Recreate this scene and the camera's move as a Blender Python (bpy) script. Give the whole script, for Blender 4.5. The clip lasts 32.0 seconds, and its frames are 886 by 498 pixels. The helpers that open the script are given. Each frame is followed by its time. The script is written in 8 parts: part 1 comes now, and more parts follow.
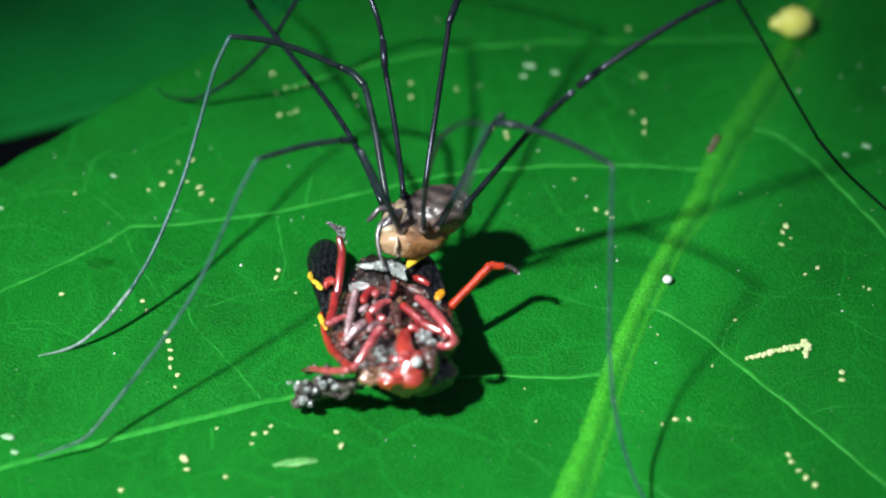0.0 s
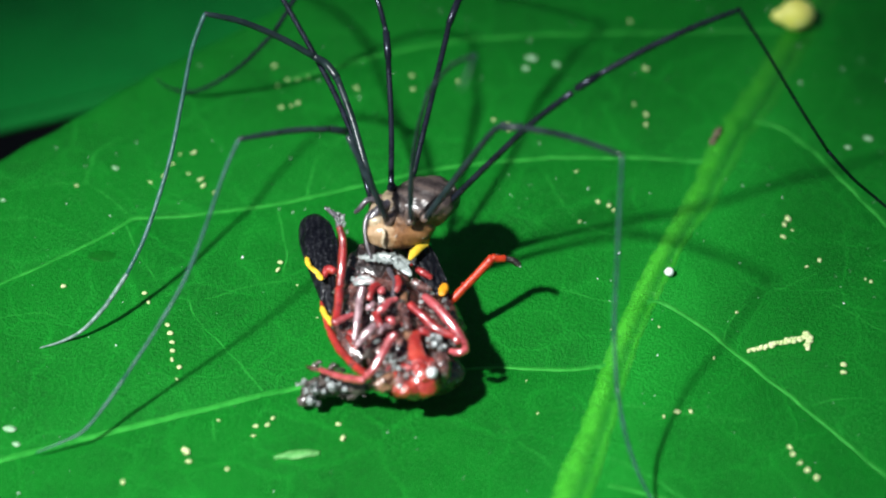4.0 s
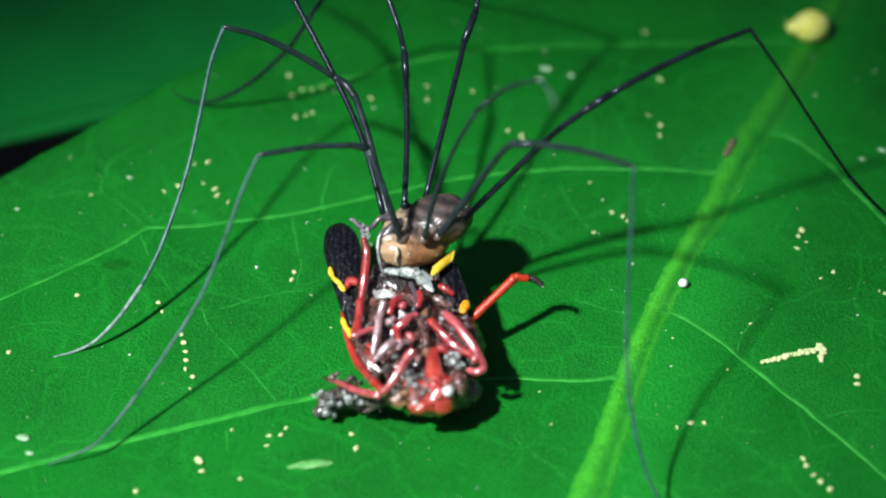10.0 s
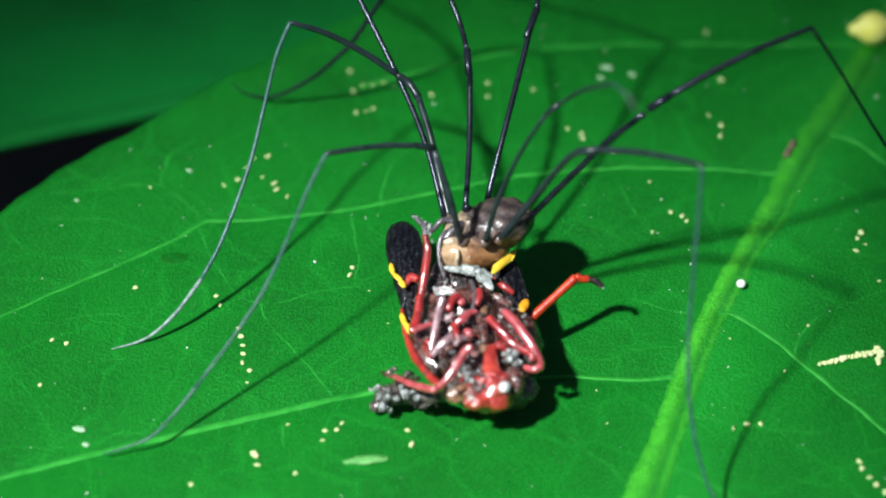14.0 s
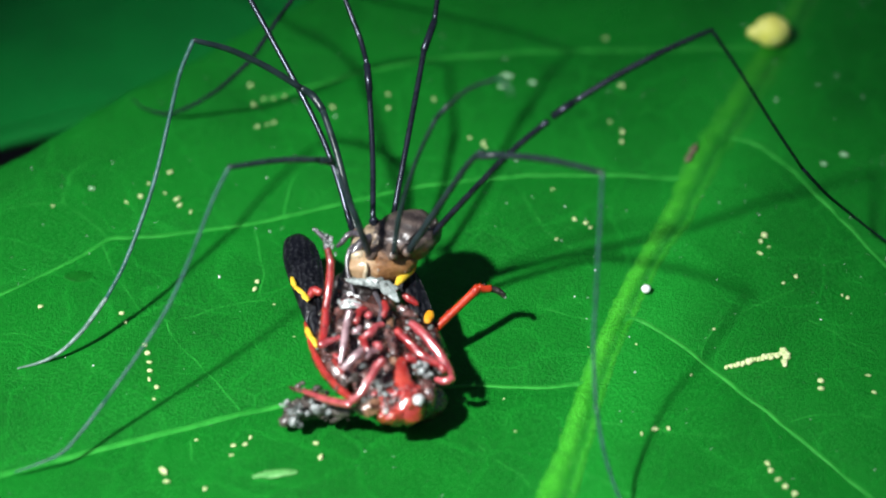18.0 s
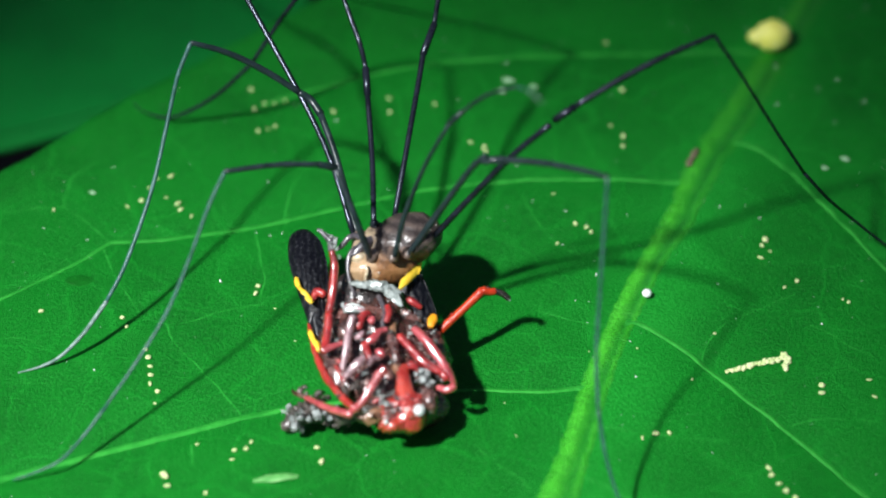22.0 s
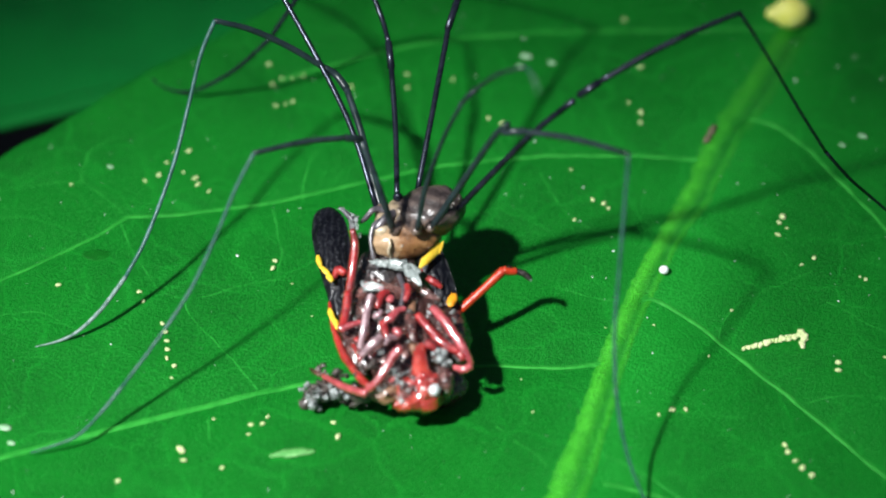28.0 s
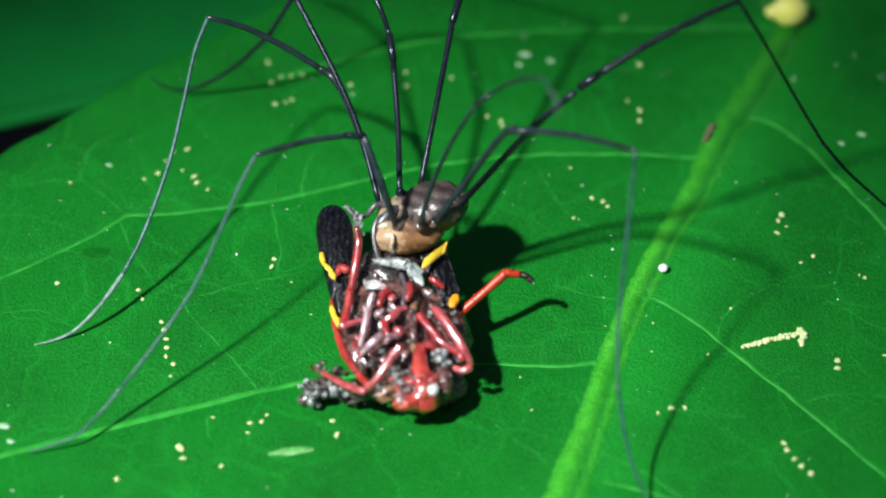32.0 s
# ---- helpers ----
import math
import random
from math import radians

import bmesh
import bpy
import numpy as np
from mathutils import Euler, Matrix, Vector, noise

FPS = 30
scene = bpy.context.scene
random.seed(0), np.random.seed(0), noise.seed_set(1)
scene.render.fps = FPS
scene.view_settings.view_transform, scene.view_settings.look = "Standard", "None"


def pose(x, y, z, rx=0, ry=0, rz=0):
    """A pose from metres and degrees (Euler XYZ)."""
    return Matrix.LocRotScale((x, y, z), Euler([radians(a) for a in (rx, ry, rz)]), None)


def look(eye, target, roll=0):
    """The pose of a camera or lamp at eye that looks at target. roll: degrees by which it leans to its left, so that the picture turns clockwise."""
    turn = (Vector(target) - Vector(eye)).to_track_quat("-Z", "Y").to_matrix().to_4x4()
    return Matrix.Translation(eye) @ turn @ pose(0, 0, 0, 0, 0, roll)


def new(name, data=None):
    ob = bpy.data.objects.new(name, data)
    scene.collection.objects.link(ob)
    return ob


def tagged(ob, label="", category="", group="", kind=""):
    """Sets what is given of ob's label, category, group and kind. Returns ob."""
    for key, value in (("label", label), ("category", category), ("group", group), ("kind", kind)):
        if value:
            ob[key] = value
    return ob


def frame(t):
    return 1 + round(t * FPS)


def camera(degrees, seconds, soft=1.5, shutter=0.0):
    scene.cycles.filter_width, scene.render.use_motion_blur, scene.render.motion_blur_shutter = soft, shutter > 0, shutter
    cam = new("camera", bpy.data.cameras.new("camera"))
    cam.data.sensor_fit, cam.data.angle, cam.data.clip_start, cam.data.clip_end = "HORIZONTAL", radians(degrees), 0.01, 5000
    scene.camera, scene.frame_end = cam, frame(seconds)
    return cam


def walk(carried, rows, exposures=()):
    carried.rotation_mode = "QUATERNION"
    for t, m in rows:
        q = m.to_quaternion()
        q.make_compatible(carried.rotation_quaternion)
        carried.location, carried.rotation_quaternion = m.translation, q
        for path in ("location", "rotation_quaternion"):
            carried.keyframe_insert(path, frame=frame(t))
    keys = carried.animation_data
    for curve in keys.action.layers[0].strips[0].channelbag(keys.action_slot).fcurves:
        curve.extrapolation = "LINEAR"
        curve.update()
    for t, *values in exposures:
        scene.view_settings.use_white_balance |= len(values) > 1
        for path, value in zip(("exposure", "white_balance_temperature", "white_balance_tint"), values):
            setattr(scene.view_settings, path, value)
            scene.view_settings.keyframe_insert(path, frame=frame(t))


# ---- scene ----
# Macro scene, leaf-top coordinates in millimetres (x right, y away, z up); MM turns them into metres.
MM = 0.001
EYE = (0.0, -164.76, 164.76)
RIGHT, UP = Vector((1, 0, 0)), Vector((0, 0.70711, 0.70711))


def metres(p):
    return Vector(p) * MM


def aim(a, b):
    """The camera's pose when it is turned off the leaf's middle by a mm to the right and b mm up."""
    return look(metres(EYE), (RIGHT * a + UP * b) * MM)


# ---- camera ----
cam = camera(12.0, 32.0, soft=1.95)
cam.data.dof.use_dof = True
cam.data.dof.focus_distance = 0.2285
cam.data.dof.aperture_fstop = 25.0
walk(cam, [
    (0, aim(0.525, -0.144)),
    (0.5, aim(0.478, -0.528)),
    (1, aim(0.431, -0.622)),
    (1.5, aim(0.431, -0.622)),
    (2, aim(0.431, -0.668)),
    (2.5, aim(0.431, -0.672)),
    (3, aim(0.431, -0.672)),
    (3.5, aim(0.384, -0.622)),
    (4, aim(0.431, -0.575)),
    (4.5, aim(0.287, 0.047)),
    (6.5, aim(0.144, 0.191)),
    (7, aim(0.097, 0.000)),
    (7.5, aim(0.047, -0.047)),
    (8, aim(0.047, 0.000)),
    (8.5, aim(-0.000, -0.094)),
    (9, aim(-0.000, 0.000)),
    (9.5, aim(-0.097, 0.047)),
    (10, aim(-0.334, 0.000)),
    (10.5, aim(-0.622, -0.050)),
    (11, aim(-0.909, -0.047)),
    (11.5, aim(-1.053, -0.097)),
    (12, aim(-1.196, -0.050)),
    (12.5, aim(-1.771, -0.050)),
    (13, aim(-2.440, -0.144)),
    (13.5, aim(-3.397, -0.191)),
    (15.5, aim(-3.683, -0.191)),
    (16, aim(-3.111, -0.097)),
    (16.5, aim(-2.486, -0.097)),
    (17, aim(-1.865, -0.097)),
    (17.5, aim(0.525, 0.334)),
    (18, aim(1.721, 0.431)),
    (18.5, aim(1.721, 0.622)),
    (19, aim(1.818, 0.718)),
    (19.5, aim(1.818, 0.672)),
    (20, aim(1.818, 0.715)),
    (20.5, aim(1.818, 0.575)),
    (21, aim(1.818, 0.572)),
    (21.5, aim(1.724, 0.622)),
    (22, aim(1.674, 0.668)),
    (22.5, aim(1.674, 0.668)),
    (23, aim(1.721, 0.622)),
    (23.5, aim(1.581, 0.575)),
    (24, aim(1.290, 0.572)),
    (24.5, aim(1.100, 0.575)),
    (25, aim(1.146, 0.575)),
    (25.5, aim(1.100, 0.478)),
    (26, aim(1.100, -0.047)),
    (26.5, aim(0.909, -0.478)),
    (28.5, aim(0.718, -0.672)),
    (29, aim(0.718, -0.668)),
    (29.5, aim(0.765, -0.668)),
    (30, aim(0.765, -0.765)),
    (30.5, aim(0.765, -0.765)),
    (31, aim(0.718, -0.815)),
    (31.5, aim(0.765, -0.672)),
    (32, aim(0.765, -0.765)),
], exposures=[(0.0, -0.04), (2.0, -0.06), (3.0, -0.02), (7.0, -0.06), (9.0, -0.08), (10.0, -0.06), (11.0, -0.14), (12.0, 0.05), (13.0, 0.02), (17.0, 0.0), (21.0, -0.03), (25.0, -0.04), (25.5, -0.04), (26.0, -0.36), (26.5, 0.06), (28.5, -0.06), (32.0, -0.06)])

# ---- light ----
BEAM = Vector((0.51, 0.385, -1.0)).normalized()
torch_data = bpy.data.lights.new("torch", "SPOT")
torch_data.energy, torch_data.color = 25.4, (0.97, 0.99, 1.0)
torch_data.shadow_soft_size, torch_data.spot_size, torch_data.spot_blend = 0.015, radians(11.5), 1.0
torch = new("torch", torch_data)
SPOT_AT = metres((-11.0, -20.0, 0.0))
torch.matrix_world = look(SPOT_AT - BEAM * 0.5, SPOT_AT)
world = bpy.data.worlds.new("world")
scene.world = world
world.use_nodes = True
wn = world.node_tree
sky = wn.nodes.new("ShaderNodeTexSky")
sky.sky_type, sky.sun_disc = "NISHITA", False
sky.sun_elevation = radians(52)
sky.sun_rotation = math.atan2(-BEAM.x, -BEAM.y)
wn.links.new(sky.outputs[0], wn.nodes["Background"].inputs[0])
wn.nodes["Background"].inputs[1].default_value = 0.035


# ---- materials ----
class Mat:
    """A small builder for node materials, with textures in millimetres of the thing's own space."""

    def __init__(self, name, rough=0.5, spec=0.5):
        self.m = bpy.data.materials.new(name)
        self.m.use_nodes = True
        self.t = self.m.node_tree
        self.b = self.t.nodes["Principled BSDF"]
        self.b.inputs["Roughness"].default_value = rough
        self.b.inputs["Specular IOR Level"].default_value = spec
        tc = self.t.nodes.new("ShaderNodeTexCoord")
        mp = self.t.nodes.new("ShaderNodeMapping")
        mp.inputs["Scale"].default_value = (1000, 1000, 1000)
        self.link(tc.outputs["Object"], mp.inputs[0])
        self.v = mp.outputs[0]

    def link(self, a, b):
        self.t.links.new(a, b)

    def noise(self, scale, detail=4.0, rough=0.6, vec=None):
        n = self.t.nodes.new("ShaderNodeTexNoise")
        n.inputs["Scale"].default_value, n.inputs["Detail"].default_value = scale, detail
        n.inputs["Roughness"].default_value = rough
        self.link(vec or self.v, n.inputs["Vector"])
        return n.outputs["Fac"]

    def voronoi(self, scale, feature="F1", vec=None, rand=1.0):
        n = self.t.nodes.new("ShaderNodeTexVoronoi")
        n.feature = feature
        n.inputs["Scale"].default_value = scale
        n.inputs["Randomness"].default_value = rand
        self.link(vec or self.v, n.inputs["Vector"])
        return n.outputs["Distance"]

    def ramp(self, fac, stops):
        n = self.t.nodes.new("ShaderNodeValToRGB")
        e = n.color_ramp.elements
        while len(e) < len(stops):
            e.new(0.5)
        for el, (p, c) in zip(e, stops):
            el.position = p
            el.color = (*c, 1.0) if len(c) == 3 else c
        self.link(fac, n.inputs[0])
        return n.outputs[0]

    def mix(self, fac, a, b, mode="MIX"):
        n = self.t.nodes.new("ShaderNodeMix")
        n.data_type, n.blend_type = "RGBA", mode
        for s, k in ((fac, 0), (a, 6), (b, 7)):
            if isinstance(s, (int, float)):
                n.inputs[k].default_value = s
            elif isinstance(s, tuple):
                n.inputs[k].default_value = (*s, 1.0)
            else:
                self.link(s, n.inputs[k])
        return n.outputs[2]

    def math(self, op, a, b=0.0, c=0.0):
        n = self.t.nodes.new("ShaderNodeMath")
        n.operation = op
        for i, s in enumerate((a, b, c)):
            if isinstance(s, (int, float)):
                n.inputs[i].default_value = s
            else:
                self.link(s, n.inputs[i])
        return n.outputs[0]

    def colour(self, c):
        if isinstance(c, tuple):
            self.b.inputs["Base Color"].default_value = (*c, 1.0)
        else:
            self.link(c, self.b.inputs["Base Color"])
        return self

    def bump(self, h, dist, strength=1.0):
        n = self.t.nodes.new("ShaderNodeBump")
        n.inputs["Strength"].default_value, n.inputs["Distance"].default_value = strength, dist * MM
        self.link(h, n.inputs["Height"])
        self.link(n.outputs[0], self.b.inputs["Normal"])
        return self

    def rough(self, s):
        self.link(s, self.b.inputs["Roughness"])
        return self


def leaf_material(name, dark, mid, light, fine=True):
    k = Mat(name, 0.5, 0.12)
    warp = k.t.nodes.new("ShaderNodeVectorMath")
    warp.operation = "MULTIPLY_ADD"
    wn_ = k.t.nodes.new("ShaderNodeTexNoise")
    wn_.inputs["Scale"].default_value = 0.25
    k.link(k.v, wn_.inputs["Vector"])
    k.link(wn_.outputs["Color"], warp.inputs[0])
    warp.inputs[1].default_value = (2.2, 2.2, 2.2)
    k.link(k.v, warp.inputs[2])
    wv = warp.outputs[0]
    broad = k.ramp(k.noise(0.11, 4), [(0.3, dark), (0.55, mid), (0.78, mid)])
    grain = k.noise(5.0, 5, 0.75)
    cells = k.voronoi(5.5)
    mott = k.ramp(k.math("MULTIPLY_ADD", grain, 0.8, k.math("MULTIPLY", cells, 0.3)), [(0.36, (0, 0, 0)), (0.78, (1, 1, 1))])
    col = k.mix(k.math("MULTIPLY", mott, 0.5), broad, light)
    net1 = k.ramp(k.voronoi(0.2, "DISTANCE_TO_EDGE", wv), [(0.0, (1, 1, 1)), (0.03, (0, 0, 0))])
    net2 = k.ramp(k.voronoi(0.8, "DISTANCE_TO_EDGE", wv), [(0.0, (1, 1, 1)), (0.1, (0, 0, 0))])
    if fine:
        col = k.mix(k.math("MULTIPLY", net1, k.math("MULTIPLY", k.noise(0.3, 2), 0.58)), col, light)
        col = k.mix(k.math("MULTIPLY", net2, k.math("MULTIPLY", k.ramp(k.noise(0.35, 3), [(0.45, (0, 0, 0)), (0.7, (1, 1, 1))]), 0.22)), col, light)
        at = k.t.nodes.new("ShaderNodeAttribute")
        at.attribute_name = "rib"
        col = k.mix(k.math("MULTIPLY", at.outputs["Fac"], k.math("MULTIPLY_ADD", k.noise(0.8, 4), 0.8, 0.1)), col, light)
    k.colour(col)
    h = k.math("MULTIPLY_ADD", net1, 0.12, k.math("MULTIPLY_ADD", net2, 0.08, k.math("MULTIPLY_ADD", cells, 0.3, k.math("MULTIPLY", grain, 0.9))))
    k.bump(h, 0.11, 0.9)
    k.rough(k.math("MULTIPLY_ADD", k.noise(1.3, 5, 0.7), 0.4, 0.26))
    return k.m


def plain(name, a, b, scale, rough, bump=0.02, spec=0.5, bscale=None):
    """Two colours mixed by noise at two scales, with fine relief."""
    k = Mat(name, rough, spec)
    n1, n2 = k.noise(scale, 4), k.noise(scale * 6, 3)
    f = k.ramp(k.math("MULTIPLY_ADD", n2, 0.35, k.math("MULTIPLY", n1, 0.75)), [(0.38, a), (0.68, b)])
    k.colour(f)
    k.bump(k.noise(bscale or scale * 4, 4), bump)
    return k


def see_through(k, alpha):
    """Thin horn that lets some of the ground show through."""
    k.b.inputs["Alpha"].default_value = alpha
    return k.m


def wet(k, weight=1.0, rough=0.24):
    """A wet film over the skin."""
    k.b.inputs["Coat Weight"].default_value, k.b.inputs["Coat Roughness"].default_value = weight, rough
    k.b.inputs["Coat IOR"].default_value = 2.3
    return k.m


def spotted_k(name, stops, scale, rough, dot, dot_scale, dot_size, bump):
    """Mottled skin with small pale dots."""
    k = Mat(name, rough, 0.5)
    base = k.ramp(k.math("MULTIPLY_ADD", k.noise(scale * 5, 3), 0.3, k.math("MULTIPLY", k.noise(scale, 5, 0.65), 0.75)), stops)
    d = k.ramp(k.voronoi(dot_scale), [(dot_size * 0.6, (1, 1, 1)), (dot_size, (0, 0, 0))])
    k.colour(k.mix(k.math("MULTIPLY", d, 0.8), base, dot))
    k.bump(k.math("MULTIPLY_ADD", d, 0.6, k.noise(scale * 3, 5)), bump)
    return k


def ribbed(name, a, b, scale, rough):
    """Dark wing skin with fine lengthwise ribs and pale scratches."""
    k = Mat(name, rough, 0.4)
    w = k.t.nodes.new("ShaderNodeTexWave")
    w.inputs["Scale"].default_value, w.inputs["Distortion"].default_value = scale, 6.0
    w.inputs["Detail"].default_value, w.inputs["Detail Scale"].default_value = 3.0, 1.5
    k.link(k.v, w.inputs["Vector"])
    n = k.noise(5.0, 4, 0.7)
    k.colour(k.ramp(k.math("MULTIPLY_ADD", w.outputs["Fac"], 0.1, k.math("MULTIPLY", n, 0.9)), [(0.5, a), (0.64, tuple(c * 0.25 for c in b)), (0.8, b)]))
    k.bump(k.math("MULTIPLY_ADD", n, 0.4, w.outputs["Fac"]), 0.03)
    return k.m


GREEN = leaf_material("leaf_green", (0.0008, 0.070, 0.005), (0.0015, 0.122, 0.008), (0.009, 0.27, 0.023))
BACK_GREEN = leaf_material("back_leaf_green", (0.002, 0.12, 0.02), (0.003, 0.205, 0.03), (0.005, 0.28, 0.038), False)
def vein_material():
    """Pale crest of the midrib that blends unevenly into the blade, with painted shade across it."""
    k = Mat("vein_green", 0.45, 0.3)
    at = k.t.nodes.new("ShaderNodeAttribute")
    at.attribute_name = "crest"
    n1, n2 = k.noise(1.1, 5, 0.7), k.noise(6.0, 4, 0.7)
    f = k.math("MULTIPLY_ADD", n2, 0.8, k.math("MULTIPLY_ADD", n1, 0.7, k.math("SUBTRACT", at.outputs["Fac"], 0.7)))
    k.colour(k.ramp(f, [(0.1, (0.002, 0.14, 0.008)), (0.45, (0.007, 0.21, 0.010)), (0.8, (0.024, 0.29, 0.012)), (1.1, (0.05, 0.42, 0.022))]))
    k.bump(k.math("MULTIPLY_ADD", n2, 1.0, n1), 0.1)
    return k.m


VEIN = vein_material()
SIDE_VEIN = plain("side_vein_green", (0.010, 0.19, 0.018), (0.034, 0.33, 0.04), 0.9, 0.5, 0.05, 0.15).m
FINE_VEIN = plain("fine_vein_green", (0.006, 0.18, 0.016), (0.026, 0.31, 0.038), 1.2, 0.5, 0.05, 0.15).m
PALP = wet(plain("grey_palp", (0.012, 0.011, 0.014), (0.12, 0.105, 0.12), 1.6, 0.3, 0.06), 0.35)
SOIL = plain("dark_soil", (0.008, 0.008, 0.006), (0.03, 0.025, 0.018), 0.05, 0.9, 2.0).m
LEG_GLOSS = plain("leg_black", (0.003, 0.004, 0.006), (0.014, 0.017, 0.026), 1.2, 0.25, 0.003, 0.5)
LEG_GLOSS.b.inputs["Specular Tint"].default_value = (0.72, 0.82, 1.0, 1.0)
LEG_BLACK = LEG_GLOSS.m
LEG_SMOKE = see_through(plain("leg_smoky_grey", (0.005, 0.012, 0.013), (0.028, 0.045, 0.05), 1.0, 0.28, 0.01, 0.4), 0.88)
LEG_GREY = see_through(plain("leg_grey", (0.010, 0.08, 0.058), (0.07, 0.18, 0.17), 1.6, 0.35, 0.03, 0.5), 0.78)
LEG_FAINT = see_through(plain("leg_faint_grey", (0.010, 0.08, 0.052), (0.06, 0.17, 0.15), 1.6, 0.35, 0.03, 0.5), 0.55)
LEG_PALE = see_through(plain("leg_pale_foot", (0.02, 0.10, 0.07), (0.34, 0.46, 0.43), 2.6, 0.3, 0.06, 0.6), 0.8)


def body_skin():
    """Harvestman skin: grey-brown banded back that passes unevenly into a tan belly, cream towards the jaws."""
    k = Mat("harvestman_skin", 0.4, 0.4)
    sep = k.t.nodes.new("ShaderNodeSeparateXYZ")
    k.link(k.v, sep.inputs[0])
    x, up = sep.outputs[0], k.math("MULTIPLY", k.math("ADD", sep.outputs[1], sep.outputs[2]), 0.707)
    n1, n2 = k.noise(0.9, 5, 0.65), k.noise(4.5, 4, 0.7)
    band = k.math("SINE", k.math("MULTIPLY_ADD", n1, 4.0, k.math("MULTIPLY", k.math("MULTIPLY_ADD", x, 0.35, up), 9.0)))
    back = k.ramp(k.math("MULTIPLY_ADD", band, 0.10, k.math("MULTIPLY_ADD", n2, 0.5, k.math("MULTIPLY", n1, 0.55))), [(0.3, (0.018, 0.013, 0.012)), (0.52, (0.062, 0.046, 0.042)), (0.8, (0.17, 0.125, 0.10))])
    belly = k.ramp(k.math("MULTIPLY_ADD", n2, 0.4, k.math("MULTIPLY", n1, 0.65)), [(0.36, (0.16, 0.07, 0.025)), (0.55, (0.32, 0.15, 0.055)), (0.75, (0.45, 0.27, 0.125))])
    low = k.ramp(k.math("MULTIPLY_ADD", n1, 1.3, k.math("MULTIPLY_ADD", up, -0.9, -0.72)), [(0.3, (0, 0, 0)), (0.8, (1, 1, 1))])
    col = k.mix(low, back, belly)
    side = k.ramp(k.math("MULTIPLY_ADD", n2, 0.7, k.math("MULTIPLY_ADD", k.noise(1.7, 3), 1.1, k.math("MULTIPLY_ADD", x, -0.6, -1.0))), [(0.5, (0, 0, 0)), (0.75, (1, 1, 1))])
    col = k.mix(k.math("MULTIPLY", side, 0.45), col, (0.6, 0.46, 0.28))
    dots = k.ramp(k.voronoi(1.15), [(0.07, (1, 1, 1)), (0.11, (0, 0, 0))])
    k.colour(k.mix(k.math("MULTIPLY", dots, 0.7), col, (0.62, 0.58, 0.52)))
    k.bump(k.math("MULTIPLY_ADD", dots, 0.5, k.math("MULTIPLY_ADD", band, 0.25, n2)), 0.09)
    return wet(k, 0.12, 0.22)


SKIN = body_skin()
CREAM = wet(plain("cream_jaw", (0.4, 0.27, 0.13), (0.85, 0.74, 0.54), 1.0, 0.3, 0.05), 0.4)
SCAR = plain("brown_scar", (0.07, 0.08, 0.03), (0.2, 0.16, 0.1), 1.2, 0.6, 0.1).m
FLECK = plain("pale_fleck", (0.12, 0.36, 0.14), (0.42, 0.6, 0.4), 1.5, 0.6, 0.05).m
HEAD = wet(spotted_k("red_head", [(0.34, (0.16, 0.012, 0.008)), (0.5, (0.42, 0.022, 0.014)), (0.74, (0.58, 0.07, 0.045))], 0.8, 0.3, (0.5, 0.25, 0.22), 1.7, 0.1, 0.12), 0.8)
RED = wet(plain("red_cuticle", (0.10, 0.004, 0.006), (0.50, 0.03, 0.026), 1.5, 0.3, 0.06), 0.8, 0.2)
PINK = wet(plain("pink_wet_cuticle", (0.2, 0.010, 0.014), (0.60, 0.10, 0.11), 1.8, 0.25, 0.05), 1.0, 0.2)
FACE = wet(plain("red_face", (0.26, 0.010, 0.008), (0.56, 0.055, 0.028), 1.1, 0.3, 0.1), 0.9, 0.2)
COXA = wet(plain("brown_coxa", (0.04, 0.028, 0.024), (0.2, 0.14, 0.11), 1.4, 0.3, 0.05), 0.25)
FILM = wet(plain("clear_wet_film", (0.05, 0.03, 0.028), (0.2, 0.14, 0.13), 1.5, 0.1, 0.02), 1.0, 0.08)
DARK_WET = wet(plain("dark_wet_hollow", (0.004, 0.003, 0.003), (0.03, 0.018, 0.016), 1.2, 0.3, 0.15), 0.2)
KEEL = wet(plain("brown_keel", (0.10, 0.035, 0.018), (0.34, 0.18, 0.10), 1.3, 0.3, 0.08), 0.5)
# Dark red cuticle whose pale tone is wet highlights put into the colour.
GLINT_SKIN = wet(plain("glint_cuticle", (0.09, 0.028, 0.032), (0.52, 0.34, 0.36), 1.8, 0.2, 0.04), 1.0, 0.2)
ORANGE = wet(plain("orange_cuticle", (0.3, 0.012, 0.004), (0.64, 0.055, 0.012), 1.2, 0.4, 0.05), 0.12)
MAROON = wet(spotted_k("maroon_cuticle", [(0.34, (0.006, 0.003, 0.003)), (0.52, (0.065, 0.022, 0.017)), (0.72, (0.3, 0.13, 0.11))], 1.3, 0.25, (0.5, 0.46, 0.44), 1.7, 0.22, 0.2), 0.35)
WING = ribbed("wing_black", (0.003, 0.003, 0.005), (0.085, 0.09, 0.105), 0.9, 0.33)
YELLOW = plain("yellow_mark", (0.66, 0.36, 0.012), (0.9, 0.64, 0.05), 1.5, 0.45, 0.02).m
AMBER = plain("amber_mark", (0.7, 0.22, 0.008), (0.9, 0.45, 0.02), 1.5, 0.4, 0.02).m
CRUMB = wet(spotted_k("dark_crumb", [(0.32, (0.010, 0.008, 0.007)), (0.5, (0.045, 0.034, 0.028)), (0.68, (0.2, 0.17, 0.15))], 1.7, 0.35, (0.4, 0.42, 0.4), 2.6, 0.15, 0.15), 0.2)
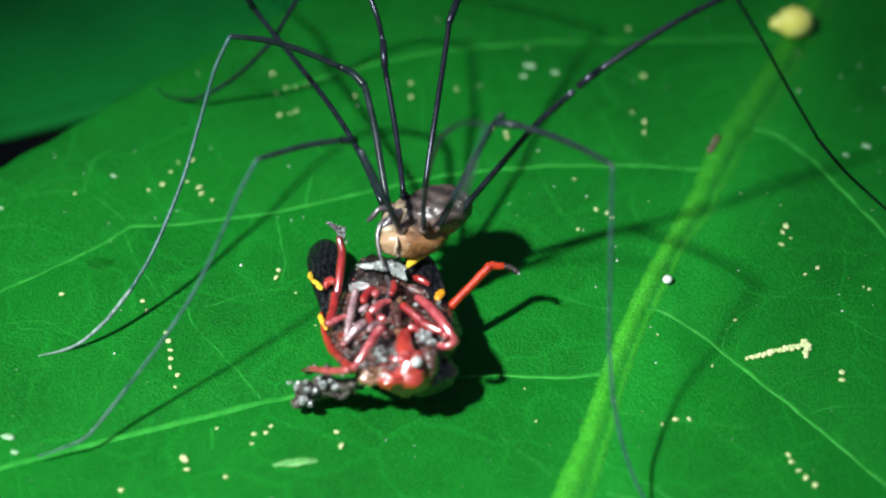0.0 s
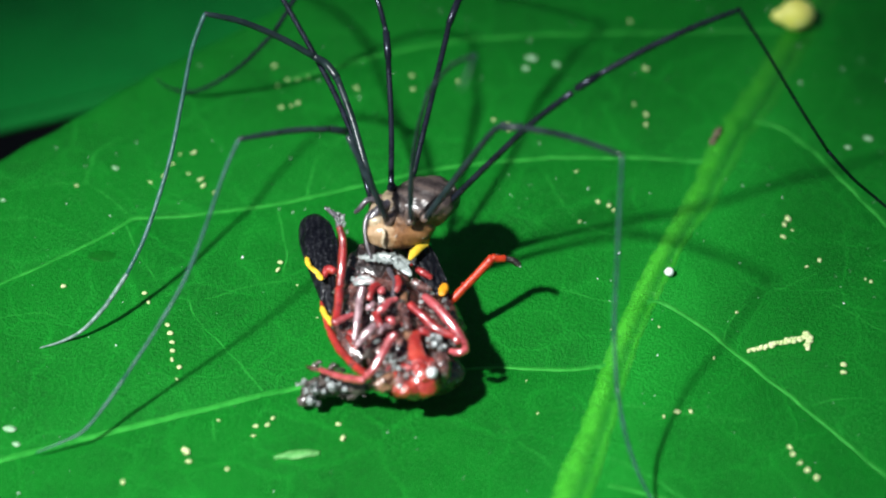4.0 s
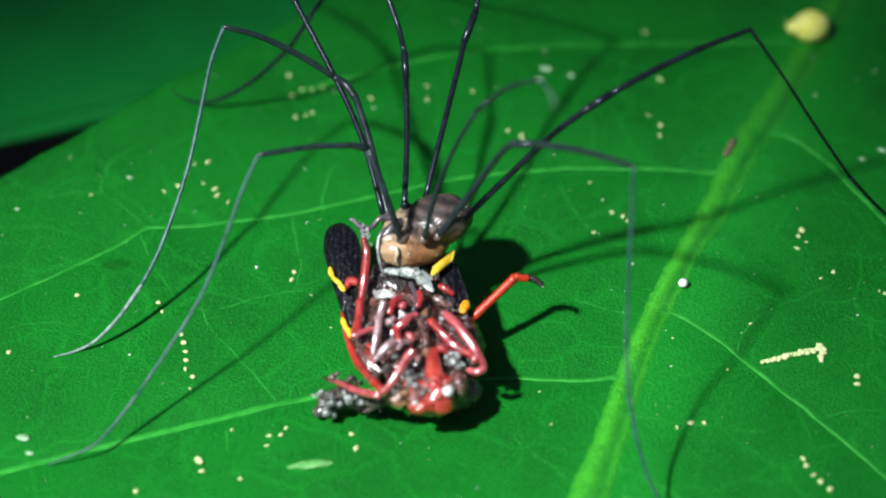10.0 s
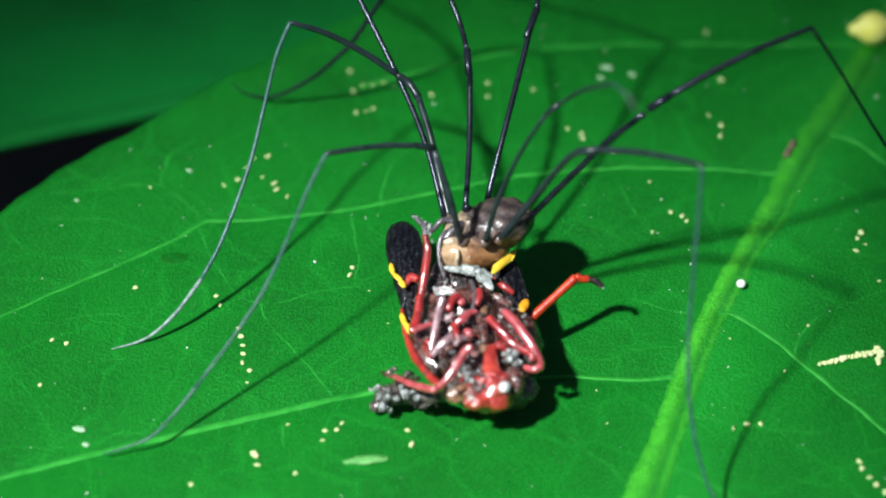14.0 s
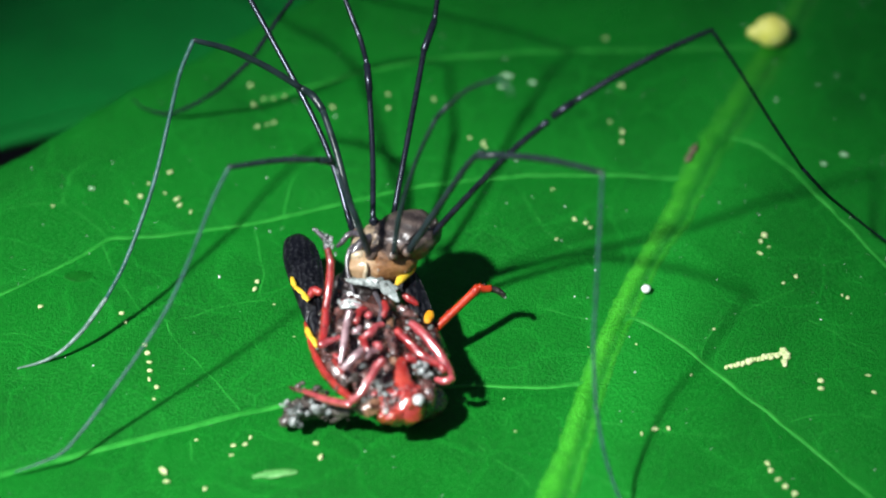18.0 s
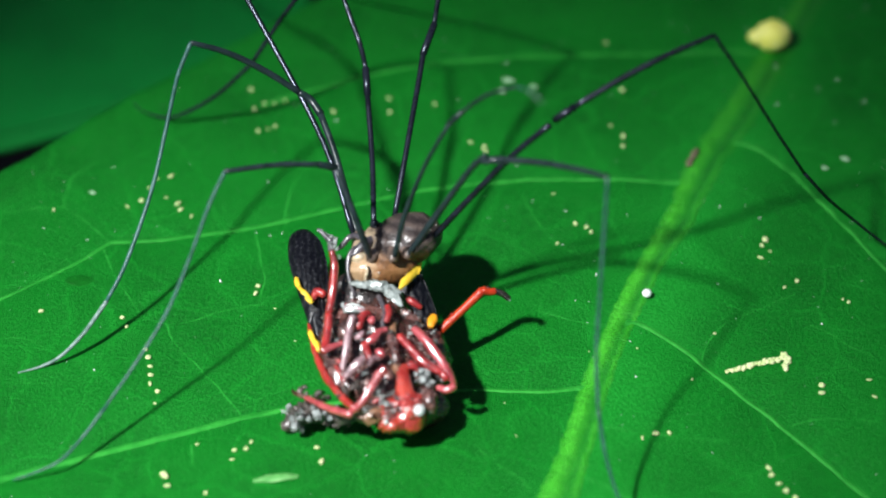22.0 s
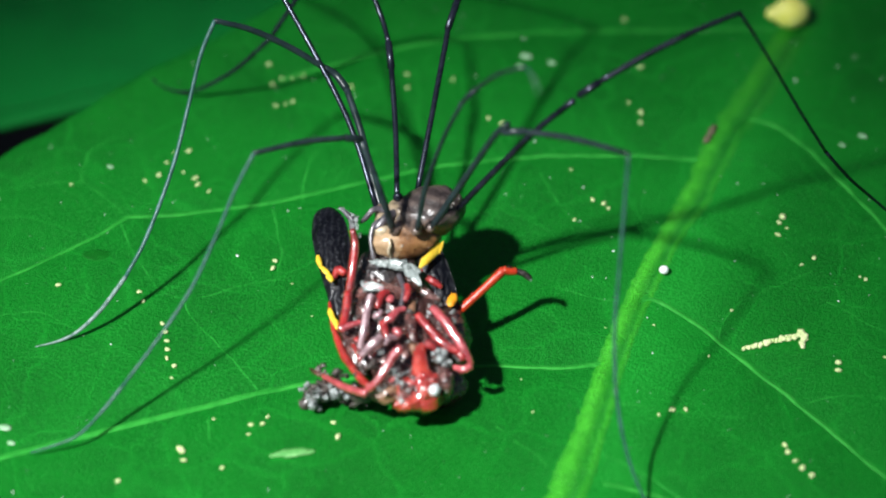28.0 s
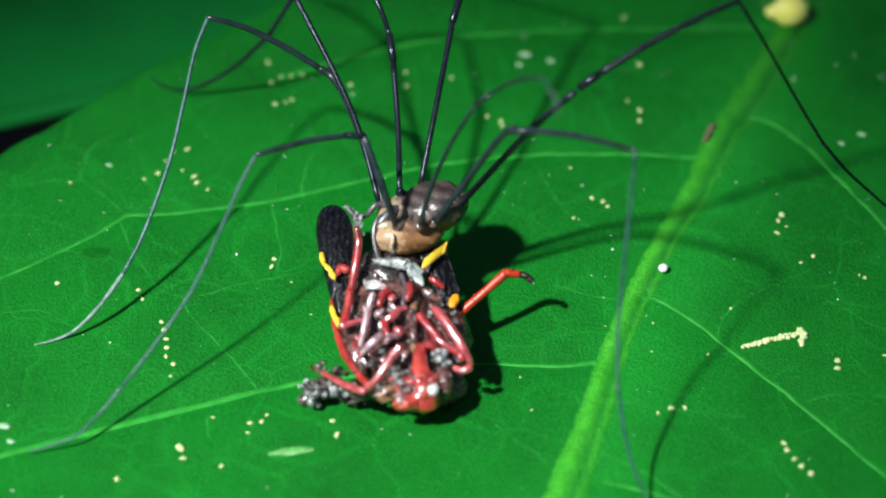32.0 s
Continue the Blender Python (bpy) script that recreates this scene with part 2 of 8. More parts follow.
DUST = wet(spotted_k("grey_dust", [(0.34, (0.025, 0.026, 0.025)), (0.5, (0.24, 0.265, 0.255)), (0.68, (0.7, 0.77, 0.75))], 1.9, 0.35, (0.03, 0.03, 0.03), 2.6, 0.2, 0.2), 0.3)
PALE = wet(spotted_k("pale_tissue", [(0.3, (0.07, 0.085, 0.08)), (0.5, (0.26, 0.3, 0.28)), (0.7, (0.6, 0.66, 0.63))], 1.1, 0.3, (0.08, 0.09, 0.085), 1.3, 0.18, 0.14), 0.3)
EYE_WHITE = plain("eye_white", (0.42, 0.46, 0.44), (0.66, 0.7, 0.68), 1.5, 0.25, 0.02).m
BLOTCH = plain("dark_green_blotch", (0.001, 0.075, 0.004), (0.002, 0.12, 0.007), 2.2, 0.55, 0.05, 0.15).m
SCALE_SKIN = plain("scale_skin", (0.03, 0.26, 0.03), (0.2, 0.5, 0.16), 1.2, 0.55, 0.08).m
GRAIN = plain("yellow_grain", (0.46, 0.6, 0.2), (0.74, 0.82, 0.44), 3.0, 0.7, 0.05).m
SEED = plain("pale_yellow_seed", (0.92, 0.9, 0.12), (0.96, 0.95, 0.32), 0.9, 0.5, 0.03).m
WHITE = plain("white_bead", (0.8, 0.82, 0.8), (0.9, 0.92, 0.9), 2.0, 0.2, 0.01).m


# ---- mesh helpers ----
def mesh_of(name, verts, faces, mat, smooth=True):
    me = bpy.data.meshes.new(name)
    me.from_pydata([tuple(Vector(v) * MM) for v in verts], [], faces)
    me.update()
    if smooth:
        me.polygons.foreach_set("use_smooth", [True] * len(me.polygons))
    me.materials.append(mat)
    return me


def part(name, geo, mat, parent, label="", origin=(0, 0, 0), smooth=True):
    """One mesh under a thing or part; geo is (verts, faces) in the thing's millimetres, origin the part's own pivot there."""
    o = Vector(origin)
    ob = new(name, mesh_of(name, [Vector(v) - o for v in geo[0]], geo[1], mat, smooth))
    ob.parent = parent
    if label:
        tagged(ob, label)
    return ob


def thing(name, base, label, category, group="", kind=""):
    ob = new(name)
    ob.empty_display_size = 0.002
    ob.location = metres(base)
    return tagged(ob, label, category, group, kind)


def spline(pts, sub):
    """Catmull-Rom through pts (tuples of any length)."""
    a = np.array(pts, float)
    if len(a) < 3 or sub < 2:
        return a
    ext = np.vstack([2 * a[0] - a[1], a, 2 * a[-1] - a[-2]])
    out = []
    for i in range(1, len(ext) - 2):
        p0, p1, p2, p3 = ext[i - 1:i + 3]
        for j in range(sub):
            t = j / sub
            out.append(0.5 * (2 * p1 + (p2 - p0) * t + (2 * p0 - 5 * p1 + 4 * p2 - p3) * t * t + (3 * p1 - p0 - 3 * p2 + p3) * t ** 3))
    out.append(a[-1])
    return np.array(out)


def tube(pts, sides=10, sub=5, flat=1.0, rough=0.0, seed=0):
    """A capped tube through points (x, y, z, radius); flat squeezes it along its second cross axis."""
    c = spline(pts, sub)
    rnd = random.Random(seed)
    verts, faces = [], []
    ref = Vector((0.13, -0.55, 0.82)).normalized()
    n = len(c)
    for i in range(n):
        p, r = Vector(c[i][:3]), c[i][3]
        d = (Vector(c[min(i + 1, n - 1)][:3]) - Vector(c[max(i - 1, 0)][:3])).normalized()
        a = d.cross(ref)
        if a.length < 0.05:
            a = d.cross(Vector((1, 0, 0)))
        a.normalize()
        b = a.cross(d)
        for k in range(sides):
            w = 2 * math.pi * k / sides
            rr = r * (1 + rough * rnd.uniform(-1, 1))
            verts.append(p + a * (math.cos(w) * rr) + b * (math.sin(w) * rr * flat))
    for i in range(n - 1):
        for k in range(sides):
            faces.append((i * sides + k, i * sides + (k + 1) % sides, (i + 1) * sides + (k + 1) % sides, (i + 1) * sides + k))
    for i, s in ((0, -1), (n - 1, 1)):
        j = 1 if i == 0 else n - 2
        d = (Vector(c[i][:3]) - Vector(c[j][:3])).normalized()
        verts.append(Vector(c[i][:3]) + d * c[i][3] * 0.6)
        for k in range(sides):
            q = (i * sides + k, i * sides + (k + 1) % sides, len(verts) - 1)
            faces.append(q if s > 0 else q[::-1])
    return verts, faces


def ball(centre, axes, turn=(0, 0, 0), rough=0.0, freq=1.0, sub=3, seed=0):
    """An egg-like lump with half-axes, turned by Euler degrees, its skin pushed in and out by noise."""
    bm = bmesh.new()
    bmesh.ops.create_icosphere(bm, subdivisions=sub, radius=1.0)
    rot = Euler([radians(a) for a in turn]).to_matrix()
    off = Vector((seed * 7.3, seed * 3.1, seed * 1.7))
    verts = []
    for v in bm.verts:
        k = 1 + rough * noise.noise(v.co * freq + off) + rough * 0.5 * noise.noise(v.co * freq * 2.7 + off)
        verts.append(rot @ Vector((v.co.x * axes[0] * k, v.co.y * axes[1] * k, v.co.z * axes[2] * k)) + Vector(centre))
    faces = [tuple(v.index for v in f.verts) for f in bm.faces]
    bm.free()
    return verts, faces


def joined(*geos):
    verts, faces = [], []
    for v, f in geos:
        n = len(verts)
        verts += list(v)
        faces += [tuple(i + n for i in q) for q in f]
    return verts, faces


def shell(pts, thick, bulge, across=8, sub=6, side=(1, 0, 0)):
    """A curved plate along points (x, y, z, half-width): widths lie along side, the middle is raised by bulge times the width."""
    c = spline(pts, sub)
    s = Vector(side).normalized()
    verts, faces = [], []
    n = len(c)
    top = Vector((0, -0.3, 1)).normalized()
    for layer in (0, 1):
        for i in range(n):
            d = (Vector(c[min(i + 1, n - 1)][:3]) - Vector(c[max(i - 1, 0)][:3])).normalized()
            nn = s.cross(d).normalized()
            if nn.z < 0:
                nn = -nn
            for k in range(across + 1):
                u = 2 * k / across - 1
                verts.append(Vector(c[i][:3]) + s * (u * c[i][3]) + nn * (bulge * c[i][3] * (1 - u * u) - layer * thick * (1 - 0.7 * u * u)))
    w = across + 1
    m = n * w
    for i in range(n - 1):
        for k in range(across):
            a, b, e, f = i * w + k, i * w + k + 1, (i + 1) * w + k + 1, (i + 1) * w + k
            faces += [(a, b, e, f), (m + f, m + e, m + b, m + a)]
    for i in range(n - 1):
        for k in (0, across):
            faces.append((i * w + k, (i + 1) * w + k, m + (i + 1) * w + k, m + i * w + k))
    for i in (0, n - 1):
        for k in range(across):
            faces.append((i * w + k, m + i * w + k, m + i * w + k + 1, i * w + k + 1))
    return verts, faces


# ---- the leaf ----
AXIS, SIDE = Vector((0.331, 0.944)), Vector((-0.944, 0.331))
MID = Vector((14.5, 0.0))


VEINS = [
    ("midrib", [(3.90, -29.0, 1.70), (7.30, -18.39, 1.28), (8.96, -12.74, 1.04), (9.73, -9.61, 0.99), (11.29, -4.87, 0.88), (13.31, 0.04, 0.88), (14.80, 2.94, 1.02), (15.85, 5.75, 1.12), (17.00, 8.52, 1.2), (18.65, 11.71, 1.2), (20.9, 16.76, 1.15), (23.8, 23.0, 1.0), (30.03, 36.34, 0.60)], 0.10, "wide pale green midrib"),
    ("side_vein", [(15.20, 5.98, 0.28), (12.60, 6.26, 0.20), (8.78, 6.36, 0.17), (5.28, 6.27, 0.17), (0.51, 5.62, 0.17), (-2.66, 4.73, 0.17), (-7.06, 3.27, 0.17), (-9.88, 2.53, 0.17), (-13.00, 1.94, 0.17), (-16.82, 1.60, 0.17)], 0.12, "thin pale green side vein"),
    ("side_vein", [(-16.82, 1.60, 0.17), (-18.56, 0.04, 0.13), (-21.25, -1.80, 0.13), (-24.22, -3.67, 0.12), (-27.72, -6.03, 0.10)], 0.10, "thin pale green side vein"),
    ("side_vein", [(9.43, -9.48, 0.30), (8.37, -9.73, 0.20), (6.54, -9.90, 0.17), (3.52, -9.73, 0.17), (0.18, -10.02, 0.17), (-3.75, -10.56, 0.17), (-7.36, -11.26, 0.22), (-11.54, -12.58, 0.25), (-17.00, -14.32, 0.26), (-20.36, -15.45, 0.25), (-23.26, -16.57, 0.24), (-26.71, -17.84, 0.20)], 0.13, "thin pale green side vein"),
    ("side_vein", [(11.57, -4.83, 0.30), (12.07, -4.79, 0.24), (12.64, -5.09, 0.20), (14.27, -6.54, 0.18), (16.29, -8.90, 0.17), (18.57, -11.55, 0.16), (20.80, -14.24, 0.15), (23.22, -17.13, 0.14), (25.42, -19.88, 0.13)], 0.12, "thin pale green side vein"),
    ("side_vein", [(18.25, 9.36, 0.22), (18.89, 9.31, 0.21), (19.91, 8.66, 0.19), (21.26, 7.18, 0.18), (22.70, 4.89, 0.17), (24.62, 1.73, 0.15), (26.60, -1.71, 0.14)], 0.12, "thin pale green side vein"),
    ("side_vein", [(21.59, 17.74, 0.28), (17.98, 17.83, 0.20), (12.37, 17.64, 0.18), (7.10, 17.34, 0.18), (2.17, 16.66, 0.17), (-2.75, 15.30, 0.16), (-8.57, 12.90, 0.14)], 0.10, "thin pale green side vein"),
    ("side_vein", [(-9.88, 2.31, 0.09), (-10.40, 4.07, 0.07), (-11.24, 5.52, 0.06)], 0.05, "thin pale green side vein"),
    ("side_vein", [(9.03, -18.31, 0.20), (11.65, -19.10, 0.15), (16.53, -21.44, 0.12)], 0.10, "thin pale green side vein"),
    ("side_vein", [(-13.89, -4.70, 0.05), (-13.39, -4.83, 0.05), (-13.14, -5.77, 0.06), (-12.57, -6.79, 0.06), (-11.80, -7.76, 0.07), (-11.26, -8.56, 0.07), (-10.72, -9.19, 0.07), (-9.95, -10.35, 0.08), (-9.23, -11.35, 0.08)], 0.06, "faint thin green vein"),
    ("side_vein", [(-13.39, -4.83, 0.05), (-12.01, -4.53, 0.05), (-10.77, -4.01, 0.05), (-9.30, -3.58, 0.06), (-8.19, -3.37, 0.06), (-7.39, -3.54, 0.06)], 0.06, "faint thin green vein"),
    ("side_vein", [(-8.19, -3.37, 0.05), (-8.37, -2.54, 0.05), (-8.18, -1.32, 0.05), (-8.36, -0.26, 0.06), (-8.45, 0.71, 0.06), (-8.78, 2.36, 0.06)], 0.06, "faint thin green vein"),
    ("side_vein", [(-13.83, -4.70, 0.04), (-14.68, -4.19, 0.04), (-15.24, -3.41, 0.05), (-15.62, -2.59, 0.05), (-16.19, -1.63, 0.05), (-16.66, -0.40, 0.06), (-17.15, 1.20, 0.06)], 0.06, "faint thin green vein"),
    ("side_vein", [(-16.76, 1.64, 0.11), (-17.94, 3.08, 0.10), (-19.44, 4.52, 0.09), (-19.36, 5.80, 0.08), (-19.16, 6.81, 0.07), (-18.50, 7.59, 0.06), (-17.79, 8.10, 0.05)], 0.06, "faint thin green vein"),
    ("side_vein", [(-19.44, 4.52, 0.06), (-20.38, 4.34, 0.06), (-21.33, 4.34, 0.05), (-23.20, 3.98, 0.04), (-25.71, 3.62, 0.04)], 0.06, "faint thin green vein"),
    ("side_vein", [(-22.73, 1.73, 0.05), (-23.98, 1.60, 0.05), (-25.87, 1.69, 0.05)], 0.06, "faint thin green vein"),
    ("side_vein", [(11.89, -4.66, 0.07), (10.19, -4.83, 0.06), (8.81, -4.62, 0.06), (7.25, -4.01, 0.05), (6.21, -3.45, 0.04)], 0.06, "faint thin green vein"),
    ("side_vein", [(21.55, -5.17, 0.05), (22.58, -5.82, 0.05), (23.42, -6.62, 0.05), (24.89, -7.72, 0.05)], 0.06, "faint thin green vein"),
    ("side_vein", [(20.08, -12.50, 0.06), (21.54, -12.17, 0.05), (23.58, -12.21, 0.05), (25.12, -12.50, 0.04)], 0.06, "faint thin green vein"),
    ("side_vein", [(9.65, -12.50, 0.06), (12.18, -12.99, 0.05), (14.26, -13.39, 0.05), (16.79, -13.72, 0.04)], 0.06, "faint thin green vein"),
    ("side_vein", [(3.47, -14.24, 0.05), (4.47, -15.33, 0.05), (5.50, -16.17, 0.05), (6.10, -17.13, 0.05)], 0.06, "faint thin green vein"),
    ("side_vein", [(8.06, -15.89, 0.10), (8.94, -16.17, 0.09), (9.96, -16.73, 0.08), (11.69, -18.00, 0.07), (13.12, -19.30, 0.06)], 0.06, "faint thin green vein"),
    ("side_vein", [(-22.05, -9.11, 0.04), (-20.78, -9.06, 0.04), (-19.65, -9.11, 0.04), (-17.76, -8.77, 0.04)], 0.06, "faint thin green vein"),
    ("side_vein", [(-24.04, -6.11, 0.04), (-22.53, -5.77, 0.04), (-21.12, -5.73, 0.04), (-20.03, -6.45, 0.04)], 0.06, "faint thin green vein"),
    ("side_vein", [(-11.80, -13.51, 0.09), (-11.75, -14.24, 0.07), (-11.69, -15.01, 0.05)], 0.06, "faint thin green vein"),
    ("side_vein", [(-4.62, 8.66, 0.05), (-5.88, 7.50, 0.05), (-6.65, 6.35, 0.05), (-7.09, 4.30, 0.05), (-7.00, 3.08, 0.05)], 0.06, "faint thin green vein"),
    ("side_vein", [(6.21, 4.98, 0.05), (7.12, 2.72, 0.05), (8.33, 0.93, 0.04), (10.50, 0.04, 0.04)], 0.06, "faint thin green vein"),
    ("side_vein", [(15.40, -8.56, 0.05), (15.78, -6.88, 0.05), (16.79, -5.17, 0.04), (19.02, -3.89, 0.04), (20.94, -2.80, 0.04)], 0.06, "faint thin green vein"),
]


for v_ in VEINS:
    lift = 0.0 if v_[0] == "midrib" else 0.21 if max(q[2] for q in v_[1][1:]) > 0.12 else 0.04
    v_[1][:] = [(q[0], q[1] + lift, q[2]) for q in v_[1]]


def groove_map():
    """Depth of the blade's troughs along its veins, on a grid of 0.25 mm."""
    xs, ys = np.arange(-50.0, 50.0, 0.25), np.arange(-45.0, 45.0, 0.25)
    gx, gy = np.meshgrid(xs, ys)
    out = np.zeros_like(gx)
    for name, pts, rise, label in VEINS:
        wide = max(q[2] for q in pts[1:])
        depth, reach = (0.10, 2.2) if name == "midrib" else (0.24, 1.3) if wide > 0.12 else (0.045, 0.5)
        near = np.full_like(gx, 1e9)
        c = spline(pts, 4)[:, :2]
        for a, b in zip(c[:-1], c[1:]):
            d = b - a
            u = np.clip(((gx - a[0]) * d[0] + (gy - a[1]) * d[1]) / max(1e-9, d @ d), 0, 1)
            near = np.minimum(near, (gx - a[0] - u * d[0]) ** 2 + (gy - a[1] - u * d[1]) ** 2)
        out = np.maximum(out, depth * np.exp(-np.sqrt(near + 0.02) / reach))
    return out


GROOVE = groove_map()


def trough(x, y):
    u, v = min(max((x + 50.0) * 4, 0.0), 398.0), min(max((y + 45.0) * 4, 0.0), 358.0)
    i, j = int(v), int(u)
    f, g = v - i, u - j
    return (GROOVE[i, j] * (1 - g) + GROOVE[i, j + 1] * g) * (1 - f) + (GROOVE[i + 1, j] * (1 - g) + GROOVE[i + 1, j + 1] * g) * f


def leaf_sw(x, y):
    q = Vector((x, y)) - MID
    return q.dot(AXIS), q.dot(SIDE)


def leaf_z(x, y):
    """Height of the blade over its mean plane: slow waves, flat under the animals."""
    s, w = leaf_sw(x, y)
    far = min(1.0, max(0.0, (y - 4.0) / 16.0))
    return 0.10 * math.sin(0.21 * s + 0.05 * w) * math.sin(0.17 * w + 0.6) - 0.9 * far * far * (0.5 + 0.5 * math.tanh((x - 2.0) / 8.0)) - trough(x, y) + 0.05 * noise.noise(Vector((x * 0.35, y * 0.35, 2.0)))


def half_width(s):
    k = abs((s + 25.0) / 73.0)
    return 45.6 * max(0.0, 1 - k ** 1.36)


def leaf_blade(thick=0.3):
    rows, cols = 420, 280
    top, faces = [], []
    for i in range(rows + 1):
        s = -97.5 + 145.0 * i / rows
        hw = half_width(s) + 0.02
        for j in range(cols + 1):
            u = 2 * j / cols - 1
            wob = 1 + 0.003 * math.sin(s * 0.6) + 0.0015 * math.sin(s * 2.3 + 1)
            w = u * hw * wob
            p = MID + AXIS * s + SIDE * w
            edge = max(0.0, abs(u) - 0.97) / 0.03
            top.append((p.x, p.y, leaf_z(p.x, p.y) - 0.12 * edge * edge))
    n = len(top)
    verts = top + [(x, y, z - thick) for x, y, z in top]
    w = cols + 1
    for i in range(rows):
        for j in range(cols):
            a, b, c, d = i * w + j, i * w + j + 1, (i + 1) * w + j + 1, (i + 1) * w + j
            faces += [(a, d, c, b), (n + a, n + b, n + c, n + d)]
        for j in (0, cols):
            faces.append((i * w + j, (i + 1) * w + j, n + (i + 1) * w + j, n + i * w + j))
    return verts, faces


leaf_mesh = mesh_of("leaf", *leaf_blade(), GREEN)
rib = leaf_mesh.attributes.new("rib", "FLOAT", "POINT")
rib.data.foreach_set("value", [math.exp(-(leaf_sw(v.co.x / MM, v.co.y / MM)[1] / 2.6) ** 2) for v in leaf_mesh.vertices])
leaf = tagged(new("leaf", leaf_mesh), "broad glossy green leaf with pale veins and tiny yellow grains", "leaf", kind="structure")


def ridge(pts, rise, sub=8, prof=None):
    """A low rounded vein that follows the blade, through points (x, y, half-width)."""
    c = spline(pts, sub)
    verts, faces = [], []
    n = len(c)
    prof_in = prof
    prof = prof or [(u, (1 - u * u) ** 0.8) for u in (-1.0, -0.7, -0.35, 0.0, 0.35, 0.7, 1.0)]
    for i in range(n):
        d = (Vector(c[min(i + 1, n - 1)][:2]) - Vector(c[max(i - 1, 0)][:2])).normalized()
        q = Vector((-d.y, d.x))
        if prof_in is None:
            c[i][:2] += np.array(q) * 0.09 * noise.noise(Vector((c[i][0] * 0.7, c[i][1] * 0.7, 11)))
        wob = 1 + 0.16 * noise.noise(Vector((c[i][0] * 0.9, c[i][1] * 0.9, 3))) + 0.16 * noise.noise(Vector((c[i][0] * 2.9, c[i][1] * 2.9, 3)))
        for u, up in prof:
            p = Vector(c[i][:2]) + q * (u * c[i][2] * wob)
            verts.append((p.x, p.y, leaf_z(p.x, p.y) - 0.03 + rise * up * (1 + 0.25 * noise.noise(Vector((p.x * 1.3, p.y * 1.3, 7))))))
    m = len(prof)
    for i in range(n - 1):
        for k in range(m - 1):
            a = i * m + k
            faces.append((a, a + m, a + m + 1, a + 1))
    return verts, faces


def vein(name, pts, rise, label):
    if name == "midrib":
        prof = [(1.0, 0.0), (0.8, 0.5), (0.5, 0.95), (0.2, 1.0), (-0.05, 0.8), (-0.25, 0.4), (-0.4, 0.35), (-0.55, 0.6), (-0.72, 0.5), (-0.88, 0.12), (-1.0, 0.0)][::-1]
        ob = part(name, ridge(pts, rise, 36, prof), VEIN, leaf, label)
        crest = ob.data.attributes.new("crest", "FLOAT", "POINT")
        # Brighter left flank, darker groove, dimmer far end: light and shade painted as colour.
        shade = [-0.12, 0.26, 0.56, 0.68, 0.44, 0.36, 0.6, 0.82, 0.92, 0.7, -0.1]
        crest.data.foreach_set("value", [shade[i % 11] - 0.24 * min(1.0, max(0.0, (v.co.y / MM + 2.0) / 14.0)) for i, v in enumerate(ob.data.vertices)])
    else:
        part(name, ridge([(q[0], q[1], q[2] * (0.9 if q[2] > 0.08 else 1.5)) for q in pts], rise * 0.6), SIDE_VEIN if max(q[2] for q in pts) > 0.16 else FINE_VEIN, leaf, label)


for row_ in VEINS:
    vein(*row_)


def blade_between(rows_, z0, cols=40):
    """A second blade: rows of (x, y left end, x, y right end, sag)."""
    c = spline(rows_, 8)
    verts, faces = [], []
    for r in c:
        for j in range(cols + 1):
            u = j / cols
            verts.append((r[0] + (r[2] - r[0]) * u, r[1] + (r[3] - r[1]) * u, z0 + r[4] + 1.2 * math.sin(u * 7.0) * 0.3))
    n, w = len(verts), cols + 1
    verts += [(x, y, z - 0.3) for x, y, z in verts]
    for i in range(len(c) - 1):
        for j in range(cols):
            a, b, e, d = i * w + j, i * w + j + 1, (i + 1) * w + j + 1, (i + 1) * w + j
            faces += [(a, b, e, d), (n + d, n + e, n + b, n + a)]
    for i in (0, len(c) - 1):
        for j in range(cols):
            a, b = i * w + j, i * w + j + 1
            faces.append((a, n + a, n + b, b))
    return verts, faces


lower_leaf = tagged(new("lower_leaf", mesh_of("lower_leaf", *blade_between(
    [(-42.8, 11.3, -6.4, 26.2, 0.0), (-42.9, 12.4, -6.4, 27.0, 0.3), (-43.1, 15.7, -6.4, 29.8, 0.5), (-46.3, 41.7, -5.3, 53.2, 0), (-51.6, 85.2, -7.5, 92.2, -3)], -9.0), BACK_GREEN)),
    "dark green leaf below the edge of the broad leaf", "leaf", kind="structure")

gv, gf = [], []
for i in range(41):
    for j in range(41):
        x, y = (j - 20) * 60.0, (i - 20) * 60.0
        gv.append((x * (1 + abs(x) / 300), y * (1 + abs(y) / 300), -80 + 6 * noise.noise(Vector((x * 0.011, y * 0.011, 0)))))
for i in range(40):
    for j in range(40):
        a = i * 41 + j
        gf.append((a, a + 1, a + 42, a + 41))
ground = tagged(new("ground", mesh_of("ground", gv, gf, SOIL)), "dark shaded soil far below the leaves", "ground", kind="structure")


# ---- the harvestman ----
harvestman = thing("harvestman", (-0.99, -1.71, 0.00), "brown harvestman with very long thin black legs feeding on an insect", "harvestman")
HBASE = Vector((-0.99, -1.71, 0.00))


def hpt(p):
    return Vector(p[:3]) - HBASE


def hgeo(g):
    return [Vector(v) - HBASE for v in g[0]], g[1]



body = part("abdomen", hgeo(joined(ball((-0.61, -3.21, 5.40), (1.9, 1.7, 1.3), (-18, -6, 20), 0.07, 2.6, 5), ball((-1.88, -3.47, 5.40), (1.15, 1.2, 1.0), (-10, 12, 0), 0.09, 2.8, 4, 3))), SKIN, harvestman, "dark brown knobbly back", hpt((-1.19, -3.52, 5.20)))
body.location = hpt((-1.19, -3.52, 5.20)) * MM
